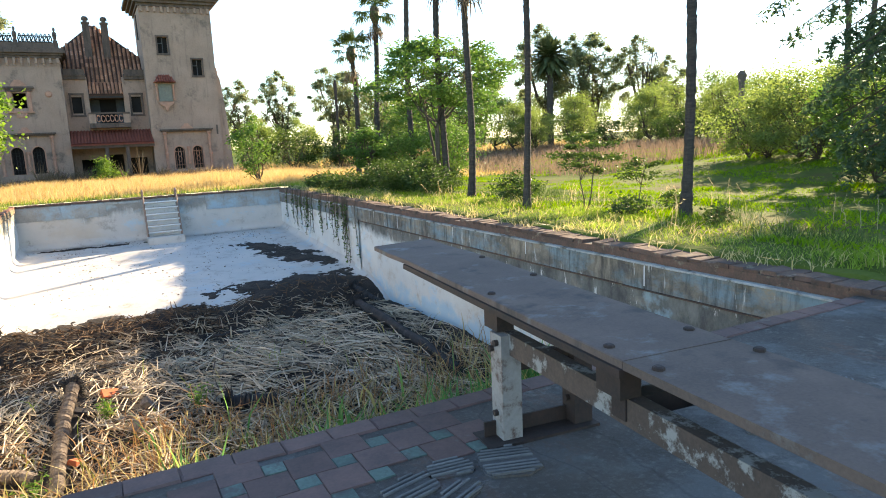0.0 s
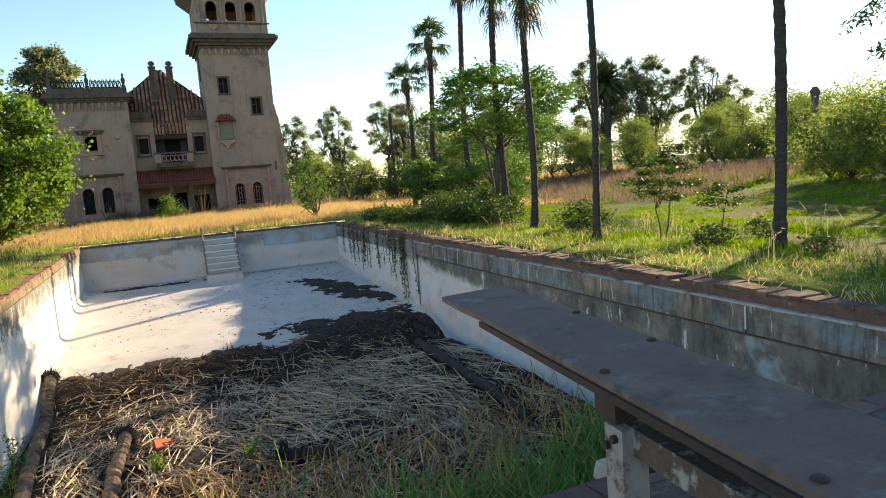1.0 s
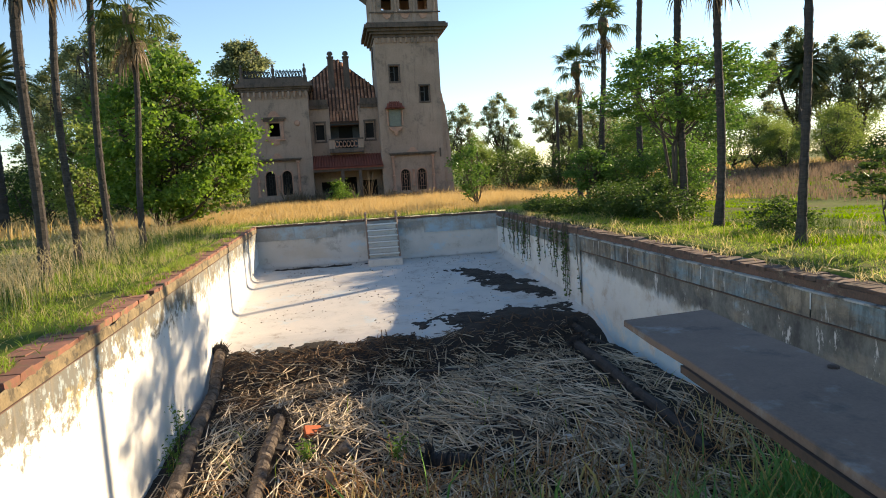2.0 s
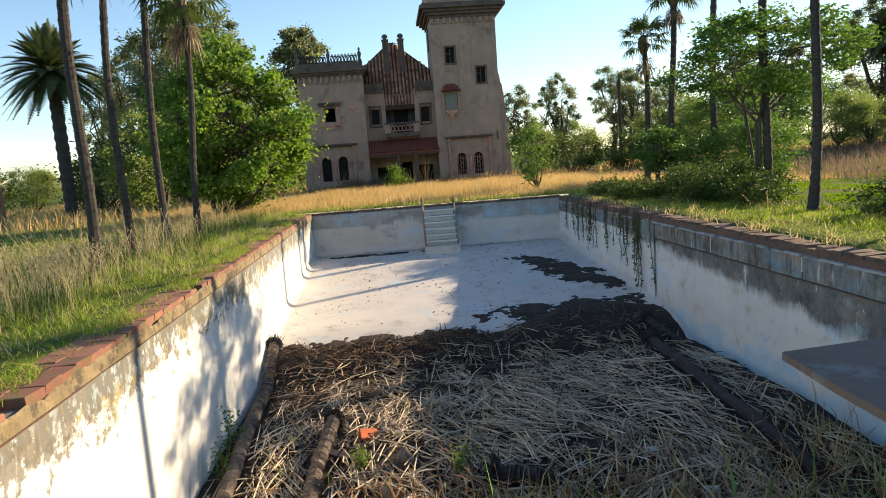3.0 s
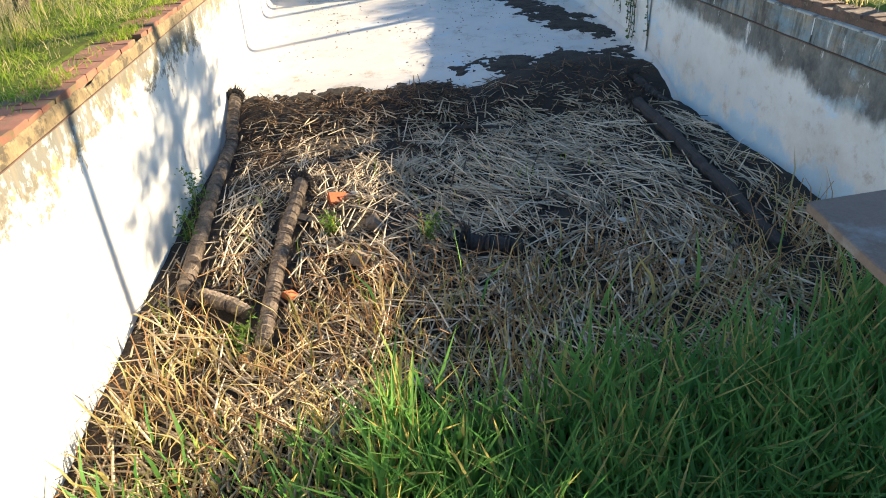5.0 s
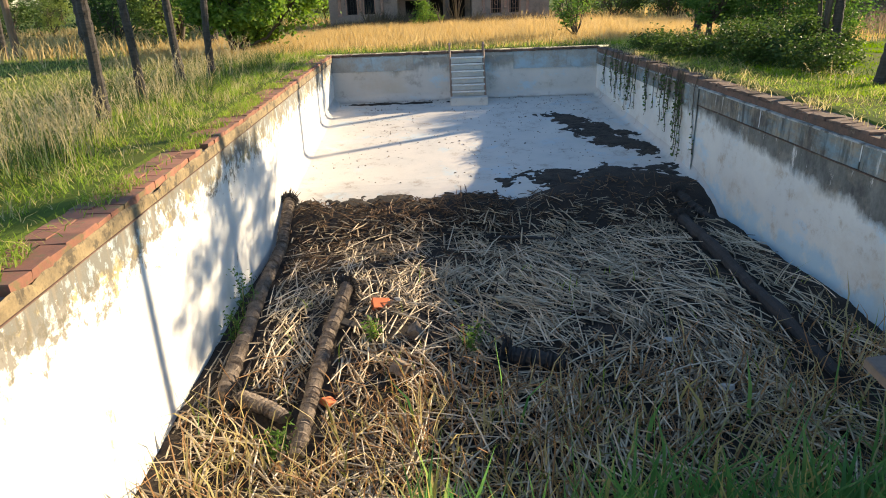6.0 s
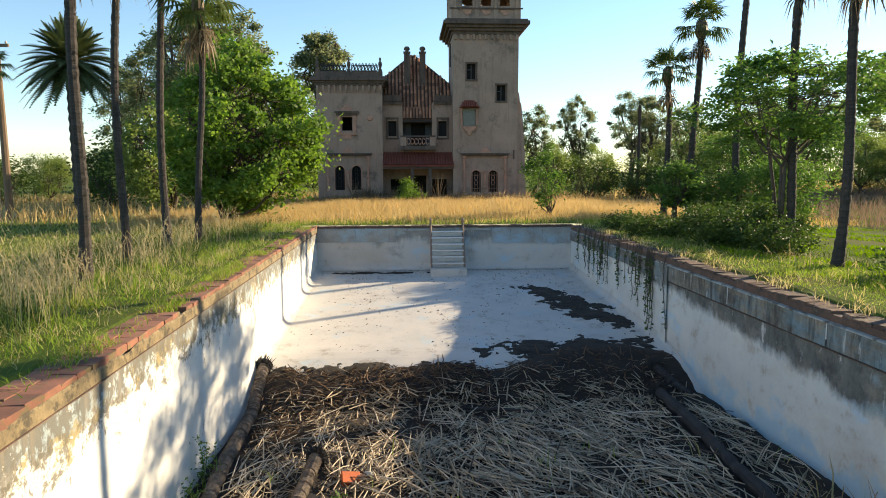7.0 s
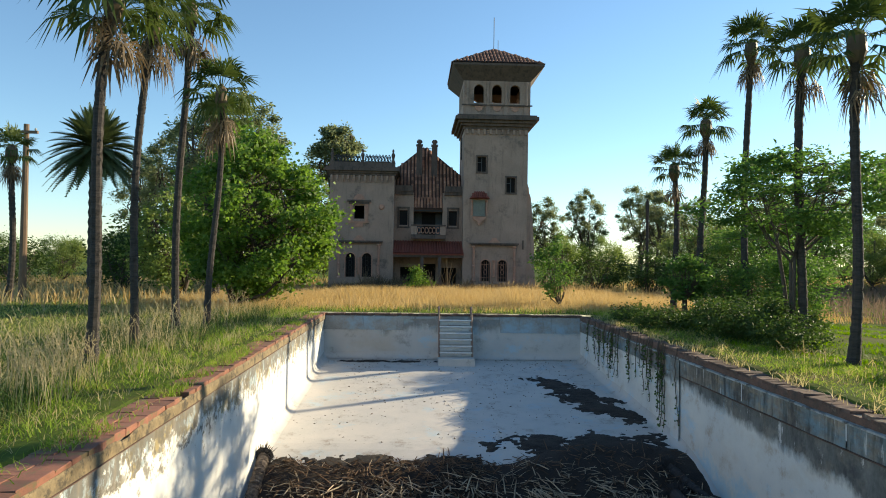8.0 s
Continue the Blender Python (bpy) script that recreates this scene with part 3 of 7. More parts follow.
    east = tagged(w.put("wall_east", M_WALL_EAST), "stained side wall of the empty pool with an old waterline", "pool wall", kind="structure")
    for name, prof, m, lab in (("ledge", [(XR + 0.01, -0.195), (XR - 0.05, -0.192), (XR - 0.054, -0.170), (XR + 0.01, -0.160)], M_LEDGE, "chipped pale ledge"),
                               ("lower_ledge", [(XR + 0.01, -0.512), (XR - 0.036, -0.51), (XR - 0.036, -0.497), (XR + 0.01, -0.492)], M_COPING_DARK, ""),
                               ("coping_face", [(XR + 0.012, -0.160), (XR - 0.012, -0.158), (XR - 0.02, -0.07), (XR + 0.02, -0.07)], M_COPING_DARK, "dark crumbling coping edge")):
        under(Geo().run(prof, YN - 0.3, 15.18 if name in ("ledge", "lower_ledge") else YF, 60, wob).put(name, m, label=lab), east)
    crumble = lambda x, y, z: (0.03 * noise.noise((y * 2.3, z * 5, 4)), 0.03 * noise.noise((y * 3.3, x * 3, 6)))
    c = Geo().run([(XR + 0.29, -0.05), (XR + 0.33, -0.004), (XR + 0.44, 0.01), (XR + 0.62, -0.05)], YN - 0.3, YF, 120, crumble)
    under(c.put("soil_edge", M_SOIL, label="grassy soil edge behind the coping"), east)
    # plaster panels under the ledge, parted by lime-white joints
    y, k = 15.18, 0
    while y > YN - 0.2:
        y2 = max(y - (2.36 + 0.1 * math.sin(k * 2.3)), YN - 0.3)
        for z0, z1, out in ((-0.488, -0.200, 0.029),):
            under(Geo().run([(XR + 0.01, z0), (XR - out, z0), (XR - out + 0.003, z1), (XR + 0.01, z1)], y2 + 0.012, y - 0.012, 10, wob).put("wall_panel", M_BAND, label="stained plaster panel with dark runs"), east)
        under(Geo().run([(XR + 0.01, -0.46 + 0.08 * math.sin(k)), (XR - 0.032, -0.46 + 0.08 * math.sin(k)), (XR - 0.032, -0.200), (XR + 0.01, -0.200)], y2 - 0.008, y2 + 0.012, 2, wob).put("joint", M_LADDER, label="lime-white joint"), east)
        y, k = y2, k + 1
    under(Geo().run([(XR + 0.01, -0.49), (XR - 0.03, -0.49), (XR - 0.025, -0.205), (XR + 0.01, -0.205)], 15.64, YF, 40, wob).put("upper_band", M_BAND, label="stained concrete band"), east)
    under(Geo().run([(XR + 0.01, -0.206), (XR - 0.034, -0.204), (XR - 0.036, -0.190), (XR + 0.01, -0.186)], 15.64, YF, 40, wob).put("ledge", M_LEDGE), east)
    under(Geo().run([(XR + 0.01, -2.6), (XR - 0.035, -2.6), (XR - 0.035, -0.2), (XR + 0.01, -0.2)], 15.2, 15.62, 2).put("pier", M_WALL_EAST), east)
    # far wall
    w = Geo().box(XL - CW, YF, -4, XR + CW, YF + 0.32, -0.075)
    far = tagged(w.put("wall_far", M_WALL_FAR), "faded blue-white end wall of the empty pool", "pool wall", kind="structure")
    for x0, x1, z0, z1 in ((XL + 0.01, 0.22, -0.50, -0.10), (3.15, XR - 0.02, -0.56, -0.10), (0.24, 1.2, -0.16, -0.10), (2.3, 3.12, -0.16, -0.10)):
        g = Geo().box(x0, YF - 0.035, z0, x1, YF + 0.01, z1)
        under(g.put("plaster_band", M_BAND_FAR), far)
    # near wall below the deck
    tagged(Geo().box(XL - CW, YN - 0.3, -4.5, XR + CW, YN - 0.002, DECK_Z - 0.075).put("wall_near", M_WALL_FAR), "end wall of the pool below the deck", "pool wall", kind="structure")
    return west, east, far


WALL_W, WALL_E, WALL_F = build_pool()


# ---- deck ----
def build_deck():
    d = Geo()
    d.box(-9, -7, -0.6, 12, YN - 0.32, DECK_Z)
    d.box(-2.6, YN - 0.318, -0.22, 5.75, YN, DECK_Z - 0.002)
    deck = tagged(d.put("deck", M_DECK), "worn grey concrete deck at the head of the pool", "deck", kind="structure")
    return deck


DECK = build_deck()


# ---- what lies in the pool ----
def litter_z(x, y):
    """Height of the bed of dead reeds in the deep end."""
    edge = 14.5 + 0.05 * x + 0.75 * math.exp(-((x - 4.2) / 1.3) ** 2) + 0.35 * noise.noise((x * 0.7, 3.1, 0)) + 0.18 * noise.noise((x * 2.6, 1.1, 0))
    t = edge - y
    top = -2.25 - 0.03 * abs(y - 10.5) - 0.02 * max(0.0, -x)
    top += 0.05 * math.exp(-((x - 2.6) / 2.0) ** 2 - ((y - 10.5) / 3.0) ** 2)
    top += 0.15 * min(1.0, max(0.0, (x - 3.0) / 2.0))
    s = min(max(t / 1.2, 0), 1)
    z = (floor_z(y) + 0.06 * min(1, max(-0.6, t * 3)) + (0 if t > 0 else t * 0.3)) * (1 - s) + top * s
    if t > 0:
        z = max(z, floor_z(y) + 0.06 * min(1, t * 3))
    return z + 0.04 * noise.noise((x * 1.7, y * 1.7, 0)) * s + 0.03 * noise.noise((x * 5, y * 5, 2)) * min(1, max(0, t))


def grid_sheet(name, x0, x1, y0, y1, step, zf, mat, smooth=True):
    nx, ny = int((x1 - x0) / step) + 1, int((y1 - y0) / step) + 1
    v = [(x0 + (x1 - x0) * i / (nx - 1), y0 + (y1 - y0) * j / (ny - 1)) for j in range(ny) for i in range(nx)]
    v = [(x, y, zf(x, y)) for x, y in v]
    f = [(j * nx + i, j * nx + i + 1, (j + 1) * nx + i + 1, (j + 1) * nx + i) for j in range(ny - 1) for i in range(nx - 1)]
    return Geo().add(v, f).put(name, mat, smooth=smooth)


tagged(grid_sheet("litter_bed", XL - 0.05, XR + 0.05, 3.2, 16.6, 0.09, litter_z, M_LITTER), "dark bed of rotting reeds and mud in the deep end", "litter", kind="stuff")


def mud_patch(x0, x1, y0, y1, seed, cx, cy, rx, ry, ang):
    c, s = math.cos(ang), math.sin(ang)

    def z(x, y):
        u, w = (x - cx) * c + (y - cy) * s, -(x - cx) * s + (y - cy) * c
        d = 1 - (u / rx) ** 2 - (w / ry) ** 2
        h = d * 0.6 + 0.75 * noise.noise((x * 1.8, y * 1.8, seed)) + 0.5 * noise.noise((x * 5.2, y * 5.2, seed)) + 0.35 * noise.noise((x * 13, y * 13, seed))
        return floor_z(y) + max(-0.03, min(0.03, 0.06 * (h - 0.1)))
    ob = grid_sheet("mud", x0, x1, y0, y1, 0.035, z, M_MUD, False)
    tagged(ob, "patch of dried black mud on the pool floor", "mud", kind="stuff")


mud_patch(3.2, 5.6, 16.2, 21.2, 4.0, 4.65, 18.3, 2.3, 0.62, 1.95)
mud_patch(1.2, 5.6, 14.4, 16.8, 9.0, 4.0, 15.4, 1.9, 0.62, 0.05)
mud_patch(-2.1, 1.3, 21.3, 22.7, 6.0, -0.2, 22.3, 1.6, 0.14, 0.0)
mud_patch(-2.1, 1.8, 14.0, 15.2, 7.0, -0.2, 14.45, 2.0, 0.32, 0.05)

# small leaves and flakes scattered over the floor
rng = np.random.default_rng(11)
k = 2600
px = rng.uniform(XL + 0.15, XR - 0.1, k)
py = YF - 0.2 - rng.uniform(0, 1, k) ** 1.4 * 7.4
thick_here = np.array([noise.noise((a * 0.8, b * 0.8, 2.0)) for a, b in zip(px, py)]) + rng.normal(0, 0.22, k) > 0.0
px, py = px[thick_here], py[thick_here]
k = len(px)
c = np.stack([px, py, np.array([floor_z(y) for y in py]) + 0.008], 1)
v, f = leaves(rng, c, rng.uniform(0.01, 0.06, (k, 1)) * rng.uniform(0.4, 1.3, (k, 1)), flat=0.03, long=2.2)
stuff("leaf_litter", v, f, M_LOG, "scattered dark leaves and flakes on the pool floor", "leaf litter")


def sticks(rng, mids, dirs, lens, rad):
    """Four-sided stalks: mids (k, 3), unit dirs (k, 3)."""
    k = len(mids)
    up = np.tile(np.array([[0.0, 0, 1]]), (k, 1))
    s = np.cross(dirs, up)
    s /= np.linalg.norm(s, axis=1, keepdims=True) + 1e-6
    n = np.cross(s, dirs)
    a, b = mids - dirs * lens / 2, mids + dirs * lens / 2
    bow = n * lens * rng.uniform(-0.03, 0.06, (k, 1))
    m = mids + bow
    rows = []
    for p, q in ((a, 1.0), (m, 1.0), (b, 0.55)):
        rows += [p + s * rad * q, p + n * rad * q, p - s * rad * q, p - n * rad * q * 0.4]
    v = np.stack(rows, 1).reshape(-1, 3)
    i = np.arange(k)[:, None] * 12
    fs = []
    for r in (0, 4):
        for q in range(4):
            fs.append(i + [r + q, r + (q + 1) % 4, r + 4 + (q + 1) % 4, r + 4 + q])
    return v, np.concatenate(fs, 0)


LOG_LINES = (((-2.03, 14.5), (-1.98, 13.3), (-1.88, 11.4), (-1.72, 8.85)), ((-0.66, 11.22), (-0.75, 9.9), (-0.77, 7.85)), ((-1.57, 8.86), (-1.2, 8.62), (-0.95, 8.43)),
             ((4.8, 13.4), (4.71, 11.4), (4.62, 9.9), (4.6, 8.6)), ((1.3, 9.36), (1.92, 9.16)))


def log_gap(x, y):
    """Distance on the plan to the nearest log, for arrays of places."""
    best = np.full(len(x), 9.0)
    for line in LOG_LINES:
        for (ax, ay), (bx, by) in zip(line, line[1:]):
            t = np.clip(((x - ax) * (bx - ax) + (y - ay) * (by - ay)) / ((bx - ax) ** 2 + (by - ay) ** 2), 0, 1)
            best = np.minimum(best, np.hypot(x - ax - t * (bx - ax), y - ay - t * (by - ay)))
    return best


def by_log(x, y):
    return log_gap(np.array([x]), np.array([y]))[0] < 0.14


def straw(name, count, seed, mat, lo, hi, rmin, rmax, y0, y1, tilt, label, drift=14, cross=0.15, keep=None, lift=0.05):
    """Dead stalks that lie in drifts: each drift has a direction of its own, most of them down the pool."""
    r = np.random.default_rng(seed)
    k = max(1, count // drift)
    cx, cy = r.uniform(XL + 0.1, XR - 0.12, k), r.uniform(y0, y1, k)
    fld = np.array([noise.noise((a * 0.4, b * 0.4, 7.0)) for a, b in zip(cx, cy)])
    caz = 1.72 + fld * 1.5 + r.normal(0, 0.30, k)
    caz = np.where(r.random(k) < cross, r.uniform(0, 3.14, k), caz)
    x = np.repeat(cx, drift) + r.normal(0, 0.30, k * drift)
    y = np.repeat(cy, drift) + r.normal(0, 0.34, k * drift)
    az = np.repeat(caz, drift) + r.normal(0, 0.36 if drift > 1 else 1.2, k * drift)
    ok = (x > XL + 0.08) & (x < XR - 0.12) & (y > y0) & (y < y1)
    if keep is not None:
        ok &= np.array([r.random() < keep(a, b) for a, b in zip(x, y)])
    x, y, az = x[ok], y[ok], az[ok]
    k = len(x)
    el = r.normal(0, tilt, k)
    ln = r.uniform(lo, hi, (k, 1)) * r.uniform(0.6, 1.1, (k, 1))
    d = np.stack([np.cos(az) * np.cos(el), np.sin(az) * np.cos(el), np.sin(el)], 1)
    half = 0.5 * ln[:, 0]
    x = np.clip(x, XL + half * np.abs(d[:, 0]) + 0.02, XR - 0.13 - half * np.abs(d[:, 0]))
    gap = np.min([log_gap(x + d[:, 0] * half * q, y + d[:, 1] * half * q) for q in (-1, -0.5, 0, 0.5, 1)], axis=0)
    ok = (gap > 0.10) | (r.random(k) < 0.04)
    x, y, d, ln, el = x[ok], y[ok], d[ok], ln[ok], el[ok]
    k = len(x)
    z = np.array([litter_z(a, b) for a, b in zip(x, y)])
    rad = r.uniform(rmin, rmax, (k, 1))
    mids = np.stack([x, y, z + rad[:, 0] + np.abs(np.sin(el)) * ln[:, 0] * 0.4 + r.uniform(0, lift, k)], 1)
    v, f = sticks(r, mids, d, ln, rad)
    return stuff(name, v, f, mat, label, "dead reeds")


def thin_spots(a, b):
    """Share of stalks left where the mat has rotted away or lies under mud."""
    q = 0.12 if noise.noise((a * 1.3, b * 1.3, 3.3)) < -0.24 else 1.0
    return q * (1.0 if b < 13.95 + 0.4 * noise.noise((a, 1.0, 1.0)) else 0.3) * (0.4 if a < -0.9 and b > 11.4 else 1.0) * (0.7 if a > 4.3 and b > 9 else 1.0)


straw("dead_reeds", 6200, 3, L_STRAW, 0.3, 0.8, 0.0075, 0.0135, 6.0, 14.3, 0.09, "tangled mat of bleached dead reed stalks in the pool", keep=thin_spots)
straw("short_reeds", 3400, 13, L_STRAW, 0.18, 0.5, 0.006, 0.011, 6.0, 14.0, 0.16, "shorter broken reed stalks in the mat", 6, 0.4, keep=thin_spots, lift=0.03)
straw("reed_leaves", 3600, 5, L_STRAW, 0.10, 0.4, 0.003, 0.006, 5.0, 14.6, 0.25, "short broken pieces of dry reed in the pool", 1, lift=0.02)
straw("bark_scraps", 5200, 8, L_BARKBIT, 0.05, 0.32, 0.004, 0.013, 12.0, 15.1, 0.3, "brown scraps of bark and reed along the edge of the litter", 1, keep=lambda a, b: (1.0 if a < 2.0 else 0.3) * (1.0 if b > 13.5 or a < -0.9 else 0.2))
straw("bleached_reeds", 1500, 9, L_STRAW_PALE, 0.4, 1.0, 0.005, 0.011, 6.8, 13.4, 0.08, "bleached reed stalks lying over the mat", 5, 0.25, keep=thin_spots, lift=0.09)
straw("brown_reeds", 2200, 6, L_STRAW_BROWN, 0.2, 0.7, 0.004, 0.009, 5.2, 9.6, 0.5, "leaning rust-brown reed stalks in the pool", 1)


def pool_blades(name, count, seed, mat, dens, hgt, wid, label, bend=0.4, y1=12.5, cat="reeds"):
    r = np.random.default_rng(seed)
    x, y = r.uniform(XL + 0.12, XR - 0.15, count), r.uniform(3.4, y1, count)
    ok = np.array([r.random() < dens(a, b) and not (b > 7.6 and by_log(a, b)) for a, b in zip(x, y)])
    x, y = x[ok], y[ok]
    z = np.array([litter_z(a, b) for a, b in zip(x, y)]) - 0.02
    h = np.array([hgt(a, b) for a, b in zip(x, y)])
    v, f = blades(r, np.stack([x, y, z], 1), h, wid, bend)
    v[:, 0] = np.clip(v[:, 0], XL + 0.015, XR - 0.06)
    v[:, 1] = np.maximum(v[:, 1], YN + 0.02)
    return stuff(name, v, f, mat, label, cat)


def green_edge(a):
    return 7.05 + 0.12 * a + 0.5 * noise.noise((a * 1.1, 0.7, 0))


pool_blades("green_reeds", 46000, 21, L_REED, lambda a, b: min(1.0, max(0.002 if b < 8.5 else 0.0, (green_edge(a) - b) * 0.7)) * (0.3 if a < -0.4 else 1.0),
            lambda a, b: 0.68 if a > 0.2 else 0.40, 0.036, "dense fresh green reeds growing at the deep end", 0.34)
pool_blades("yellow_grass", 6500, 22, L_DRY, lambda a, b: max(0.0, 1 - abs(b - green_edge(a) - 0.4) / 1.7) * (1.0 if a < 1.5 else 0.75), lambda a, b: 0.42, 0.019, "straw-yellow grass among the reeds in the pool", 0.7)
pool_blades("rust_grass", 5200, 23, L_STRAW_BROWN, lambda a, b: max(0.0, 1 - abs(b - green_edge(a) - 0.9) / 1.2) * (1 if noise.noise((a * 2, b * 2, 5)) > 0.05 else 0.15), lambda a, b: 0.5, 0.013,
            "rust-brown grass tufts in the pool", 0.35)
pool_blades("grass_tufts", 1300, 24, L_GRASS, lambda a, b: (1.0 if noise.noise((a * 1.9, b * 1.9, 8)) > 0.33 else 0.03) if b > 7.5 else 0.2, lambda a, b: 0.3, 0.014,
            "small green grass tufts growing through the dead reeds", 0.5, y1=11.8, cat="grass")


def log(name, pts, r0, r1, mat, label, rings=True, seed=1):
    rr = random.Random(seed)
    p = [Vector(q) for q in pts]
    out, rad = [], []
    n = int(sum((p[i + 1] - p[i]).length for i in range(len(p) - 1)) / 0.022) if rings else 26
    for i in range(n + 1):
        t = i / n * (len(p) - 1)
        j = min(int(t), len(p) - 2)
        q = p[j].lerp(p[j + 1], t - j)
        out.append(q + Vector((rr.uniform(-1, 1), rr.uniform(-1, 1), rr.uniform(-1, 1))) * 0.006)
        base = r0 + (r1 - r0) * i / n
        rad.append(base * ((1.17, 0.84)[i % 2] * rr.uniform(0.95, 1.05) if rings else rr.uniform(0.8, 1.15)))
    at = p[0]
    thing = root(name, (at.x, at.y, at.z), label, "log")
    under(Geo().tube(out, rad, 10).put("bark", mat, smooth=False), thing)
    d = (p[0] - p[1]).normalized()
    g = Geo().tube([p[0] + d * 0.0, p[0] + d * 0.03, p[0] + d * 0.05], [r0 * 1.4, r0 * 1.9, r0 * 1.1], 9)
    side = d.cross(Vector((0, 0, 1))).normalized()
    for i in range(90):
        a = rr.uniform(0, 6.28)
        o = side * math.cos(a) + Vector((0, 0, 1)) * math.sin(a)
        q = p[0] + o * r0 * rr.uniform(0.5, 1.6) - d * rr.uniform(0, 0.05)
        g.tube([q, q + o * r0 * rr.uniform(0.5, 1.5) + d * rr.uniform(-0.04, 0.12)], [0.012, 0.003], 4, False)
    under(g.put("butt_end", M_LOG_DARK, label="frayed dark root end"), thing)
    return thing


def lz(x, y, up=0.05):
    return (x, y, litter_z(x, y) + up)


log("palm_log", [lz(-2.03, 14.5, 0.12), lz(-1.98, 13.3, 0.12), lz(-1.88, 11.4, 0.11), lz(-1.72, 8.85, 0.11)], 0.088, 0.078, M_LOG, "long ringed palm log lying along the sunlit pool wall", seed=2)
log("palm_log", [lz(-0.66, 11.22, 0.18), lz(-0.75, 9.9, 0.15), lz(-0.77, 9.0, 0.13), lz(-0.77, 7.85, 0.13)], 0.08, 0.068, M_LOG, "ringed palm log with a frayed root lying on dead reeds", seed=3)
log("palm_log", [lz(-1.57, 8.86, 0.11), lz(-1.2, 8.62, 0.11), lz(-0.98, 8.45, 0.10)], 0.082, 0.066, M_LOG, "short broken palm log lying across the reeds", seed=4)
log("dark_log", [lz(4.8, 13.4, 0.09), lz(4.76, 12.4, 0.08), lz(4.71, 11.4, 0.09), lz(4.64, 10.6, 0.07), lz(4.62, 9.9, 0.08), lz(4.6, 8.6, 0.06)], 0.10, 0.075, M_LOG_DARK, "long wet black log lying on dead reeds", rings=False, seed=5)
log("dark_log", [lz(1.3, 9.36, 0.08), lz(1.62, 9.26, 0.09), lz(1.92, 9.16, 0.07)], 0.10, 0.09, M_LOG_DARK, "short black rotten log lying on dead reeds", seed=6)
log("dark_log", [lz(1.5, 13.28, 0.06), lz(2.1, 13.12, 0.06), lz(2.75, 13.0, 0.05)], 0.035, 0.03, M_LOG_DARK, "thin dark branch lying across dead reeds", rings=False, seed=7)
log("dark_log", [lz(5.05, 14.3, 0.05), lz(5.25, 13.9, 0.05), lz(5.35, 13.4, 0.03)], 0.085, 0.05, M_LOG_DARK, "rotten black stump by the stained pool wall", rings=False, seed=8)


def loose_brick(m, size, mat, label, name="brick", cat="brick"):
    bm = bmesh.new()
    bmesh.ops.create_cube(bm, size=1.0)
    for v in bm.verts:
        v.co = Vector((v.co.x * size[0], v.co.y * size[1], v.co.z * size[2])) + Vector((random.uniform(-1, 1), random.uniform(-1, 1), random.uniform(-1, 1))) * 0.012
    bmesh.ops.bevel(bm, geom=bm.edges[:], offset=0.008, segments=1, affect="EDGES")
    me = bpy.data.meshes.new(name)
    bm.to_mesh(me)
    bm.free()
    me.materials.append(mat)
    ob = new(name, me)
    ob.matrix_world = m
    return tagged(ob, label, cat)


loose_brick(pose(-0.18, 10.8, litter_z(-0.18, 10.8) + 0.07, 28, 14, 20), (0.24, 0.17, 0.09), M_BRICK_BRIGHT, "bright orange broken brick lying on dead reeds")
loose_brick(pose(0.05, 10.92, litter_z(0.05, 10.92) + 0.06, 10, 30, 60), (0.12, 0.1, 0.07), M_STONE, "pale lump of broken plaster on dead reeds", "plaster_lump", "rubble")
loose_brick(pose(3.18, 9.46, litter_z(3.18, 9.46) + 0.07, 20, 10, 30), (0.13, 0.09, 0.06), M_STONE, "pale stone lying on dead reeds", "stone", "stone")
loose_brick(pose(3.44, 8.56, litter_z(3.44, 8.56) + 0.07, 70, 10, 30), (0.08, 0.1, 0.14), M_STONE, "pale stone standing among dead reeds", "stone", "stone")
loose_brick(pose(-0.6, 8.72, litter_z(-0.6, 8.72) + 0.07, 15, 20, 50), (0.14, 0.11, 0.06), M_BRICK_BRIGHT, "small orange brick fragment among reeds")
loose_brick(pose(0.3, 10.0, litter_z(0.3, 10.0) + 0.07, 25, 60, 20), (0.22, 0.14, 0.13), M_LOG, "pale fibrous stump lying on dead reeds", "stump", "stump")
loose_brick(pose(0.14, 9.2, litter_z(0.14, 9.2) + 0.07, 25, 30, 80), (0.28, 0.17, 0.15), M_LOG, "fibrous brown stump lying on dead reeds", "stump", "stump")
loose_brick(pose(-0.47, 10.25, litter_z(-0.47, 10.25) + 0.05, 8, 12, -20), (0.34, 0.1, 0.05), M_LOG_DARK, "dark splintered plank piece on dead reeds", "plank_piece", "plank")
loose_brick(pose(2.1, 3.42, -0.16, 10, 20, 30), (0.15, 0.12, 0.09), M_STONE, "pale stone at the pool edge", "stone", "stone")


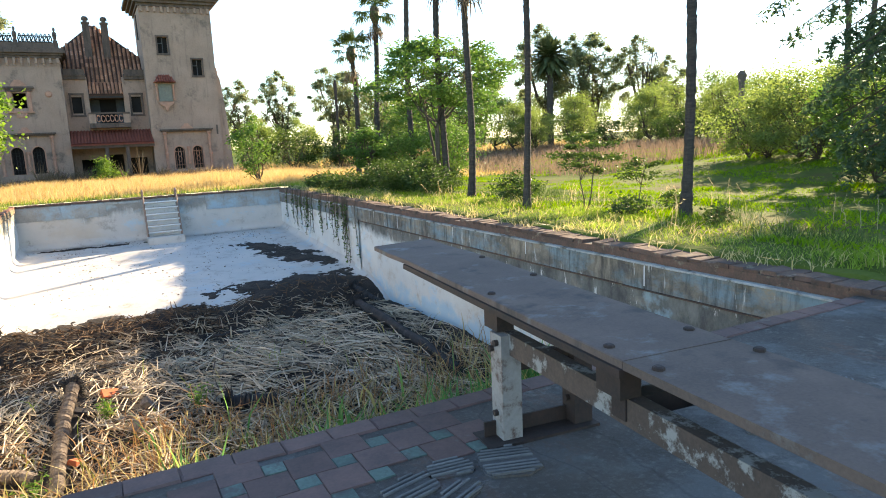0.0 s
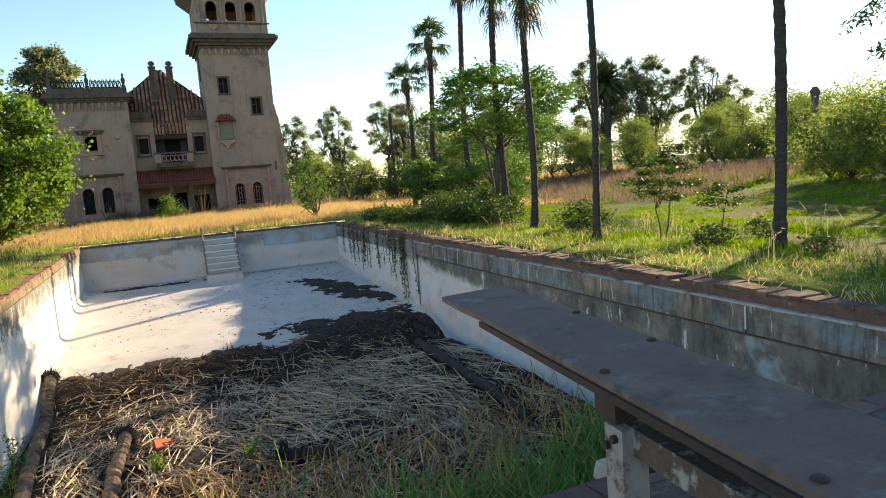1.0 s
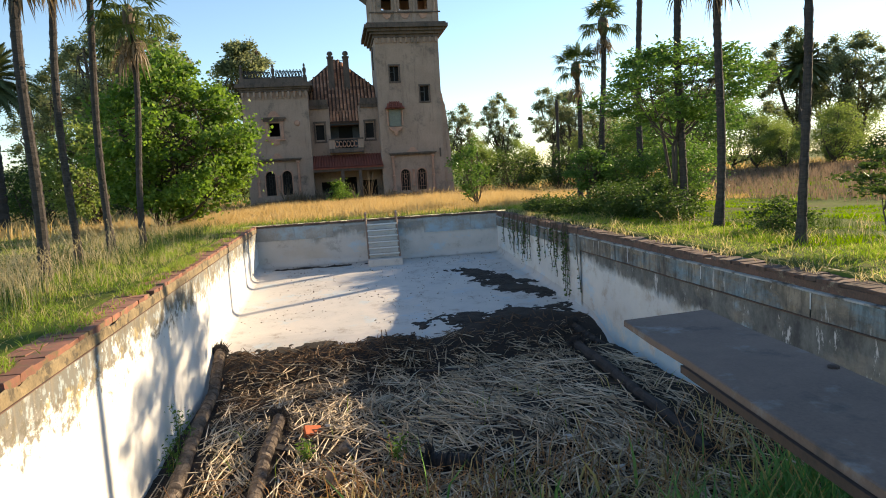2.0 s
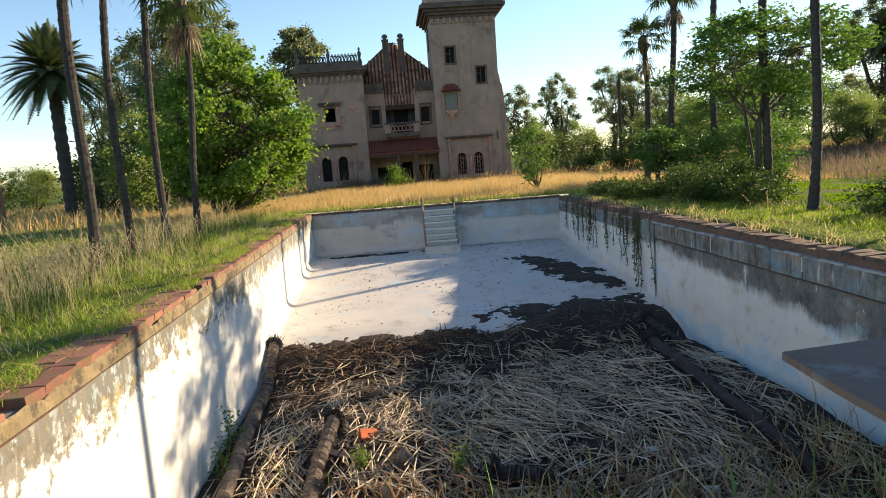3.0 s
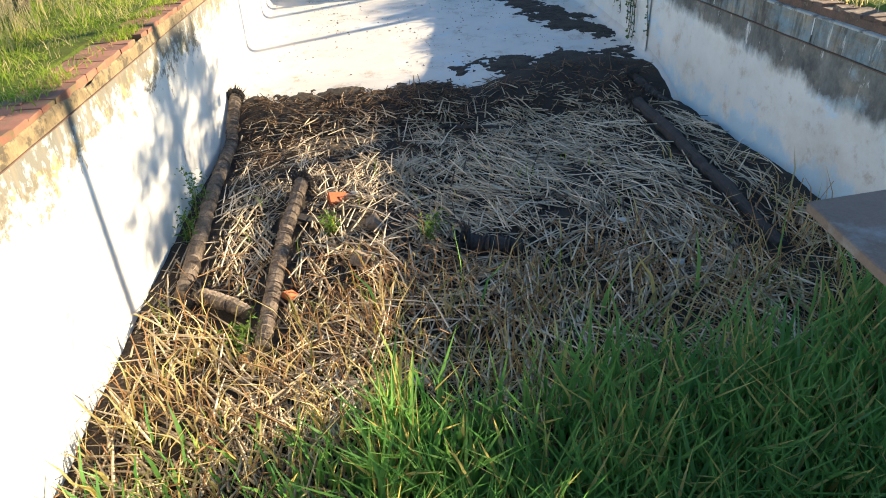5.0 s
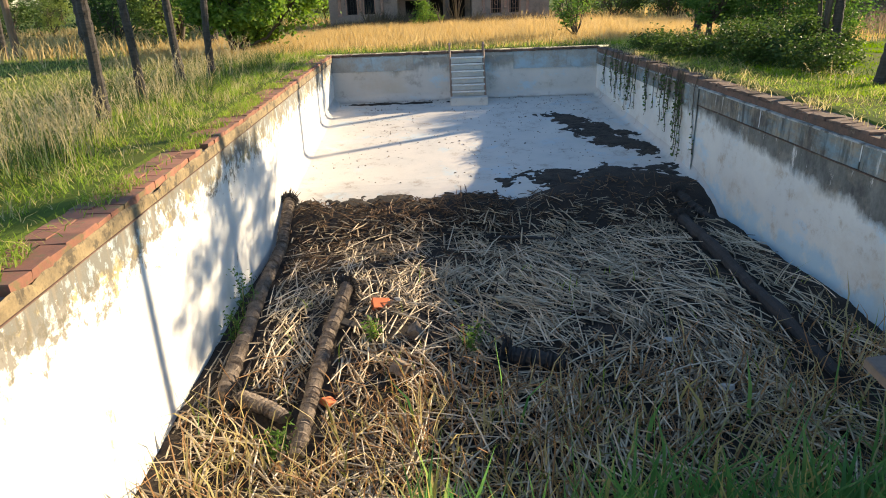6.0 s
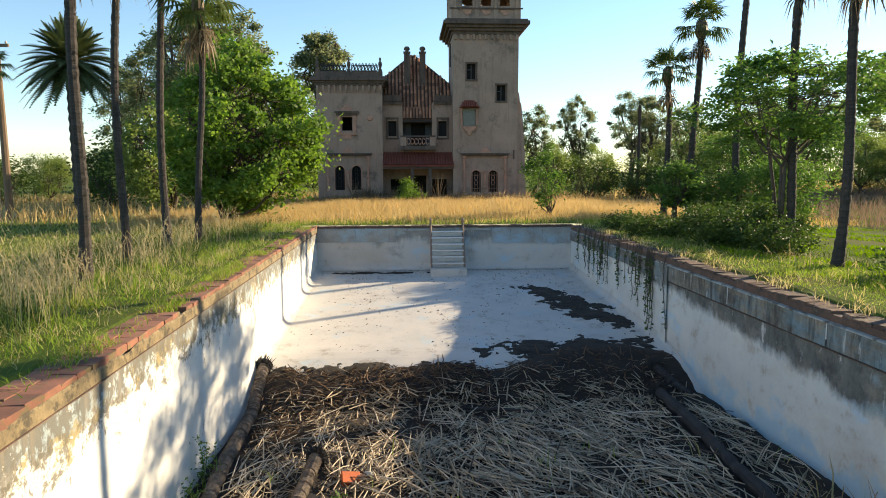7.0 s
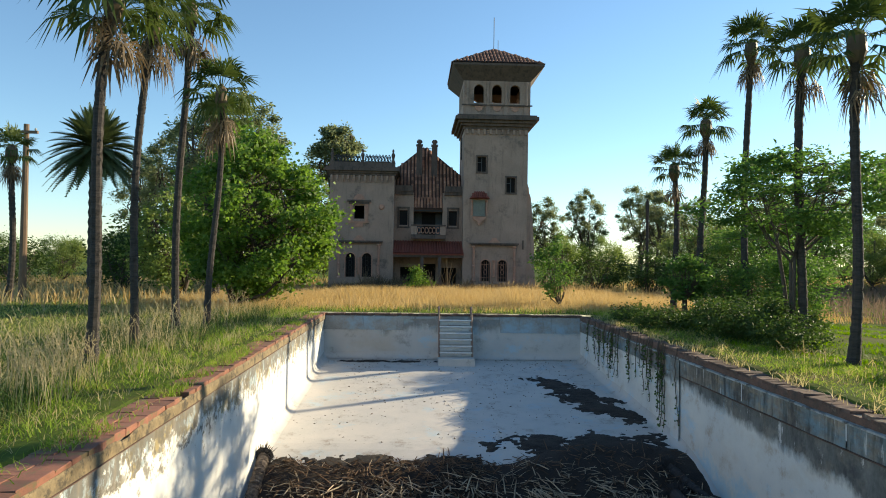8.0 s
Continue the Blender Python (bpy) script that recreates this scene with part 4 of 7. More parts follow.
def ladder():
    x0, x1 = 1.28, 2.26
    th = root("pool_ladder", (1.77, 22.0, floor_z(22.0)), "white metal pool steps with rusty rails at the end wall", "ladder")
    top, foot = Vector((0, YF - 0.16, 0.10)), Vector((0, 22.02, -1.36))
    for x in (x0, x1):
        under(Geo().tube([(x, foot.y, foot.z), (x, YF - 0.12, -0.02), (x, YF - 0.10, 0.16), (x, YF + 0.02, 0.20), (x, YF + 0.16, 0.10), (x, YF + 0.2, -0.08)], 0.03, 8).put("rail", M_RAIL, label="rust-brown tubular rail"), th)
    for i in range(6):
        t = 0.12 + i * 0.135
        p = Vector((0, YF - 0.12, -0.02)).lerp(foot, t)
        under(Geo().slab(pose((x0 + x1) / 2, p.y - 0.03, p.z - 0.02, -9), x1 - x0 - 0.03, 0.22, 0.04, 0.006).put("tread", M_LADDER), th)
        under(Geo().box(x0 + 0.04, p.y + 0.075, p.z - 0.15, x1 - 0.04, p.y + 0.085, p.z - 0.022).put("riser", M_LADDER), th)
    under(Geo().box(x0 - 0.04, 21.72, -1.46, x1 + 0.04, 22.2, -1.20, 0.01).put("base_step", M_FLOOR, label="white plaster base step"), th)


ladder()


# ---- the diving board ----
def diving_board():
    o = Vector((1.755, 2.68, 0))
    turn = math.atan2(-0.105, 1.0)
    fr = Matrix.Translation((o.x, o.y, 0)) @ Matrix.Rotation(turn, 4, "Z")
    # local frame: y along the board towards the pool, x across, 0 at the front legs
    th = root("diving_board", (o.x, o.y, DECK_Z), "old grey-brown diving board on a rusty steel stand", "diving board")

    def bit(g, name, mat, label=""):
        g.v = [tuple(fr @ Vector(p)) for p in g.v]
        return under(g.put(name, mat, label=label), th)

    x0, x1 = -0.19, 0.29
    top = 0.615
    g = Geo()
    ys = [-1.0, -0.2, 0.6, 1.2, 1.6, 1.95]
    v, f = [], []
    for y in ys:
        sag = -0.012 * (1 if y > 1.5 else 0)
        for x, z in ((x0, top - 0.03), (x0, top - 0.004), (x0 + 0.006, top), (x1 - 0.006, top), (x1, top - 0.004), (x1, top - 0.03)):
            v.append((x, y + (0.11 * (x - x0) / (x1 - x0) if y == ys[-1] else 0), z + sag))
    for j in range(len(ys) - 1):
        for i in range(6):
            f.append((j * 6 + i, j * 6 + (i + 1) % 6, (j + 1) * 6 + (i + 1) % 6, (j + 1) * 6 + i))
    f += [tuple(range(6)), tuple(range((len(ys) - 1) * 6, len(ys) * 6))]
    board = bit(g.add(v, f), "front_board", M_BOARD, "rough grey-brown anti-slip board")
    bit(Geo().box(x0 - 0.012, -1.0, top - 0.062, x0 + 0.012, 1.25, top - 0.032), "edge_angle", M_RUST, "dark rusty edge angle")
    bit(Geo().box(x1 - 0.012, -1.0, top - 0.062, x1 + 0.012, 1.25, top - 0.032), "edge_angle", M_RUST)
    bit(Geo().box(x0, -4.2, top - 0.032, x1, -1.003, top - 0.002), "rear_board", M_BOARD, "grey-brown rear board plate")
    for x, y in ((x0 + 0.05, -0.86), (x0 + 0.05, -1.12), (x1 - 0.05, -0.84), (x1 - 0.02, -1.14), (x1 - 0.04, 0.35), (x0 + 0.05, 0.08), (x1 - 0.04, 1.0), (x0 + 0.06, -2.2), (x1 - 0.02, -2.3)):
        bit(Geo().tube([(x, y, top - 0.01), (x, y, top + 0.008), (x, y, top + 0.012)], [0.022, 0.02, 0.012], 8), "bolt", M_RUST)
    for x in (x0 + 0.075, x1 + 0.0):
        # channel beam: web with two flanges
        s = 1 if x < 0 else -1
        g = Geo()
        y9 = 0.12 if x < 0 else -0.75
        a, b = x - s * 0.008, x + s * 0.055
        prof = [(a, 0.342), (b, 0.342), (b, 0.352), (x + s * 0.008, 0.352), (x + s * 0.008, 0.434), (b, 0.434), (b, 0.446), (a, 0.446)]
        g.add([(px, py, pz) for py in (-4.0, y9) for px, pz in prof], [(i, (i + 1) % 8, 8 + (i + 1) % 8, 8 + i) for i in range(8)] + [(0, 1, 2, 3), (0, 3, 4, 7), (4, 5, 6, 7), (8, 9, 10, 11), (8, 11, 12, 15), (12, 13, 14, 15)])
        bit(g, "beam", M_BEAM, "peeling rusty steel channel beam")
        for y in (0.06, -0.88, -2.3):
            bit(Geo().box(x - 0.045, y - 0.07, 0.448, x + 0.045, y + 0.07, top - 0.034), "spacer_block", M_RUST, "dark rusty spacer block")
        bit(Geo().box(x - 0.052, -0.06, DECK_Z + 0.016, x + 0.052, 0.055, 0.44), "leg", M_STEEL if x < 0 else M_RUST, "weathered pale steel leg" if x < 0 else "rust-brown steel leg")
        for y, z in ((-0.02, 0.40), (0.03, 0.36), (0.0, 0.04)):
            bit(Geo().tube([(x - 0.05, y, z), (x - 0.072, y, z)], 0.016, 7), "bolt", M_RUST)
        bit(Geo().box(x - 0.055, -3.3, DECK_Z + 0.012, x + 0.055, -3.18, 0.33), "leg", M_STEEL)
    bit(Geo().box(x0 - 0.07, -0.1, DECK_Z, x1 + 0.07, 0.10, DECK_Z + 0.014), "base_plate", M_RUST, "dark rusty base plate")
    g = Geo().box(x0 - 0.04, 0.02, DECK_Z + 0.0145, x1 + 0.04, 0.032, DECK_Z + 0.09)
    bit(g, "base_angle", M_RUST)
    bit(Geo().box(x0 + 0.06, -0.02, 0.24, x1 - 0.06, 0.02, 0.32), "cross_bar", M_RUST)
    bit(Geo().box(x0 + 0.06, -0.94, 0.36, x1 - 0.06, -0.86, 0.44), "cross_bar", M_RUST)
    bit(Geo().box(x0 - 0.08, -3.32, DECK_Z, x1 + 0.08, -3.12, DECK_Z + 0.012), "base_plate", M_RUST)


diving_board()


# ribbed broken paving pieces set in the deck
def ribbed_piece(x, y, w, d, ang, seed):
    rr = random.Random(seed)
    th = root("ribbed_paver", (x, y, DECK_Z), "broken ribbed pale concrete paver set in the deck", "paver", "ribbed pavers")
    m = pose(x, y, DECK_Z + 0.002, 0, 0, ang)
    outline = []
    for i in range(14):
        a = 2 * math.pi * i / 14
        outline.append((w / 2 * math.copysign(abs(math.cos(a)) ** 0.6, math.cos(a)) * rr.uniform(0.82, 1.0), d / 2 * math.copysign(abs(math.sin(a)) ** 0.6, math.sin(a)) * rr.uniform(0.82, 1.0)))
    g = Geo().add([tuple(m @ Vector((a, b, z))) for z in (-0.01, 0.008) for a, b in outline], [tuple(range(14, 28))] + [(i, (i + 1) % 14, 14 + (i + 1) % 14, 14 + i) for i in range(14)])
    under(g.put("slab", M_DECK), th)
    k = int(d / 0.026)
    for j in range(k):
        yy = -d / 2 + (j + 0.5) * d / k
        xs = []
        for i in range(14):
            (ax, ay), (bx, by) = outline[i], outline[(i + 1) % 14]
            if (ay - yy) * (by - yy) < 0:
                xs.append(ax + (bx - ax) * (yy - ay) / (by - ay))
        if len(xs) >= 2 and max(xs) - min(xs) > 0.05:
            a, b = min(xs) + 0.008, max(xs) - 0.008
            under(Geo().slab(m @ Matrix.Translation(((a + b) / 2, yy, 0.008)), b - a, 0.013, 0.011, 0.003).put("rib", M_RIB), th)


for q in ((1.02, 2.50, 0.30, 0.20, 14, 1), (1.24, 2.56, 0.24, 0.17, -6, 2), (1.50, 2.47, 0.30, 0.30, -18, 3), (1.18, 2.36, 0.26, 0.13, 24, 4), (3.55, 2.15, 0.34, 0.16, 40, 5), (3.25, 2.45, 0.3, 0.15, 35, 6), (2.75, 2.1, 0.3, 0.16, 30, 7)):
    ribbed_piece(*q)


# ---- the abandoned house ----
FY = 46.0


def arch_hole(cx, z0, z1, w, k=8):
    """Outline of an arched opening, from its lower left corner round to its lower right."""
    r = w / 2
    pts = [(cx - r, z0), (cx - r, z1 - r)]
    pts += [(cx - r * math.cos(math.pi * i / k), z1 - r + r * math.sin(math.pi * i / k)) for i in range(1, k)]
    return pts + [(cx + r, z1 - r), (cx + r, z0)]


def wall_with_holes(x0, x1, z0, z1, y, thick, holes, side=None):
    """A wall in the plane y, with openings (outlines of x, z, open at the foot) cut through it, by columns."""
    g = Geo()
    bm = bmesh.new()
    edges = []

    def loop(pts):
        vs = [bm.verts.new((p[0], y, p[1])) for p in pts]
        for i in range(len(vs)):
            edges.append(bm.edges.new((vs[i], vs[(i + 1) % len(vs)])))
    loop([(x0, z0), (x1, z0), (x1, z1), (x0, z1)])
    for h in holes:
        loop(h)
    bmesh.ops.triangle_fill(bm, use_beauty=True, use_dissolve=False, edges=edges, normal=(0, -1, 0))
    ex = bmesh.ops.extrude_face_region(bm, geom=bm.faces[:])
    for q in ex["geom"]:
        if isinstance(q, bmesh.types.BMVert):
            q.co.y += thick
    bm.verts.index_update()
    g.v = [tuple(v.co) for v in bm.verts]
    g.f = [tuple(v.index for v in f.verts) for f in bm.faces]
    bm.free()
    return g


def roof_tiles(g, a, b, c, d, across, up, r=0.09):
    """Rows of barrel tiles on the plane a-b (eave) to d-c (top); the top may be shorter."""
    a, b, c, d = (Vector(p) for p in (a, b, c, d))
    n = (b - a).cross(d - a).normalized()
    if n.z < 0:
        n = -n
    for i in range(across):
        for j in range(up):
            t0, t1 = j / up, (j + 1.12) / up
            s = (i + 0.5) / across
            p, q = (a.lerp(b, s)), (a.lerp(b, s))
            el, er = a.lerp(d, t0), b.lerp(c, t0)
            el1, er1 = a.lerp(d, min(t1, 1)), b.lerp(c, min(t1, 1))
            u = (b - a).normalized()
            pos = a + (b - a) * s
            # keep the tiles in straight columns, and cut at the hips
            x = (pos - a).dot(u)
            lo, hi = (el1 - a).dot(u) - 0.03, (er1 - a).dot(u) + 0.03
            if x < lo - 0.02 or x > hi + 0.02:
                continue
            slope = ((d + c) / 2 - (a + b) / 2)
            slope -= u * slope.dot(u)
            p, q = pos + slope * t0, pos + slope * min(t1, 1)
            v = []
            for w, lift in ((p, 0.035), (q, 0.008)):
                for k in range(5):
                    an = math.pi * k / 4
                    v.append(tuple(w + u * (r * math.cos(an)) + n * (r * 0.8 * math.sin(an) + lift)))
            g.add(v, [(k, k + 1, k + 6, k + 5) for k in range(4)])


def house():
    h = root("house", (1.5, FY, -0.4), "abandoned two-storey villa of grey-beige stucco with a square tower", "house")

    def bit(g, name, mat, label="", parent=None):
        ob = g.put(name, mat, label=label)
        under(ob, h)
        if parent:
            ob.parent = parent
            ob.matrix_parent_inverse = Matrix.Identity(4)
        return ob

    Z0 = -0.7
    # left wing
    X0, X1 = -5.15, -0.95
    holes = [arch_hole(-3.75, 0.42, 2.0, 0.62), arch_hole(-2.68, 0.42, 2.0, 0.62), [(-3.56, 4.25), (-3.56, 5.12), (-2.9, 5.12), (-2.9, 4.25)]]
    bit(wall_with_holes(X0, X1, Z0, 7.25, FY, 0.4, holes), "wing_front_wall", M_STUCCO, "grey-beige stucco wall with rain streaks")
    bit(Geo().box(X0, FY + 0.402, Z0, X0 + 0.4, FY + 6, 7.25), "wing_side_wall", M_STUCCO)
    bit(Geo().box(X1 - 0.4, FY + 0.402, Z0, X1, FY + 6, 7.25), "wing_side_wall", M_STUCCO)
    # unlit rooms as near-black sheets behind the openings
    bit(Geo().box(X0 + 0.402, FY + 1.6, Z0, X1 - 0.402, FY + 1.8, 7.2), "inner_wall", M_SHADE, "near-black sheet for the unlit interior")
    bit(Geo().box(X0 + 0.402, FY + 0.402, 3.1, X1 - 0.402, FY + 1.59, 3.3), "inner_floor", M_SHADE)
    # cornice with brackets and parapet
    g = Geo()
    for e, z0, z1 in ((0.10, 7.1, 7.25), (0.20, 7.252, 7.38), (0.34, 7.382, 7.55), (0.28, 7.552, 7.66)):
        g.box(X0 - e, FY - e, z0, X1 + e, FY + 6 + e, z1)
    bit(g, "cornice", M_STUCCO_DARK, "stepped cornice, stained and darkened for relief")
    for i in range(12):
        x = X0 + 0.1 + i * (X1 - X0 - 0.2) / 11
        bit(Geo().box(x - 0.06, FY - 0.17, 6.80, x + 0.06, FY - 0.002, 7.098, 0.0).box(x - 0.05, FY - 0.1, 6.66, x + 0.05, FY - 0.002, 6.798), "bracket", M_STUCCO)
    bit(Geo().box(X0 - 0.05, FY - 0.05, 7.662, X1 + 0.05, FY + 0.2, 7.98), "parapet", M_STUCCO_DARK)
    for x in (X0 + 0.1, -3.05, X1 - 0.1):
        bit(Geo().lathe(x, FY + 0.08, [(0.13, 7.982), (0.13, 8.12), (0.07, 8.16), (0.10, 8.3), (0.13, 8.45), (0.10, 8.58), (0.04, 8.64), (0.07, 8.70), (0.07, 8.80), (0.02, 8.88)], 9), "urn", M_STUCCO_DARK, "dark stone urn finial")
    rr = random.Random(8)
    for s0, s1 in ((X0 + 0.25, -3.2), (-2.9, X1 - 0.25)):
        g = Geo()
        g.tube([(s0, FY + 0.08, 8.02), (s1, FY + 0.08, 8.02)], 0.03, 6)
        g.tube([(s0, FY + 0.08, 8.38), (s1, FY + 0.08, 8.36)], 0.03, 6)
        n = 8
        for i in range(n):
            cx = s0 + (i + 0.5) * (s1 - s0) / n
            rad = (s1 - s0) / n * 0.47
            g.tube([(cx + rad * math.cos(a), FY + 0.08, 8.2 + 0.17 * math.sin(a)) for a in np.linspace(0, 6.28, 11)], 0.034, 5)
            g.tube([(cx + 0.5 * rad * math.cos(a), FY + 0.08, 8.36 + 0.10 * math.sin(a) + rr.uniform(0, 0.05)) for a in np.linspace(0.3, 3.0, 6)], 0.03, 5)
            g.tube([(cx - rad, FY + 0.08, 8.03), (cx + rad * 0.6, FY + 0.08, 8.38)], 0.03, 5)
        bit(g, "roof_railing", M_IRON, "scrolled iron roof railing")
    # surrounds and hoods of the openings
    def hood(cx, z, half, drop, FY=FY):
        g = Geo()
        g.box(cx - half, FY - 0.26, z, cx + half, FY - 0.002, z + 0.09)
        g.box(cx - half + 0.07, FY - 0.18, z - 0.08, cx + half - 0.07, FY - 0.002, z - 0.002)
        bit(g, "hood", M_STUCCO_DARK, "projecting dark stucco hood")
        bit(Geo().prism([(cx - 0.42, z + 0.092), (cx + 0.42, z + 0.092), (cx + 0.34, z + 0.2), (cx + 0.2, z + 0.3), (cx + 0.12, z + 0.43), (cx - 0.12, z + 0.43), (cx - 0.2, z + 0.3), (cx - 0.34, z + 0.2)], FY - 0.14, FY - 0.003), "crest", M_ORNAMENT, "pinkish shell crest")
        for s in (-1, 1):
            x = cx + s * (half - 0.25)
            bit(Geo().lathe(x, FY - 0.06, [(0.14, drop), (0.14, drop + 0.12), (0.09, drop + 0.18), (0.085, drop + 0.9), (0.12, drop + 1.0), (0.075, drop + 1.08), (0.08, z - 0.26), (0.13, z - 0.2), (0.13, z - 0.085)], 8), "pilaster", M_ORNAMENT, "slender turned pilaster")
        bit(Geo().lathe(cx, FY - 0.05, [(0.11, drop + 0.3), (0.085, drop + 0.4), (0.08, drop + 1.25), (0.11, drop + 1.32), (0.11, drop + 1.42)], 8), "pilaster", M_ORNAMENT)

    def arched_window(cx, z0, z1, w, dx, FY=FY):
        win = bit(Geo().prism(arch_hole(cx, z0 + 0.01, z1 - 0.01, w - 0.02), FY + 0.30, FY + 0.32), "window", M_SHADE, "dark arched window with an iron grille")
        r = w / 2
        g = Geo()
        out, inn = arch_hole(cx, z0, z1 + 0.07, w + 0.14), arch_hole(cx, z0, z1, w)
        k = len(out)
        v = [(x, FY - 0.04, z) for x, z in out] + [(x, FY - 0.04, z) for x, z in inn] + [(x, FY - 0.002, z) for x, z in out]
        g.add(v, [(i, i + 1, k + i + 1, k + i) for i in range(k - 1)] + [(i, i + 1, 2 * k + i + 1, 2 * k + i) for i in range(k - 1)])
        bit(g, "surround", M_ORNAMENT, parent=win)
        g = Geo()
        for i in range(4):
            x = cx - r + (i + 0.5) * w / 4
            g.tube([(x, FY + 0.08, z0 + 0.02), (x, FY + 0.08, z1 - 0.08 - 0.5 * abs(x - cx))], 0.012, 5)
        for z in (z0 + 0.25, z1 - r):
            g.tube([(cx - r, FY + 0.08, z), (cx + r, FY + 0.08, z)], 0.012, 5)
        for z in (z0 + 0.62, z0 + 0.95):
            g.tube([(cx + 0.11 * math.cos(a), FY + 0.07, z + 0.15 * math.sin(a)) for a in np.linspace(0, 6.28, 11)], 0.014, 5)
        bit(g, "grille", M_ORNAMENT if dx else M_IRON, "scrolled iron grille", parent=win)

    for cx in (-3.75, -2.68):
        arched_window(cx, 0.42, 2.0, 0.62, 0)
    hood(-3.2, 2.72, 1.55, 0.3)
    bit(Geo().box(-4.6, FY - 0.22, Z0, -1.8, FY - 0.003, 0.36), "sill", M_STUCCO)
    # upper ornate window of the wing
    for x in (-3.72, -2.74):
        bit(Geo().box(x - 0.09, FY - 0.08, 4.1, x + 0.09, FY - 0.003, 5.35), "pilaster", M_ORNAMENT)
    bit(Geo().box(-4.0, FY - 0.2, 5.36, -2.46, FY - 0.003, 5.48).box(-3.9, FY - 0.12, 5.2, -2.56, FY - 0.092, 5.358), "hood", M_STUCCO_DARK)
    bit(Geo().prism([(-3.65, 5.482), (-2.8, 5.482), (-2.95, 5.72), (-3.1, 5.86), (-3.35, 5.86), (-3.5, 5.72)], FY - 0.12, FY - 0.003), "crest", M_ORNAMENT)
    bit(Geo().box(-3.9, FY - 0.1, 3.98, -2.56, FY - 0.003, 4.08).box(-3.5, FY - 0.07, 3.72, -2.96, FY - 0.003, 3.978), "sill", M_ORNAMENT)
    bit(Geo().tube([(-1.75, FY - 0.08, 5.05), (-1.75, FY - 0.003, 5.05)], [0.14, 0.2], 10), "medallion", M_ORNAMENT)

    # middle part
    MY = FY + 1.1
    mid_holes = [[(-0.62, 3.95), (-0.62, 4.95), (-0.06, 4.95), (-0.06, 3.95)], [(2.72, 3.95), (2.72, 4.95), (3.3, 4.95), (3.3, 3.95)]]
    bit(wall_with_holes(-0.948, 0.35, 2.5, 6.15, MY, 0.3, mid_holes[:1]), "middle_wall", M_STUCCO)
    bit(wall_with_holes(2.3, 3.68, 2.5, 6.15, MY, 0.3, mid_holes[1:2]), "middle_wall", M_STUCCO)
    bit(Geo().box(0.352, MY, 2.5, 2.298, MY + 0.3, 3.3), "middle_wall", M_STUCCO)
    for x0, x1 in ((-0.945, 0.3), (2.42, 3.66)):
        bit(Geo().box(x0, MY - 0.14, 6.0, x1, MY - 0.002, 6.2).box(x0, MY - 0.2, 6.202, x1, MY + 0.28, 6.32), "cornice", M_STUCCO_DARK)
        bit(Geo().box(x0 + 0.05, MY - 0.05, 6.322, x1 - 0.05, MY + 0.2, 6.62), "parapet", M_STUCCO_DARK, "blackened parapet block")
    for cx in (-0.34, 3.01):
        win = bit(Geo().box(cx - 0.27, MY + 0.2, 3.96, cx + 0.27, MY + 0.22, 4.94), "window", M_SHADE, "dark square window")
        g = Geo()
        for x0, x1, z0, z1 in ((cx - 0.4, cx - 0.29, 3.85, 5.05), (cx + 0.3, cx + 0.41, 3.85, 5.05), (cx - 0.42, cx + 0.43, 5.052, 5.18), (cx - 0.42, cx + 0.43, 3.74, 3.848)):
            g.box(x0, MY - 0.06, z0, x1, MY - 0.003, z1)
        bit(g, "surround", M_STUCCO_DARK, parent=win)
    # recessed balcony
    # dark blue-grey on the back wall paints the recess in shade
    bit(Geo().box(0.1, MY + 1.3, 2.9, 2.6, MY + 1.4, 5.2), "balcony_back_wall", M_SHUTTER, "balcony back wall coloured as blue-grey recess shade")
    # door opening drawn as a black slab, its shade in the colour
    door = bit(Geo().box(0.92, MY + 1.24, 3.1, 1.86, MY + 1.29, 5.2), "balcony_door", M_SHADE, "black slab for the shade in the open doorway")
    for x in (0.52, 1.98):
        bit(Geo().box(x - 0.02, MY + 1.2, 3.1, x + 0.3, MY + 1.23, 5.15), "shutter", M_SHUTTER, parent=door)
    bit(Geo().box(0.2, MY - 0.75, 3.02, 2.5, MY + 1.2, 3.2), "balcony_slab", M_STUCCO_DARK)
    bal = bit(Geo().box(0.2, MY - 0.74, 3.202, 2.5, MY - 0.6, 3.3).box(0.2, MY - 0.76, 3.86, 2.5, MY - 0.58, 3.96), "balustrade", M_STUCCO_DARK, "balustrade with pale scrollwork")
    for i in range(6):
        x = 0.72 + i * 0.25
        bit(Geo().tube([(x + 0.10 * math.cos(a), MY - 0.67, 3.58 + 0.2 * math.sin(a)) for a in np.linspace(0.5, 5.8, 10)], 0.035, 6), "scroll", M_ORNAMENT, parent=bal)
    for x0, x1 in ((0.2, 0.58), (2.12, 2.5)):
        bit(Geo().box(x0, MY - 0.72, 3.302, x1, MY - 0.62, 3.858), "panel", M_STUCCO, parent=bal)
    # porch with red tiled lean-to roof
    g = Geo().add([(-0.94, FY - 0.55, 2.02), (3.66, FY - 0.55, 2.02), (3.66, MY - 0.01, 2.85), (-0.94, MY - 0.01, 2.85), (-0.94, FY - 0.55, 1.94), (3.66, FY - 0.55, 1.94), (3.66, MY - 0.01, 2.75), (-0.94, MY - 0.01, 2.75)],
                  [(0, 1, 2, 3), (4, 5, 6, 7), (0, 1, 5, 4)])
    porch = bit(g, "porch_roof", M_PORCHTILE, "dark red tiled porch roof")
    g = Geo()
    roof_tiles(g, (-0.94, FY - 0.57, 2.03), (3.66, FY - 0.57, 2.03), (3.66, MY - 0.02, 2.86), (-0.94, MY - 0.02, 2.86), 26, 5, 0.07)
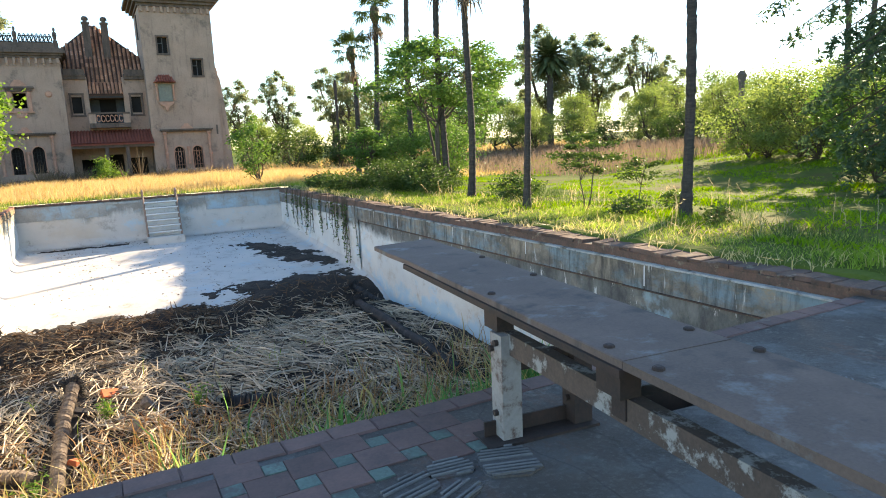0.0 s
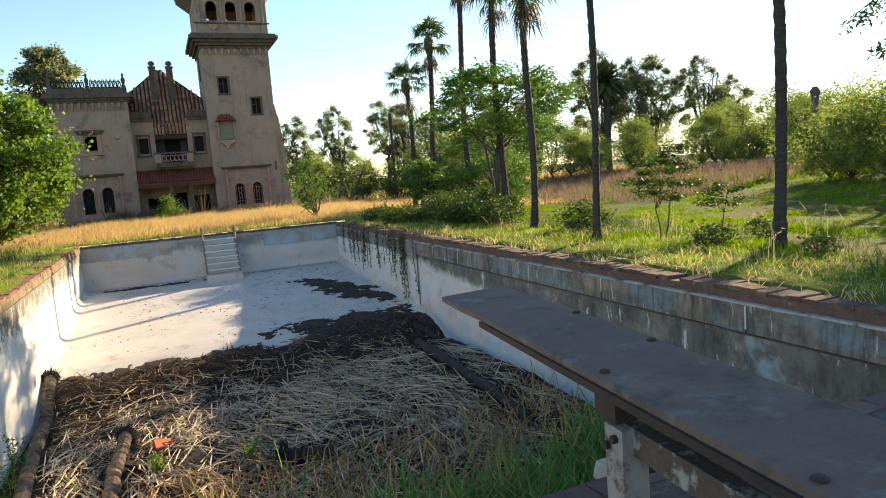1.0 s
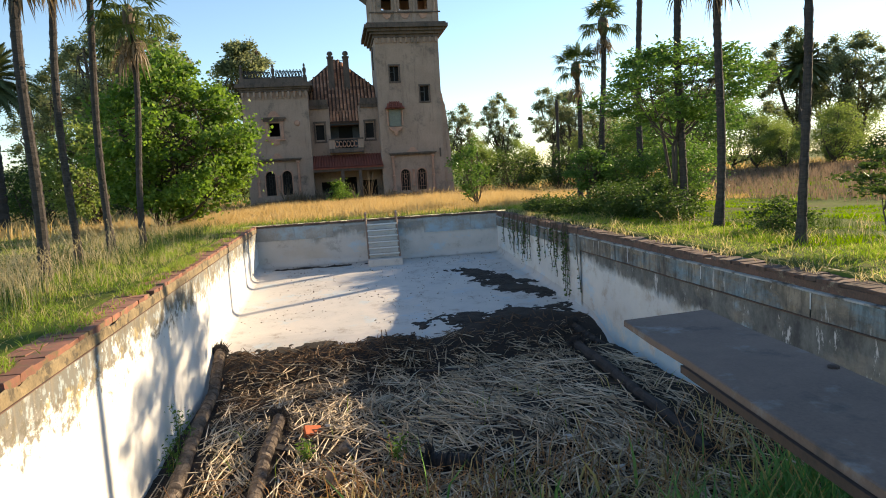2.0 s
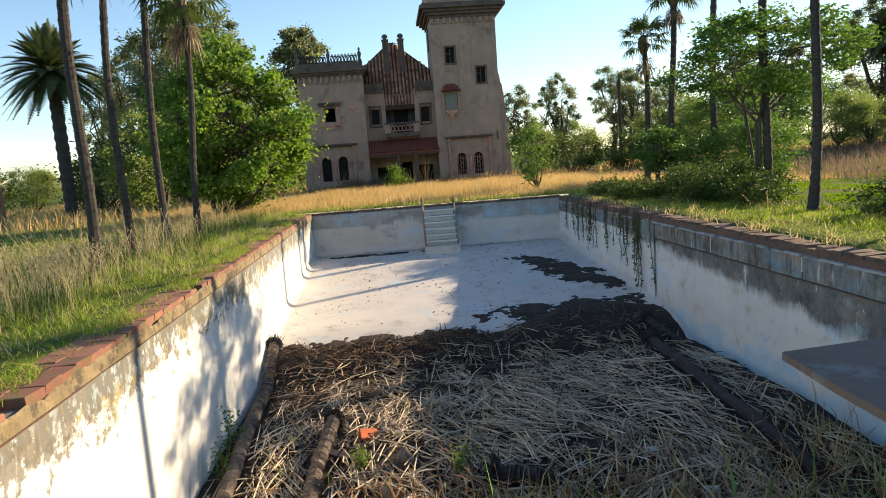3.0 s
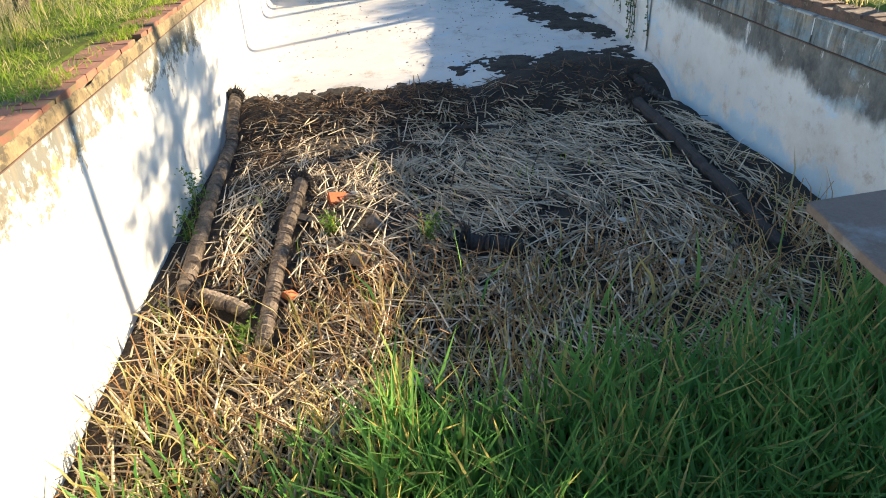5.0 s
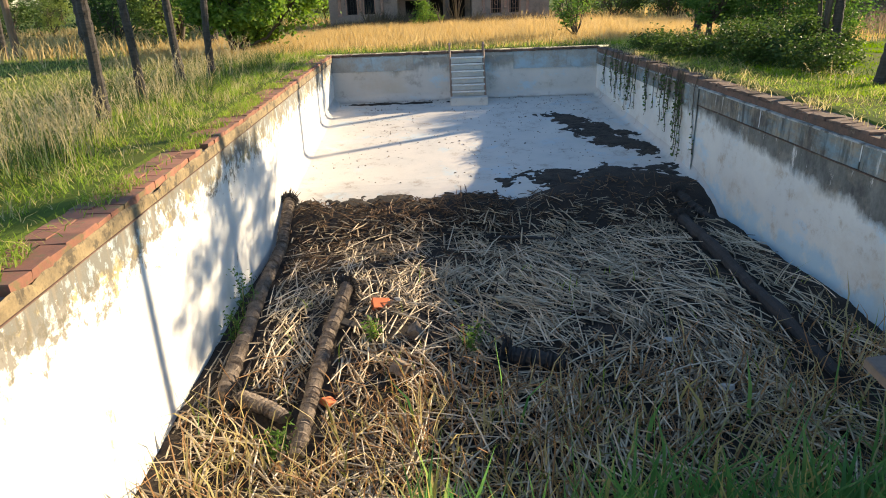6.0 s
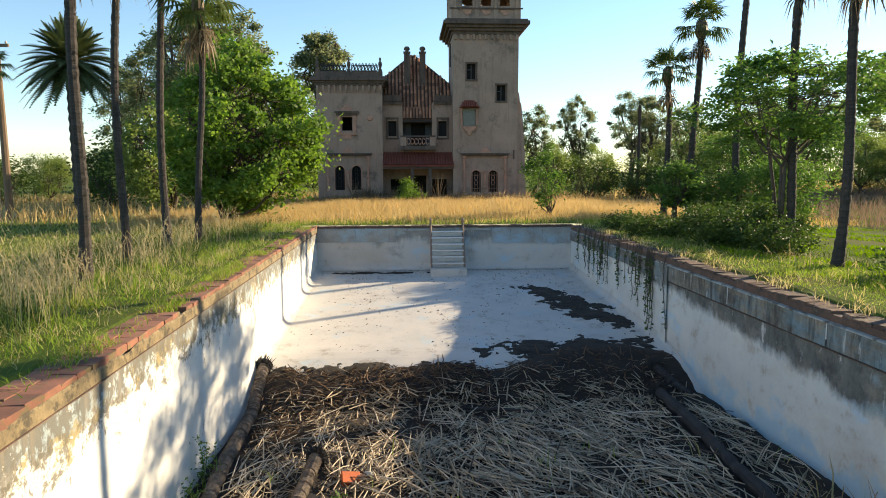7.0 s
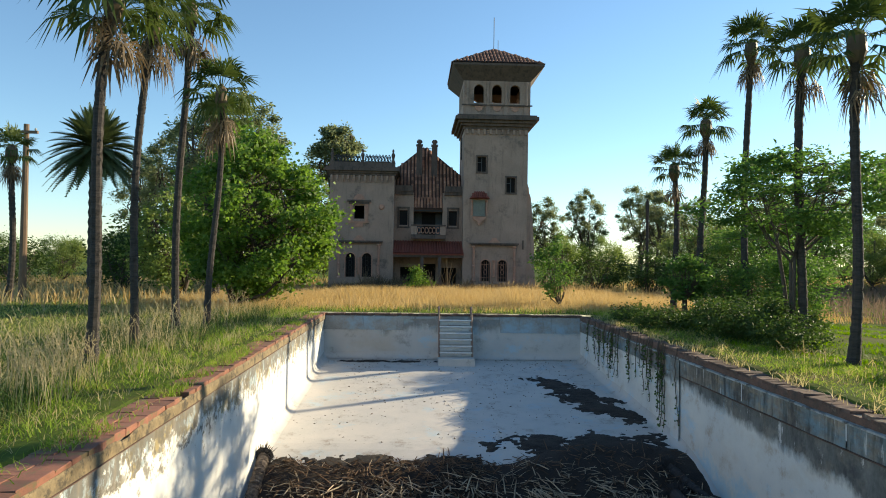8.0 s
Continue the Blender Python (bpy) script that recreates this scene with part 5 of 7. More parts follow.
    tagged(bit(g, "roof_tiling", M_PORCHTILE, parent=porch), kind="stuff")
    bit(Geo().box(-0.94, FY - 0.45, 1.78, 3.66, FY - 0.3, 1.93), "porch_beam", M_STUCCO_DARK)
    for x in (0.95, 2.1):
        bit(Geo().box(x - 0.1, FY - 0.46, Z0, x + 0.1, FY - 0.28, 1.778), "porch_post", M_STUCCO_DARK)
    ph = [[(-0.5, Z0 + 0.3), (-0.5, 1.1), (0.5, 1.1), (0.5, Z0 + 0.3)], [(0.85, Z0 + 0.3), (0.85, 1.35), (1.9, 1.35), (1.9, Z0 + 0.3)], [(2.3, Z0 + 0.3), (2.3, 1.1), (3.3, 1.1), (3.3, Z0 + 0.3)]]
    bit(wall_with_holes(-0.948, 3.68, Z0, 2.48, MY + 0.3, 0.3, ph), "porch_back_wall", M_STUCCO)
    bit(Geo().box(-0.948, MY + 1.5, Z0, 3.68, MY + 1.6, 2.48), "inner_wall", M_SHADE, "near-black sheet for the unlit interior")

    # main hipped roof
    apex_l, apex_r = (0.9, FY + 4.2, 9.72), (1.25, FY + 4.2, 9.72)
    e0, e1 = (-3.4, MY + 0.32, 5.75), (5.6, MY + 0.32, 5.75)
    b0, b1 = (-3.4, FY + 8, 5.75), (5.6, FY + 8, 5.75)
    roof = bit(Geo().add([e0, e1, b1, b0, apex_l, apex_r], [(0, 1, 5, 4), (1, 2, 5), (2, 3, 4, 5), (3, 0, 4)]), "roof", M_ROOFBED, "steep hipped roof of old red barrel tiles")
    g = Geo()
    roof_tiles(g, e0, e1, apex_r, apex_l, 36, 15, 0.08)
    tagged(bit(g, "roof_tiling", M_ROOFTILE, parent=roof), kind="stuff")
    # the eaves dip over the balcony, between the two parapet blocks
    sk = [(0.36, MY - 0.16, 5.07), (2.29, MY - 0.16, 5.07), (2.29, MY + 0.36, 5.84), (0.36, MY + 0.36, 5.84)]
    dip = bit(Geo().add(sk + [(x, y, z - 0.1) for x, y, z in sk], [(0, 1, 2, 3), (7, 6, 5, 4), (0, 4, 5, 1), (1, 5, 6, 2), (3, 7, 4, 0), (2, 6, 7, 3)]), "balcony_eave", M_ROOFBED, "tiled eave over the balcony")
    g = Geo()
    roof_tiles(g, *[(x, y - 0.01, z + 0.01) for x, y, z in sk], 9, 3, 0.08)
    tagged(bit(g, "roof_tiling", M_ROOFTILE, parent=dip), kind="stuff")
    bit(Geo().box(0.36, MY - 0.14, 4.88, 2.29, MY - 0.08, 4.965), "eave_board", M_IRON)
    bit(Geo().box(0.352, MY + 0.0, 4.86, 2.298, MY + 1.29, 4.95), "balcony_ceiling", M_STUCCO_DARK)
    for x in (0.68, 1.74):
        ch = bit(Geo().box(x - 0.2, FY + 2.6, 7.4, x + 0.2, FY + 2.95, 9.6).box(x - 0.24, FY + 2.56, 9.602, x + 0.24, FY + 2.99, 9.7), "chimney", M_STUCCO_DARK, "tall dark brick chimney")
        bit(Geo().box(x - 0.12, FY + 2.62, 9.702, x + 0.12, FY + 2.93, 9.82).lathe(x, FY + 2.78, [(0.2, 9.822), (0.2, 9.95), (0.12, 10.05)], 8), "chimney_pot", M_STUCCO_DARK, parent=ch)
    bit(Geo().tube([(0.8, FY + 2.75, 9.45), (1.62, FY + 2.75, 9.42)], 0.02, 5), "tie_rod", M_IRON)

    # tower
    tx, hw = 5.74, 2.12
    TX0, TX1 = tx - hw, tx + hw
    holes = [arch_hole(5.14, 0.25, 1.68, 0.62), arch_hole(6.26, 0.25, 1.68, 0.62), [(4.52, 7.5), (4.52, 8.5), (5.1, 8.5), (5.1, 7.5)], [(6.46, 6.15), (6.46, 7.15), (7.06, 7.15), (7.06, 6.15)]]
    bit(wall_with_holes(TX0, TX1, Z0, 10.5, FY - 0.1, 0.4, holes), "tower_front_wall", M_STUCCO, "tall grey-beige stucco tower wall")
    bit(Geo().box(TX0, FY + 0.302, Z0, TX0 + 0.4, FY + 4.2, 10.5), "tower_side_wall", M_STUCCO)
    bit(Geo().box(TX1 - 0.4, FY + 0.302, Z0, TX1, FY + 4.2, 10.5), "tower_side_wall", M_STUCCO)
    bit(Geo().box(TX0 + 0.402, FY + 1.5, Z0, TX1 - 0.402, FY + 1.6, 10.4), "inner_wall", M_SHADE)
    for cx, cz in ((4.81, 8.0), (6.76, 6.65)):
        win = bit(Geo().box(cx - 0.3, FY + 0.2, cz - 0.5, cx + 0.3, FY + 0.22, cz + 0.5), "window", M_SHADE, "dark empty tower window")
        g = Geo()
        for x0, x1, z0, z1 in ((cx - 0.38, cx - 0.3, cz - 0.5, cz + 0.5), (cx + 0.3, cx + 0.38, cz - 0.5, cz + 0.5), (cx - 0.4, cx + 0.4, cz - 0.62, cz - 0.502), (cx - 0.4, cx + 0.4, cz + 0.502, cz + 0.6)):
            g.box(x0, FY - 0.15, z0, x1, FY - 0.102, z1)
        bit(g, "surround", M_STUCCO_DARK, parent=win)
        bit(Geo().box(cx - 0.02, FY + 0.05, cz - 0.5, cx + 0.02, FY + 0.09, cz + 0.5).box(cx - 0.3, FY + 0.05, cz + 0.1, cx - 0.022, FY + 0.09, cz + 0.14), "window_frame", M_SHUTTER, parent=win)
    # slanting buttress with a broken top, on the sunny side
    g = Geo().prism([(TX1 + 0.002, Z0), (8.50, Z0), (8.36, 3.0), (8.22, 5.0), (8.12, 5.9), (8.02, 6.15), (7.98, 6.5), (TX1 + 0.002, 6.9)], FY + 0.1, FY + 3.4)
    bit(g, "buttress", M_STUCCO, "crumbling buttress of the tower")
    g = Geo()
    for e, z0, z1 in ((0.08, 10.3, 10.5), (0.25, 10.502, 10.68), (0.42, 10.682, 10.86), (0.62, 10.862, 11.08), (0.5, 11.082, 11.2)):
        g.box(TX0 - e, FY - 0.1 - e, z0, TX1 + e, FY + 4.2 + e, z1)
    bit(g, "cornice", M_STUCCO_DARK, "stepped dark tower cornice")
    for i in range(11):
        x = TX0 + 0.15 + i * (TX1 - TX0 - 0.3) / 10
        bit(Geo().box(x - 0.07, FY - 0.24, 9.98, x + 0.07, FY - 0.103, 10.298), "bracket", M_STUCCO)
    # belvedere with three arches a side
    BX0, BX1, BY = tx - 2.22, tx + 2.22, FY - 0.2
    arches = [arch_hole(tx + d, 12.05, 13.27, 0.66) for d in (-1.2, 0, 1.2)]
    bit(wall_with_holes(BX0, BX1, 11.2, 13.7, BY, 0.3, arches), "belvedere_wall", M_STUCCO, "arcaded stucco belvedere wall")
    back = [arch_hole(tx + d, 12.05, 13.27, 0.66) for d in (-1.2, 0.0, 1.2)]
    bit(wall_with_holes(BX0, BX1, 11.2, 13.7, BY + 4.3, 0.3, back), "belvedere_wall", M_STUCCO)
    for x in (BX0, BX1 - 0.3):
        g = wall_with_holes(BY + 0.302, BY + 4.298, 11.2, 13.7, 0, 0.3, [arch_hole(BY + 2.3 + d, 12.05, 13.27, 0.66) for d in (-1.2, 0, 1.2)])
        g.v = [(x + yy, xx, z) for xx, yy, z in g.v]
        bit(g, "belvedere_wall", M_STUCCO)
    bit(Geo().box(BX0 + 0.302, BY + 0.302, 11.75, BX1 - 0.302, BY + 4.298, 11.85), "belvedere_floor", M_SHADE)
    for d in (-1.2, 0, 1.2):
        bit(Geo().prism([(tx + d - 0.3, 11.82), (tx + d - 0.2, 11.57), (tx + d, 11.47), (tx + d + 0.2, 11.57), (tx + d + 0.3, 11.82)], BY - 0.05, BY - 0.003), "swag", M_ORNAMENT, "carved swag panel")
    for d in (-1.95, -0.6, 0.6, 1.95):
        bit(Geo().box(tx + d - 0.14, BY - 0.08, 11.25, tx + d + 0.14, BY - 0.003, 11.9).lathe(tx + d, BY - 0.06, [(0.1, 11.902), (0.085, 12.0), (0.08, 13.2), (0.11, 13.32), (0.11, 13.45)], 8), "column", M_STUCCO)
    bit(Geo().box(BX0 - 0.12, BY - 0.12, 11.84, BX1 + 0.12, BY - 0.083, 11.93), "string_course", M_STUCCO_DARK)
    # flared soffit and eaves
    e = 0.78
    g = Geo().add([(BX0, BY, 13.5), (BX1, BY, 13.5), (BX1, BY + 4.6, 13.5), (BX0, BY + 4.6, 13.5), (BX0 - e, BY - e, 14.34), (BX1 + e, BY - e, 14.34), (BX1 + e, BY + 4.6 + e, 14.34), (BX0 - e, BY + 4.6 + e, 14.34),
                   (BX0 - e, BY - e, 14.48), (BX1 + e, BY - e, 14.48), (BX1 + e, BY + 4.6 + e, 14.48), (BX0 - e, BY + 4.6 + e, 14.48)],
                  [(i, (i + 1) % 4, 4 + (i + 1) % 4, 4 + i) for i in range(4)] + [(4 + i, 4 + (i + 1) % 4, 8 + (i + 1) % 4, 8 + i) for i in range(4)] + [(8, 9, 10, 11)])
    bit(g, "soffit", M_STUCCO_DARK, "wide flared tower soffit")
    ap = (tx, BY + 2.3, 16.42)
    c = [(BX0 - e - 0.05, BY - e - 0.05, 14.50), (BX1 + e + 0.05, BY - e - 0.05, 14.50), (BX1 + e + 0.05, BY + 4.6 + e, 14.50), (BX0 - e - 0.05, BY + 4.6 + e, 14.50)]
    troof = bit(Geo().add(c + [ap], [(0, 1, 4), (1, 2, 4), (2, 3, 4), (3, 0, 4)]), "tower_roof", M_ROOFBED, "low hipped tower roof of red barrel tiles")
    for a, b in ((0, 1), (1, 2), (3, 0)):
        g = Geo()
        roof_tiles(g, c[a], c[b], ap, ap, 26, 9, 0.075)
        tagged(bit(g, "roof_tiling", M_ROOFTILE, parent=troof), kind="stuff")
    bit(Geo().tube([(tx, BY + 2.3, 16.1), (tx, BY + 2.3, 18.6)], 0.025, 5), "antenna", M_IRON)
    bit(Geo().tube([(tx + 0.3, BY + 2.3, 16.0), (tx + 0.3, BY + 2.3, 17.0)], 0.02, 5), "antenna", M_IRON)
    bit(Geo().tube([(TX0 - 0.12, FY + 0.8, 8.4), (TX0 - 0.12, FY + 0.8, 9.9)], 0.05, 6), "downpipe", M_IRON)
    # niche with tiled canopy and relief
    bit(Geo().box(4.28, FY - 0.16, 4.55, 5.06, FY - 0.102, 5.62), "niche_panel", M_RELIEF, "pale green relief panel in a niche")
    for x in (4.18, 5.16):
        bit(Geo().lathe(x, FY - 0.18, [(0.06, 4.6), (0.05, 5.4), (0.08, 5.5), (0.08, 5.6)], 7), "pilaster", M_ORNAMENT)
    can = bit(Geo().add([(4.02, FY - 0.55, 5.7), (5.32, FY - 0.55, 5.7), (4.98, FY - 0.102, 6.15), (4.36, FY - 0.102, 6.15), (4.02, FY - 0.102, 5.7), (5.32, FY - 0.102, 5.7)], [(0, 1, 2, 3), (0, 3, 4), (1, 5, 2), (0, 4, 5, 1)]), "niche_canopy", M_PORCHTILE, "small red tiled canopy")
    g = Geo()
    roof_tiles(g, (4.02, FY - 0.56, 5.71), (5.32, FY - 0.56, 5.71), (4.98, FY - 0.11, 6.16), (4.36, FY - 0.11, 6.16), 9, 3, 0.06)
    tagged(bit(g, "roof_tiling", M_PORCHTILE, parent=can), kind="stuff")
    bit(Geo().prism([(4.2, 4.5), (5.14, 4.5), (5.0, 4.3), (4.8, 4.2), (4.72, 3.95), (4.62, 3.95), (4.54, 4.2), (4.34, 4.3)], FY - 0.3, FY - 0.102), "bracket", M_ORNAMENT, "pinkish carved bracket")

    # tower ground floor windows
    g = Geo()
    for cx in (5.14, 6.26):
        arched_window(cx, 0.25, 1.68, 0.62, 1, FY - 0.1)
    hood(5.7, 2.70, 1.6, 0.25, FY - 0.1)
    bit(Geo().box(4.35, FY - 0.32, Z0, 7.15, FY - 0.104, 0.18).box(4.2, FY - 0.5, Z0, 7.3, FY - 0.322, -0.15), "sill", M_STUCCO, "stepped stone plinth below the windows")
    bit(Geo().box(7.55, FY - 0.14, 2.4, 7.65, FY - 0.102, 3.0), "wall_vent", M_STUCCO_DARK)
    # back walls closing the house
    bit(Geo().box(X0, FY + 7.6, Z0, 8.0, FY + 8.0, 6.0), "back_wall", M_STUCCO)


house()


# ---- palms ----
def fan_leaf(v, f, at, d, up, size, n, droop, rng):
    """One fan of narrow leaflets on a stalk."""
    d, up = Vector(d).normalized(), Vector(up)
    s = d.cross(up).normalized()
    nrm = s.cross(d).normalized()
    stalk = size * 0.62
    hub = at + d * stalk + Vector((0, 0, -droop * stalk * 0.4))
    w = s * 0.012
    k = len(v)
    v += [at - w, at + w, hub + w, hub - w]
    f.append((k, k + 1, k + 2, k + 3))
    for i in range(n):
        a = radians(-105 + 210 * (i + 0.5) / n) + rng.uniform(-0.06, 0.06)
        e = (d * math.cos(a) + s * math.sin(a)).normalized()
        ln = size * (0.72 - 0.18 * abs(math.sin(a))) * rng.uniform(0.85, 1.08)
        mid = hub + e * ln * 0.55 + nrm * (0.03 * size)
        tip = hub + e * ln + Vector((0, 0, -1)) * ln * (0.22 + droop * 0.45) * rng.uniform(0.5, 1.4)
        t = e.cross(nrm).normalized() * size * 0.036
        k = len(v)
        v += [hub, mid - t, tip, mid + t]
        f.append((k, k + 1, k + 2, k + 3))


def fan_palm(x, y, height, size=1.0, lean=(0, 0), r=0.12, seed=0, dead=16, green=26, bark=None, label=None):
    rng = random.Random(seed)
    z0 = ground_z(x, y) - 0.05
    th = root("fan_palm", (x, y, z0), label or "tall slender fan palm with a skirt of dead fronds", "palm", "fan palms round the pool")
    n = 60
    pts, rad = [], []
    for i in range(n + 1):
        t = i / n
        pts.append((x + lean[0] * t + 0.08 * math.sin(t * 5 + seed), y + lean[1] * t + 0.05 * math.cos(t * 4 + seed), z0 + height * t))
        rad.append(r * (1.35 - 0.35 * min(1, t * 8)) * (1 - 0.18 * t) * (1.07 if i % 2 else 0.94) * rng.uniform(0.95, 1.05))
    under(Geo().tube(pts, rad, 9).put("trunk", bark or M_BARK), th)
    # leaf-base stubs that roughen the trunk
    g = Geo()
    for i in range(110):
        t = rng.uniform(0.02, 0.97)
        a = rng.uniform(0, 6.28)
        p = Vector((x + lean[0] * t + 0.08 * math.sin(t * 5 + seed), y + lean[1] * t + 0.05 * math.cos(t * 4 + seed), z0 + height * t))
        o = Vector((math.cos(a), math.sin(a), 0))
        rr = r * (1 - 0.18 * t)
        s = o.cross(Vector((0, 0, 1))) * 0.025
        b = p + o * rr * 0.9
        g.add([tuple(b - s), tuple(b + s), tuple(b + o * 0.035 + Vector((0, 0, 0.08)))], [(0, 1, 2)])
    tagged(under(g.put("rough_bark", bark or M_BARK), th), kind="stuff")
    top = Vector(pts[-1])
    g = Geo()
    g.tube([top + Vector((0, 0, -0.55 * size)), top + Vector((0, 0, -0.25 * size)), top + Vector((0, 0, 0.1)), top + Vector((0, 0, 0.25 * size))], [r * 0.9, r * 1.9, r * 1.6, r * 0.4], 9)
    under(g.put("crown_shaft", L_PALM_DEAD), th)
    v, f = [], []
    for i in range(green):
        a = i * 2.399 + rng.uniform(-0.2, 0.2)
        el = radians(78 - 110 * (i / green) + rng.uniform(-9, 9))
        d = Vector((math.cos(a) * math.cos(el), math.sin(a) * math.cos(el), math.sin(el)))
        fan_leaf(v, f, top + Vector((0, 0, 0.05)), d, (0, 0, 1) if abs(d.z) < 0.95 else (1, 0, 0), size * rng.uniform(0.85, 1.1), 15, 0.5 if el < 0.3 else 0.15, rng)
    under(new("crown", np_mesh("crown", [tuple(q) for q in v], f, L_PALM)), th)
    v, f = [], []
    for i in range(dead):
        a = i * 2.399 + rng.uniform(-0.3, 0.3)
        el = radians(rng.uniform(-78, -38))
        d = Vector((math.cos(a) * math.cos(el), math.sin(a) * math.cos(el), math.sin(el)))
        fan_leaf(v, f, top + Vector((0, 0, -0.1 * size - rng.uniform(0, 0.45) * size)), d, (0, 0, 1), size * rng.uniform(0.45, 0.8), 9, 1.1, rng)
    if dead:
        under(new("dead_fronds", np_mesh("dead_fronds", [tuple(q) for q in v], f, L_PALM_DEAD)), th)
        tagged(th.children[-1], "hanging brown dead fronds")
    return th


# west row
fan_palm(-4.65, 13.55, 6.1, 0.95, (0.28, 0.1), 0.092, 1, 16, 26)
fan_palm(-4.85, 15.7, 6.5, 0.9, (0.16, 0.1), 0.075, 2, 18, 24)
fan_palm(-5.3, 19.3, 8.0, 1.05, (0.10, 0), 0.092, 3, 18, 26)
fan_palm(-4.36, 18.9, 5.75, 0.9, (0.12, 0), 0.079, 4, 16, 24)
fan_palm(-8.6, 33.5, 8.4, 1.25, (0.2, 0), 0.14, 5, 26, 26)
fan_palm(-15.95, 30.2, 6.2, 0.95, (0.1, 0), 0.13, 6, 20, 24)
# east row
fan_palm(7.99, 13.8, 5.6, 0.85, (0.10, 0), 0.088, 7, 12, 26)
fan_palm(9.03, 17.05, 6.5, 0.85, (0.02, 0), 0.10, 8, 12, 26)
fan_palm(11.25, 23.8, 9.0, 1.0, (0.1, 0), 0.115, 9, 14, 26)
fan_palm(10.9, 26.3, 7.0, 0.95, (0.1, 0), 0.12, 10, 18, 24)
fan_palm(10.2, 26.8, 5.4, 0.9, (-0.1, 0), 0.11, 11, 8, 24)
fan_palm(7.35, 10.45, 7.2, 0.9, (-0.10, 0), 0.066, 12, 10, 24)
fan_palm(8.4, 7.6, 7.4, 0.9, (-0.05, 0), 0.082, 13, 10, 24)


def date_palm(x, y, height, size, seed, dead=0):
    rng = random.Random(seed)
    z0 = ground_z(x, y) - 0.1
    th = root("date_palm", (x, y, z0), "stout date palm with a round crown of feathery fronds", "palm")
    pts = [(x, y, z0 + height * i / 30) for i in range(31)]
    under(Geo().tube(pts, [0.3 * (1.12 if i % 2 else 0.95) for i in range(31)], 10).put("trunk", M_BARK), th)
    top = Vector(pts[-1])
    v, f = [], []
    for i in range(120):
        a = i * 2.399 + rng.uniform(-0.15, 0.15)
        el = radians(85 - 122 * (i / 120) + rng.uniform(-6, 6))
        d = Vector((math.cos(a) * math.cos(el), math.sin(a) * math.cos(el), math.sin(el)))
        ln = size * rng.uniform(0.9, 1.08)
        prev = top.copy()
        n = 22
        for j in range(n):
            t = (j + 1) / n
            p = top + d * ln * t + Vector((0, 0, -1)) * ln * 0.42 * t * t * max(0.15, math.cos(el))
            ax = (p - prev).normalized()
            s = ax.cross(Vector((0, 0, 1)))
            s = s.normalized() if s.length > 0.01 else Vector((1, 0, 0))
            for q in (-1, 1):
                ll = size * 0.22 * math.sin(math.pi * min(0.97, t * 0.9 + 0.1)) + 0.05
                tip = p + (s * q * 0.8 + ax * 0.7 + Vector((0, 0, 0.15))).normalized() * ll
                w = ax * 0.085
                k = len(v)
                v += [p - w, p + w, tip]
                f.append((k, k + 1, k + 2))
            w = Vector((0, 0, 0.02))
            k = len(v)
            v += [prev - w, p - w, p + w]
            f.append((k, k + 1, k + 2))
            prev = p
    under(new("crown", np_mesh("crown", [tuple(q) for q in v], f, L_DATE)), th)


date_palm(-16.6, 38.5, 7.8, 2.55, 3)
date_palm(36.6, 48.0, 7.9, 2.1, 4)


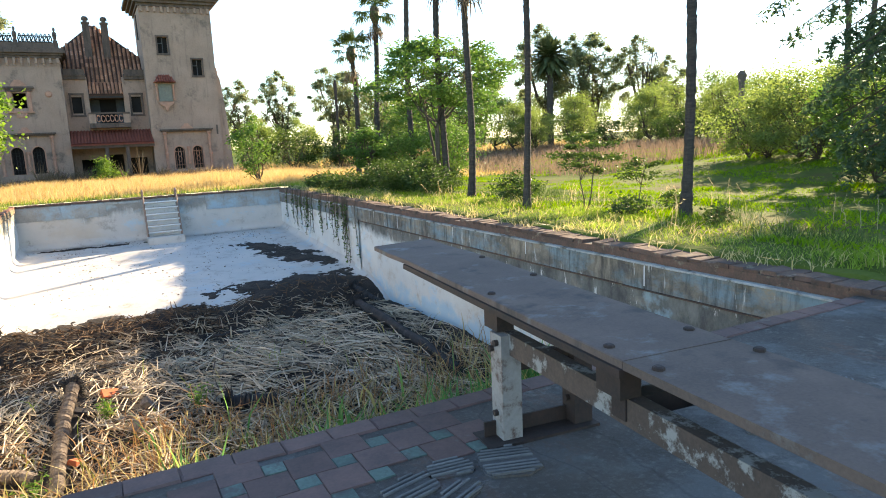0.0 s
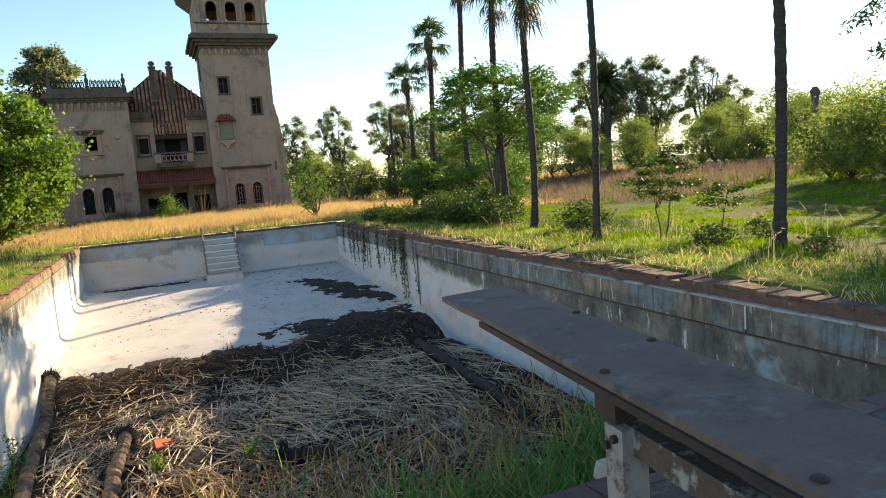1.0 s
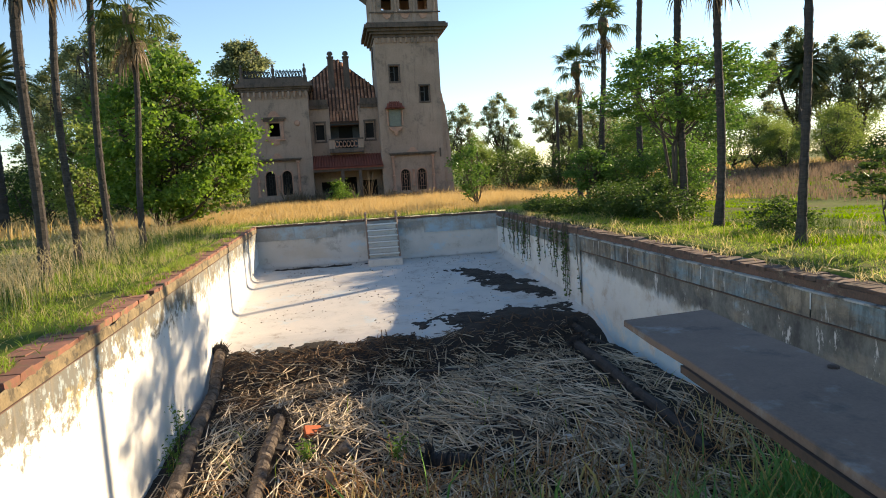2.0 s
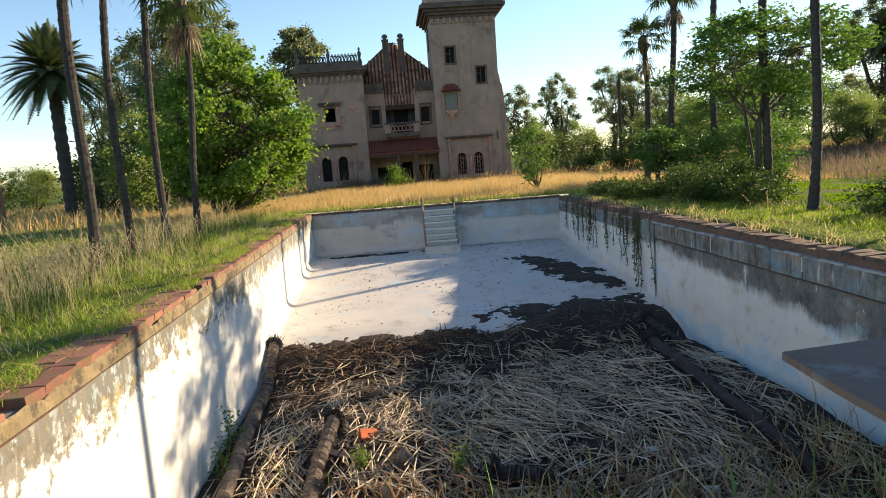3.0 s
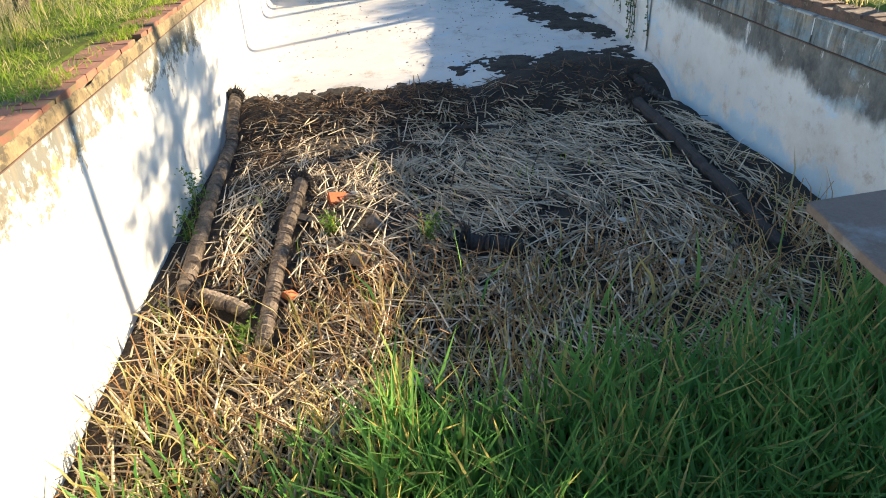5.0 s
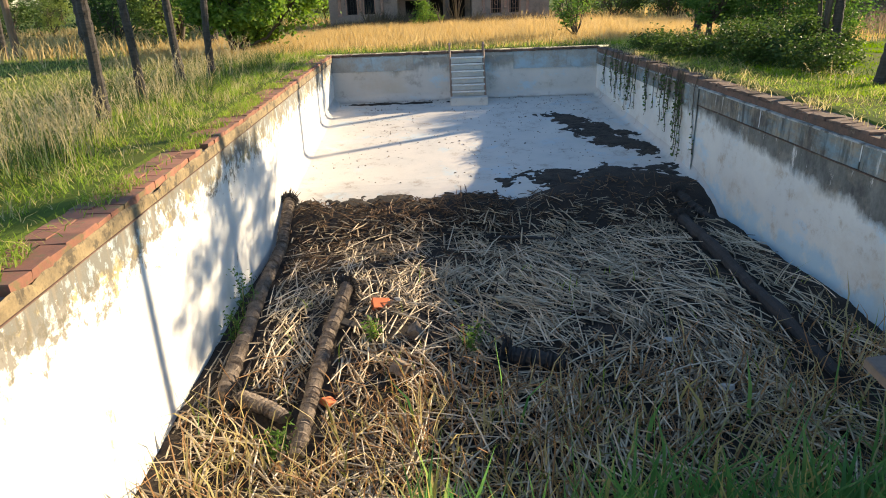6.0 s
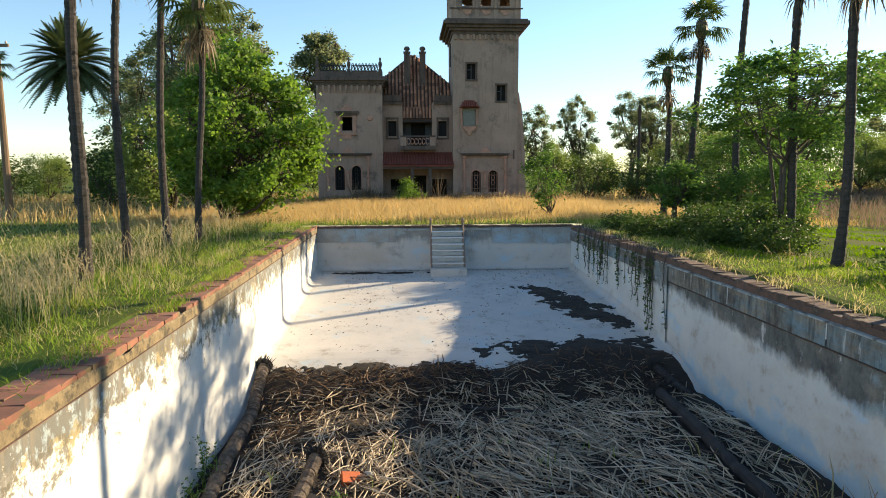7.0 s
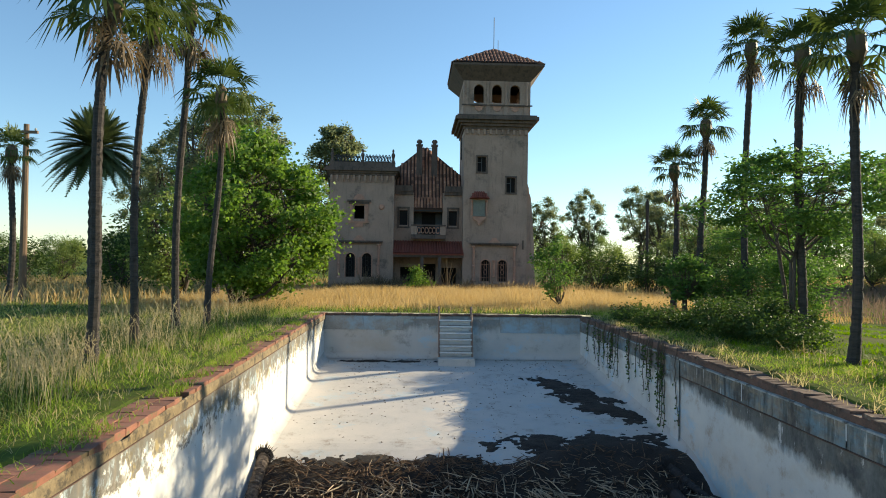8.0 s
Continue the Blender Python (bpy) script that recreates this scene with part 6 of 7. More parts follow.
# ---- trees ----
def tree(name, x, y, height, radius, nleaf, size, leaf, seed, label, crown_from=0.3, flat=0.8, clumps=60, trunks=1, spread=0.2, bark=None, long=2.0, group="", z=None, hang=0.5, shape=1.0, thick=1.0):
    """A tree of tapered trunk and limbs; leaves gather in clumps at the twigs, with gaps between them."""
    rng = random.Random(seed)
    r = np.random.default_rng(seed)
    z0 = (ground_z(x, y) if z is None else z) - 0.05
    th = root(name, (x, y, z0), label, "tree", group)
    near = z is None
    g, twigs = Geo(), Geo()
    cz = z0 + height * (crown_from + (1 - crown_from) * 0.5)
    hz = height * (1 - crown_from) * 0.5
    base_r = (0.018 * height + 0.02) * thick
    ends = []
    per = max(1, clumps // trunks)
    for t in range(trunks):
        a = rng.uniform(0, 6.28)
        off = radius * 0.25 * (trunks > 1)
        fork = Vector((x + math.cos(a) * off, y + math.sin(a) * off, z0 + height * crown_from * rng.uniform(0.8, 1.3)))
        st = Vector((x + math.cos(a) * off * 0.25, y + math.sin(a) * off * 0.25, z0 - 0.1))
        mid = st.lerp(fork, 0.5) + Vector((rng.uniform(-1, 1), rng.uniform(-1, 1), 0)) * 0.04 * height
        g.tube([st, st + Vector((0, 0, 0.12)), mid, fork], [base_r * 1.4, base_r * 1.1, base_r * 0.85, base_r * 0.7], 7)
        if near:
            under(g.put("trunk", bark or M_TRUNK, smooth=True), th)
            g = Geo()
        limbs = 6
        for li in range(limbs):
            la = rng.uniform(0, 6.28)
            lr = radius * rng.uniform(0.3, 0.65)
            lp = Vector((x + math.cos(la) * lr, y + math.sin(la) * lr, cz + hz * rng.uniform(-0.6, 0.6)))
            m2 = fork.lerp(lp, 0.5) + Vector((0, 0, -0.06 * height))
            lg = Geo() if near else g
            lg.tube([fork, m2, lp], [base_r * 0.55, base_r * 0.38, base_r * 0.22], 5, False)
            if near:
                under(lg.put("limb", bark or M_TRUNK, smooth=True), th)
            for c in range(max(1, per // limbs)):
                while True:
                    u = Vector((rng.uniform(-1, 1), rng.uniform(-1, 1), rng.uniform(-1, 1)))
                    if 0.25 < u.length < 1:
                        break
                u = u.normalized() * (u.length ** 0.45)
                taper = 1 - shape * 0.35 * max(0.0, u.z)
                taper *= 1 + 0.42 * noise.noise((u.x * 1.5 + seed, u.y * 1.5, u.z * 1.5))
                e = Vector((x + u.x * radius * taper * rng.uniform(0.8, 1.12), y + u.y * radius * taper * rng.uniform(0.8, 1.12), cz + u.z * hz * rng.uniform(0.9, 1.08)))
                e = e.lerp(lp, 0.12)
                (twigs if near else g).tube([lp, lp.lerp(e, 0.6) + Vector((0, 0, -0.02 * height)), e], [base_r * 0.18, base_r * 0.11, 0.004], 4, False)
                ends.append(e)
    if near:
        tagged(under(twigs.put("twig_mass", bark or M_TRUNK, smooth=True), th), kind="stuff")
    else:
        under(g.put("trunk", bark or M_TRUNK, smooth=True), th)
    ends = np.array([tuple(e) for e in ends])
    pick = r.integers(0, len(ends), nleaf)
    sig = radius * spread
    c = ends[pick] + r.normal(size=(nleaf, 3)) * np.array([sig, sig, sig * flat]) * r.uniform(0.35, 1.1, (len(ends), 1))[pick]
    c[:, 2] = np.maximum(c[:, 2], z0 + 0.05)
    v, f = leaves(r, c, size, hang, long)
    under(new("crown", np_mesh("crown", v, f, leaf)), th)
    return th


def far_tree_set():
    """Copies of a few far trees, set along the edges of the park."""
    euc = [tree("eucalyptus", 0, 0, 14, 3.6, 12000, 0.24, L_FAR, 300 + i, "tall airy eucalyptus at the edge of the park", 0.3, 0.8, 66, 2, 0.125, group="far eucalyptus trees", z=0) for i in range(3)]
    bro = [tree("woodland_tree", 0, 0, 8, 3.6, 8000, 0.22, L_FARLIT, 320 + i, "broad green woodland tree at the edge of the park", 0.12, 0.8, 48, 2, 0.2, group="far woodland trees", z=0) for i in range(3)]
    shr = [tree("dark_shrub", 0, 0, 3.4, 2.4, 3200, 0.20, L_SHRUB, 340 + i, "dense dark shrub at the edge of the park", 0.05, 0.8, 40, 3, 0.22, group="far shrubs", z=0) for i in range(2)]
    rng = random.Random(5)

    def spot(src, x, y, s):
        o = src[rng.randrange(len(src))]
        k = copy_thing(o, pose(x, y, ground_z(x, y) - 0.05, 0, 0, rng.uniform(0, 360)))
        k.scale = (s * rng.uniform(0.9, 1.1), s * rng.uniform(0.9, 1.1), s)

    # behind the house and the left field
    for x, y, s in ((-14.5, 62, 1.25), (-19, 66, 1.3), (-24, 70, 1.1), (-30, 78, 1.05), (-16.5, 58, 1.1)):
        spot(euc, x, y, s)
    for x, y, s in ((-24, 50, 0.42), (-20, 49, 0.38), (-27, 54, 0.45), (-33, 58, 0.48), (-40, 62, 0.5), (-25, 60, 0.55), (-48, 66, 0.55), (-13, 52, 0.85)):
        spot(bro, x, y, s)
    for x, y, s in ((-15.8, 41, 1.15), (-24, 44, 0.9), (-31, 47, 0.9), (-12.5, 46, 1.0)):
        spot(shr, x, y, s)
    # gap right of the tower
    for x, y, s in ((13, 66, 0.62), (18, 70, 0.72), (22.5, 62, 0.66), (27, 64, 0.6), (11, 74, 0.6), (25, 74, 0.78)):
        spot(euc, x, y, s)
    for x, y, s in ((12.5, 55, 0.5), (16, 54, 0.48), (20, 52, 0.5), (24, 50, 0.55), (14, 60, 0.55)):
        spot(bro, x, y, s)
    for x, y, s in ((13.5, 49, 0.9), (17, 48, 0.85), (20.5, 47, 0.9), (24, 45, 0.85)):
        spot(shr, x, y, s)
    # the east side
    for x, y, s in ((37, 50, 0.8), (40, 49, 0.74), (43, 50, 0.82), (46, 47, 0.72), (49, 46, 0.6), (33, 54, 0.66), (30, 56, 0.62)):
        spot(euc, x, y, s)
    for x, y, s in ((26, 38, 0.45), (30, 36.5, 0.5), (33.5, 33, 0.5), (36, 29, 0.52), (35, 25, 0.48), (34.5, 21, 0.5), (33, 17, 0.48), (38, 36, 0.62), (43, 32, 0.65), (44, 26, 0.65), (24, 42, 0.45), (28, 43, 0.55), (41, 20, 0.6), (36, 13, 0.55), (29, 40, 0.42), (32, 39, 0.4), (34.5, 42, 0.5), (26.5, 37, 0.36), (37, 38, 0.45), (48, 40, 0.8), (42, 11, 0.6)):
        spot(bro, x, y, s)
    for x, y, s in ((28, 31, 0.6), (31, 28.5, 0.62), (30.5, 24, 0.6), (30, 20.5, 0.62), (29.5, 17.0, 0.6), (27.5, 14.0, 0.6)):
        spot(shr, x, y, s)
    # feathery thicket behind the lawn
    for i, (x, y, h, w) in enumerate(((22.3, 16.6, 2.7, 1.9), (22, 14.6, 3.1, 2.2), (23.3, 13.2, 2.9, 2.2), (24.6, 11.2, 3.2, 2.2), (25.5, 17, 3.5, 2.5), (27, 9, 3.5, 2.5))):
        tree("thicket_tree", x, y, h, w, 6500, 0.12, L_FARLIT, 360 + i, "feathery green thicket tree behind the lawn", 0.03, 0.7, 60, 4, 0.17, group="thicket behind the lawn", long=2.2, shape=0.7, thick=0.6)
    tree("thicket_tree", 17.6, 9.5, 3.3, 1.8, 6000, 0.12, L_ACACIA, 368, "low green thicket tree beside the conifer", 0.05, 0.7, 70, 3, 0.17, group="thicket behind the lawn", long=2.2, shape=0.7, thick=0.6)
    tree("tall_tree", -8.3, 74, 17, 3.0, 10000, 0.34, L_FAR, 382, "tall dome-crowned tree rising behind the house", 0.62, 0.8, 60, 2, 0.15, group="tall trees behind the house")
    # two trees added for their shade on the deck; crowns stay out of view
    tree("tall_tree", 28.2, 16.6, 17, 4.0, 16000, 0.30, L_FAR, 380, "tall dense tree added beyond the thicket to shade the deck", 0.56, 0.8, 70, 2, 0.16, group="tall trees beyond the thicket", thick=0.4)
    tree("tall_tree", 31.5, 15.2, 17, 4.2, 16000, 0.30, L_FAR, 381, "tall dense tree added beyond the thicket to shade the deck", 0.5, 0.8, 70, 2, 0.16, group="tall trees beyond the thicket", thick=0.4)
    # the far horizon
    for i in range(26):
        a = radians(-58 + i * 5.2 + rng.uniform(-1, 1))
        d = rng.uniform(84, 100)
        spot(bro, d * math.sin(a), d * math.cos(a), rng.uniform(0.7, 1.0) * (0.55 if a < -0.2 else 1))
    for i in range(12):
        spot(shr, 44 + rng.uniform(-3, 6), 4 + i * 3.4, rng.uniform(0.9, 1.2))
    for x, y, s in ((-8.6, 57, 0.75), (-6.8, 60, 0.7), (-11, 58, 0.8)):
        spot(bro, x, y, s)
    # behind the camera, closing the park
    for a in range(9):
        spot(bro, -45 + a * 11, -38 - 6 * (a % 2), 1.1)
    for i, o in enumerate(euc + bro + shr):
        o.location = (-17.5 + i * 2.3, 84 + (i % 3) * 4, -0.35) if i < 3 else (26 + i * 4.5, 92 + (i % 3) * 4, -0.35)


far_tree_set()

tree("leafy_tree", -5.5, 28.2, 7.1, 3.5, 30000, 0.17, L_BRIGHT, 41, "bright green broadleaf tree beside the west palms", 0.02, 0.6, 260, 5, 0.095, long=1.5, shape=1.1)
tree("leafy_tree", -11.5, 36.0, 5.6, 2.4, 9000, 0.17, L_FARLIT, 52, "green broadleaf tree behind the west palms", 0.05, 0.8, 90, 3, 0.15, long=1.6)
tree("acacia", 9.2, 17.5, 4.5, 2.35, 12000, 0.12, L_ACACIA, 42, "spreading feathery green tree beside the pool", 0.5, 0.35, 110, 3, 0.12, long=2.6, shape=0.4, thick=0.5)
tree("acacia", 14.6, 27.0, 4.5, 2.9, 13000, 0.13, L_ACACIA, 43, "spreading feathery green tree beside the pool", 0.34, 0.45, 70, 2, 0.17, long=2.6, shape=0.5)
tree("acacia", 9.1, 23.2, 2.15, 0.8, 4200, 0.12, L_ACACIA, 45, "small young tree with several stems", 0.25, 0.7, 40, 3, 0.22, long=2.2)
for x, y, hgt, rad, n, sd in ((11.2, 24.2, 1.9, 1.5, 6000, 81), (12.0, 22.4, 2.4, 1.6, 7000, 82)):
    tree("young_acacia", x, y, hgt, rad, n, 0.11, L_ACACIA, sd, "low feathery green tree among the east palms", 0.12, 0.6, 50, 3, 0.2, long=2.6, shape=0.6, thick=0.6)
tree("young_tree", 5.7, 26.8, 3.0, 0.8, 3000, 0.10, L_ACACIA, 46, "slender young tree in the dry grass", 0.06, 0.9, 44, 2, 0.2, shape=1.8, thick=0.6)
tree("young_tree", 0.55, 42.0, 1.5, 1.0, 2600, 0.12, L_BRIGHT, 47, "low bright green bush before the porch", 0.05, 0.7, 30, 3, 0.25)
tree("sapling", 8.0, 9.6, 1.55, 0.7, 2000, 0.075, L_SHRUB, 48, "thin sapling with sparse dark leaves", 0.45, 0.3, 24, 2, 0.2, long=2.4, thick=0.3)
tree("sapling", 8.9, 9.1, 1.1, 0.5, 800, 0.07, L_SHRUB, 49, "thin sapling with sparse dark leaves", 0.45, 0.3, 20, 1, 0.2, long=2.4, thick=0.3)
for i, (x, y, hgt, rad, n) in enumerate(((7.6, 17.4, 0.85, 0.95, 5600), (8.1, 15.8, 0.7, 0.8, 3400), (6.9, 19.2, 0.48, 0.8, 4000), (8.5, 18.8, 0.95, 1.0, 6000), (8.95, 17.4, 0.95, 0.8, 5200), (6.8, 21.0, 0.4, 0.8, 3000), (8.4, 12.4, 0.6, 0.6, 1500), (9.3, 8.6, 0.4, 0.38, 420), (7.9, 8.3, 0.42, 0.36, 380), (8.3, 6.9, 0.3, 0.3, 260))):
    tree("bush", x, y, hgt, rad, n, 0.075, L_SHRUB, 60 + i, "dense dark green bush beside the pool coping", 0.05, 0.8, 36, 3, 0.24, group="bushes beside the pool", thick=0.4)


def conifer(x, y, height, radius, seed):
    rng = random.Random(seed)
    r = np.random.default_rng(seed)
    z0 = ground_z(x, y) - 0.1
    th = root("conifer", (x, y, z0), "dark drooping conifer with long horizontal boughs", "tree")
    g = Geo().tube([(x, y, z0), (x, y, z0 + height * 0.5), (x, y, z0 + height)], [0.2, 0.13, 0.03], 8)
    cs = []
    for i in range(150):
        t = rng.uniform(0.04, 0.98)
        a = rng.uniform(0, 6.28)
        zr = height * t
        ln = radius * rng.uniform(0.7, 1.1) * (0.78 + 0.27 * min(1.0, max(0.0, (zr - 4.6) / 2.0))) * min(1.0, 2.2 * (1 - t) + 0.1)
        p0 = Vector((x, y, z0 + height * t))
        d = Vector((math.cos(a), math.sin(a), 0))
        p1 = p0 + d * ln * 0.5 + Vector((0, 0, 0.08 * ln))
        p2 = p0 + d * ln + Vector((0, 0, -0.22 * ln))
        g.tube([p0, p1, p2], [0.05, 0.03, 0.008], 5, False)
        for j in range(520):
            s = rng.uniform(0.03, 1.02)
            q = p0.lerp(p1, s * 2) if s < 0.5 else p1.lerp(p2, s * 2 - 1)
            side = d.cross(Vector((0, 0, 1))) * rng.gauss(0, 0.12 + 0.22 * (1 - abs(s - 0.6)))
            q = q + side + Vector((0, 0, -abs(rng.gauss(0, 0.16)) - abs(side.length) * 0.3))
            cs.append(tuple(q))
    under(g.put("trunk", M_TRUNK), th)
    v, f = leaves(r, np.array(cs), 0.19, 0.9, 3.2)
    under(new("crown", np_mesh("crown", v, f, L_CONIFER)), th)


conifer(16.8, 7.1, 18.0, 4.6, 5)


def utility_pole(x, y, height):
    z0 = ground_z(x, y)
    th = root("utility_pole", (x, y, z0), "weathered wooden utility pole with a crossarm", "pole")
    under(Geo().tube([(x, y, z0 - 0.1), (x, y, z0 + height * 0.5), (x, y, z0 + height)], [0.16, 0.14, 0.11], 9).put("post", M_WOODPOLE), th)
    under(Geo().box(x - 0.55, y - 0.06, z0 + height - 0.42, x + 0.55, y - 0.16, z0 + height - 0.3).put("crossarm", M_WOODPOLE), th)
    for dx in (-0.45, 0.45):
        under(Geo().lathe(x + dx, y - 0.11, [(0.02, z0 + height - 0.298), (0.05, z0 + height - 0.25), (0.03, z0 + height - 0.18)], 7).put("insulator", M_STONE), th)


def dry_shrub(x, y, h, n, seed):
    rng = random.Random(seed)
    z0 = ground_z(x, y) - 0.05
    th = root("dry_shrub", (x, y, z0), "bare dry shrub with pale brittle stalks before the house", "shrub", "dry shrubs")
    for i in range(n):
        a, l = rng.uniform(0, 6.28), rng.uniform(0.1, 0.45) * h
        p = Vector((x, y, z0))
        q = p + Vector((math.cos(a) * l, math.sin(a) * l, h * rng.uniform(0.6, 1.05)))
        under(Geo().tube([p, p.lerp(q, 0.5) + Vector((0, 0, 0.08 * h)), q], [0.022, 0.015, 0.005], 5).put("stalk", L_PALM_DEAD), th)


dry_shrub(2.4, 41.5, 2.0, 16, 1)
dry_shrub(1.6, 41.0, 1.5, 10, 2)
dry_shrub(-2.6, 43.0, 1.5, 12, 3)
dry_shrub(3.6, 42.0, 1.1, 10, 4)
utility_pole(-16.45, 32.0, 7.6)
# bare dead trunk standing far to the east
th = root("dead_palm", (30.9, 24.0, 0.3), "bare dead palm trunk with a ragged stub top", "palm")
under(Geo().tube([(30.9, 24, 0.3), (30.9, 24, 2.2), (30.9, 24, 3.5), (30.9, 24, 4.05), (30.9, 24, 4.25)], [0.2, 0.15, 0.15, 0.24, 0.12], 8).put("trunk", M_BARK_PALE), th)
th = root("dead_palm", (17.4, 50.0, -0.4), "bare dead palm trunk behind the pool garden", "palm")
under(Geo().tube([(17.4, 50, -0.4), (17.4, 50, 5), (17.4, 50, 5.9), (17.4, 50, 6.3)], [0.13, 0.11, 0.15, 0.07], 8).put("trunk", M_BARK), th)


# ---- grass ----
def field(name, count, seed, mat, x0, x1, y0, y1, hgt, wid, label, keep=None, bend=0.35, cat="grass", lean=None):
    r = np.random.default_rng(seed)
    x, y = r.uniform(x0, x1, count), r.uniform(y0, y1, count)
    inpool = (x > XL - CW + (0.45 if name == "coping_grass" else 0)) & (x < XR + CW - (0.32 if name.startswith("east_coping") else 0)) & (y > YN - 0.4) & (y < YF + 0.32)
    ondeck = (y < YN - 0.2) & (x > -9) & (x < 12)
    ok = ~(inpool | ondeck)
    x, y = x[ok], y[ok]
    if keep is not None:
        q = r.random(len(x))
        ok = np.array([b < keep(u, w) for u, w, b in zip(x, y, q)])
        x, y = x[ok], y[ok]
    z = np.array([ground_z(u, w) for u, w in zip(x, y)]) - 0.03
    h = np.array([hgt(u, w) for u, w in zip(x, y)]) if callable(hgt) else np.full(len(x), hgt)
    v, f = blades(r, np.stack([x, y, z], 1), h, wid, bend, lean)
    return stuff(name, v, f, mat, label, cat)


nz = lambda a, b, s, k: noise.noise((a * s, b * s, k))
# golden meadow before the house
field("golden_meadow", 95000, 31, L_GOLD, -10, 16, YF + 0.7, 46, lambda a, b: (0.22 + 0.20 * min(1, (b - YF) / 7)) * (1 + 0.5 * nz(a, b, 0.7, 6)), 0.013, "golden dry grass meadow between pool and house",
      keep=lambda a, b: 0.25 + 0.75 * min(1, max(0, (b - YF - 0.3) / 3)))
field("golden_meadow", 24000, 32, L_GOLD, -45, 45, 27, 60, 0.7, 0.05, "golden dry grass round the house", keep=lambda a, b: 0.0 if (-5.4 < a < 8.6 and b > 45.5) or (a > 17 and b < 44) or (-10 < a < 16 and b < 44) else 0.8)
field("house_weeds", 9000, 47, L_PALM_DEAD, -6, 9.5, 42.6, 45.4, lambda a, b: 0.5 + 0.9 * max(0.0, nz(a, b, 0.7, 21)), 0.03, "tall brown dry weeds along the foot of the house", keep=lambda a, b: 1 if nz(a, b, 0.8, 22) > -0.1 else 0.15, bend=0.3, cat="weeds")
field("far_end_grass", 2600, 33, L_GRASS, -3.5, 7.5, YF + 0.32, YF + 2.6, 0.16, 0.012, "short green grass behind the end coping", bend=0.6)
# west side: green verge and taller dry grass round the palms
field("west_verge", 27000, 34, L_GRASS, -4.6, XL - 0.32, 1.2, YF + 1.5, lambda a, b: 0.055 + 0.30 * max(0.0, nz(a, b, 1.5, 2)) + 0.26 * max(0.0, nz(a, b, 3.6, 2)), 0.011, "short green grass verge along the coping",
      keep=lambda a, b: (1 if a < -2.8 + 0.25 * nz(a, b, 0.8, 5) else 0.12) * (0.35 if nz(a, b, 3.4, 4) < -0.05 else 1), bend=0.8)
field("west_verge_dry", 6000, 48, L_DRY, -4.4, XL - 0.4, 2, YF, lambda a, b: 0.12 + 0.3 * max(0.0, nz(a, b, 2.1, 14)), 0.008, "dry tufts in the green verge", keep=lambda a, b: 1 if nz(a, b, 2.1, 14) > 0.08 else 0.08, bend=0.8)
field("west_dry_grass", 12000, 35, L_DRY, -8.5, -3.4, 5, 26, lambda a, b: 0.34 + 0.5 * nz(a, b, 1.3, 9), 0.007, "tall pale dry grass round the palm trunks",
      keep=lambda a, b: min(1, max(0.05, (-3.5 - a) * 0.9)) * (1 if nz(a, b, 1.1, 1) > 0.04 else 0.1), bend=0.8)
field("west_weeds", 17000, 36, L_SHRUB, -7.5, -3.3, 6, 26, 0.36, 0.011, "dark green weeds among the dry grass", keep=lambda a, b: 1 if nz(a, b, 0.9, 15) > 0.12 else 0.08, bend=0.5, cat="weeds")
field("west_field", 26000, 37, L_DRY, -60, -6.5, 8, 60, 0.36, 0.03, "pale dry grass field", keep=lambda a, b: 0.85 if b > 29 else (0.5 if a > -8 else 0.12), bend=0.5)
field("west_lawn", 42000, 38, L_MEADOW, -34, -6, 6, 38, 0.11, 0.03, "green grass of the west field", keep=lambda a, b: 1 if b < 30 else 0.4, bend=0.6)
field("coping_grass", 8000, 45, L_GRASS, XL - 0.42, XL - 0.06, YN, YF, 0.12, 0.010, "grass and moss creeping over the west coping bricks", keep=lambda a, b: 1 if nz(a, b, 1.4, 31) > 0.05 else 0.08, bend=0.9)


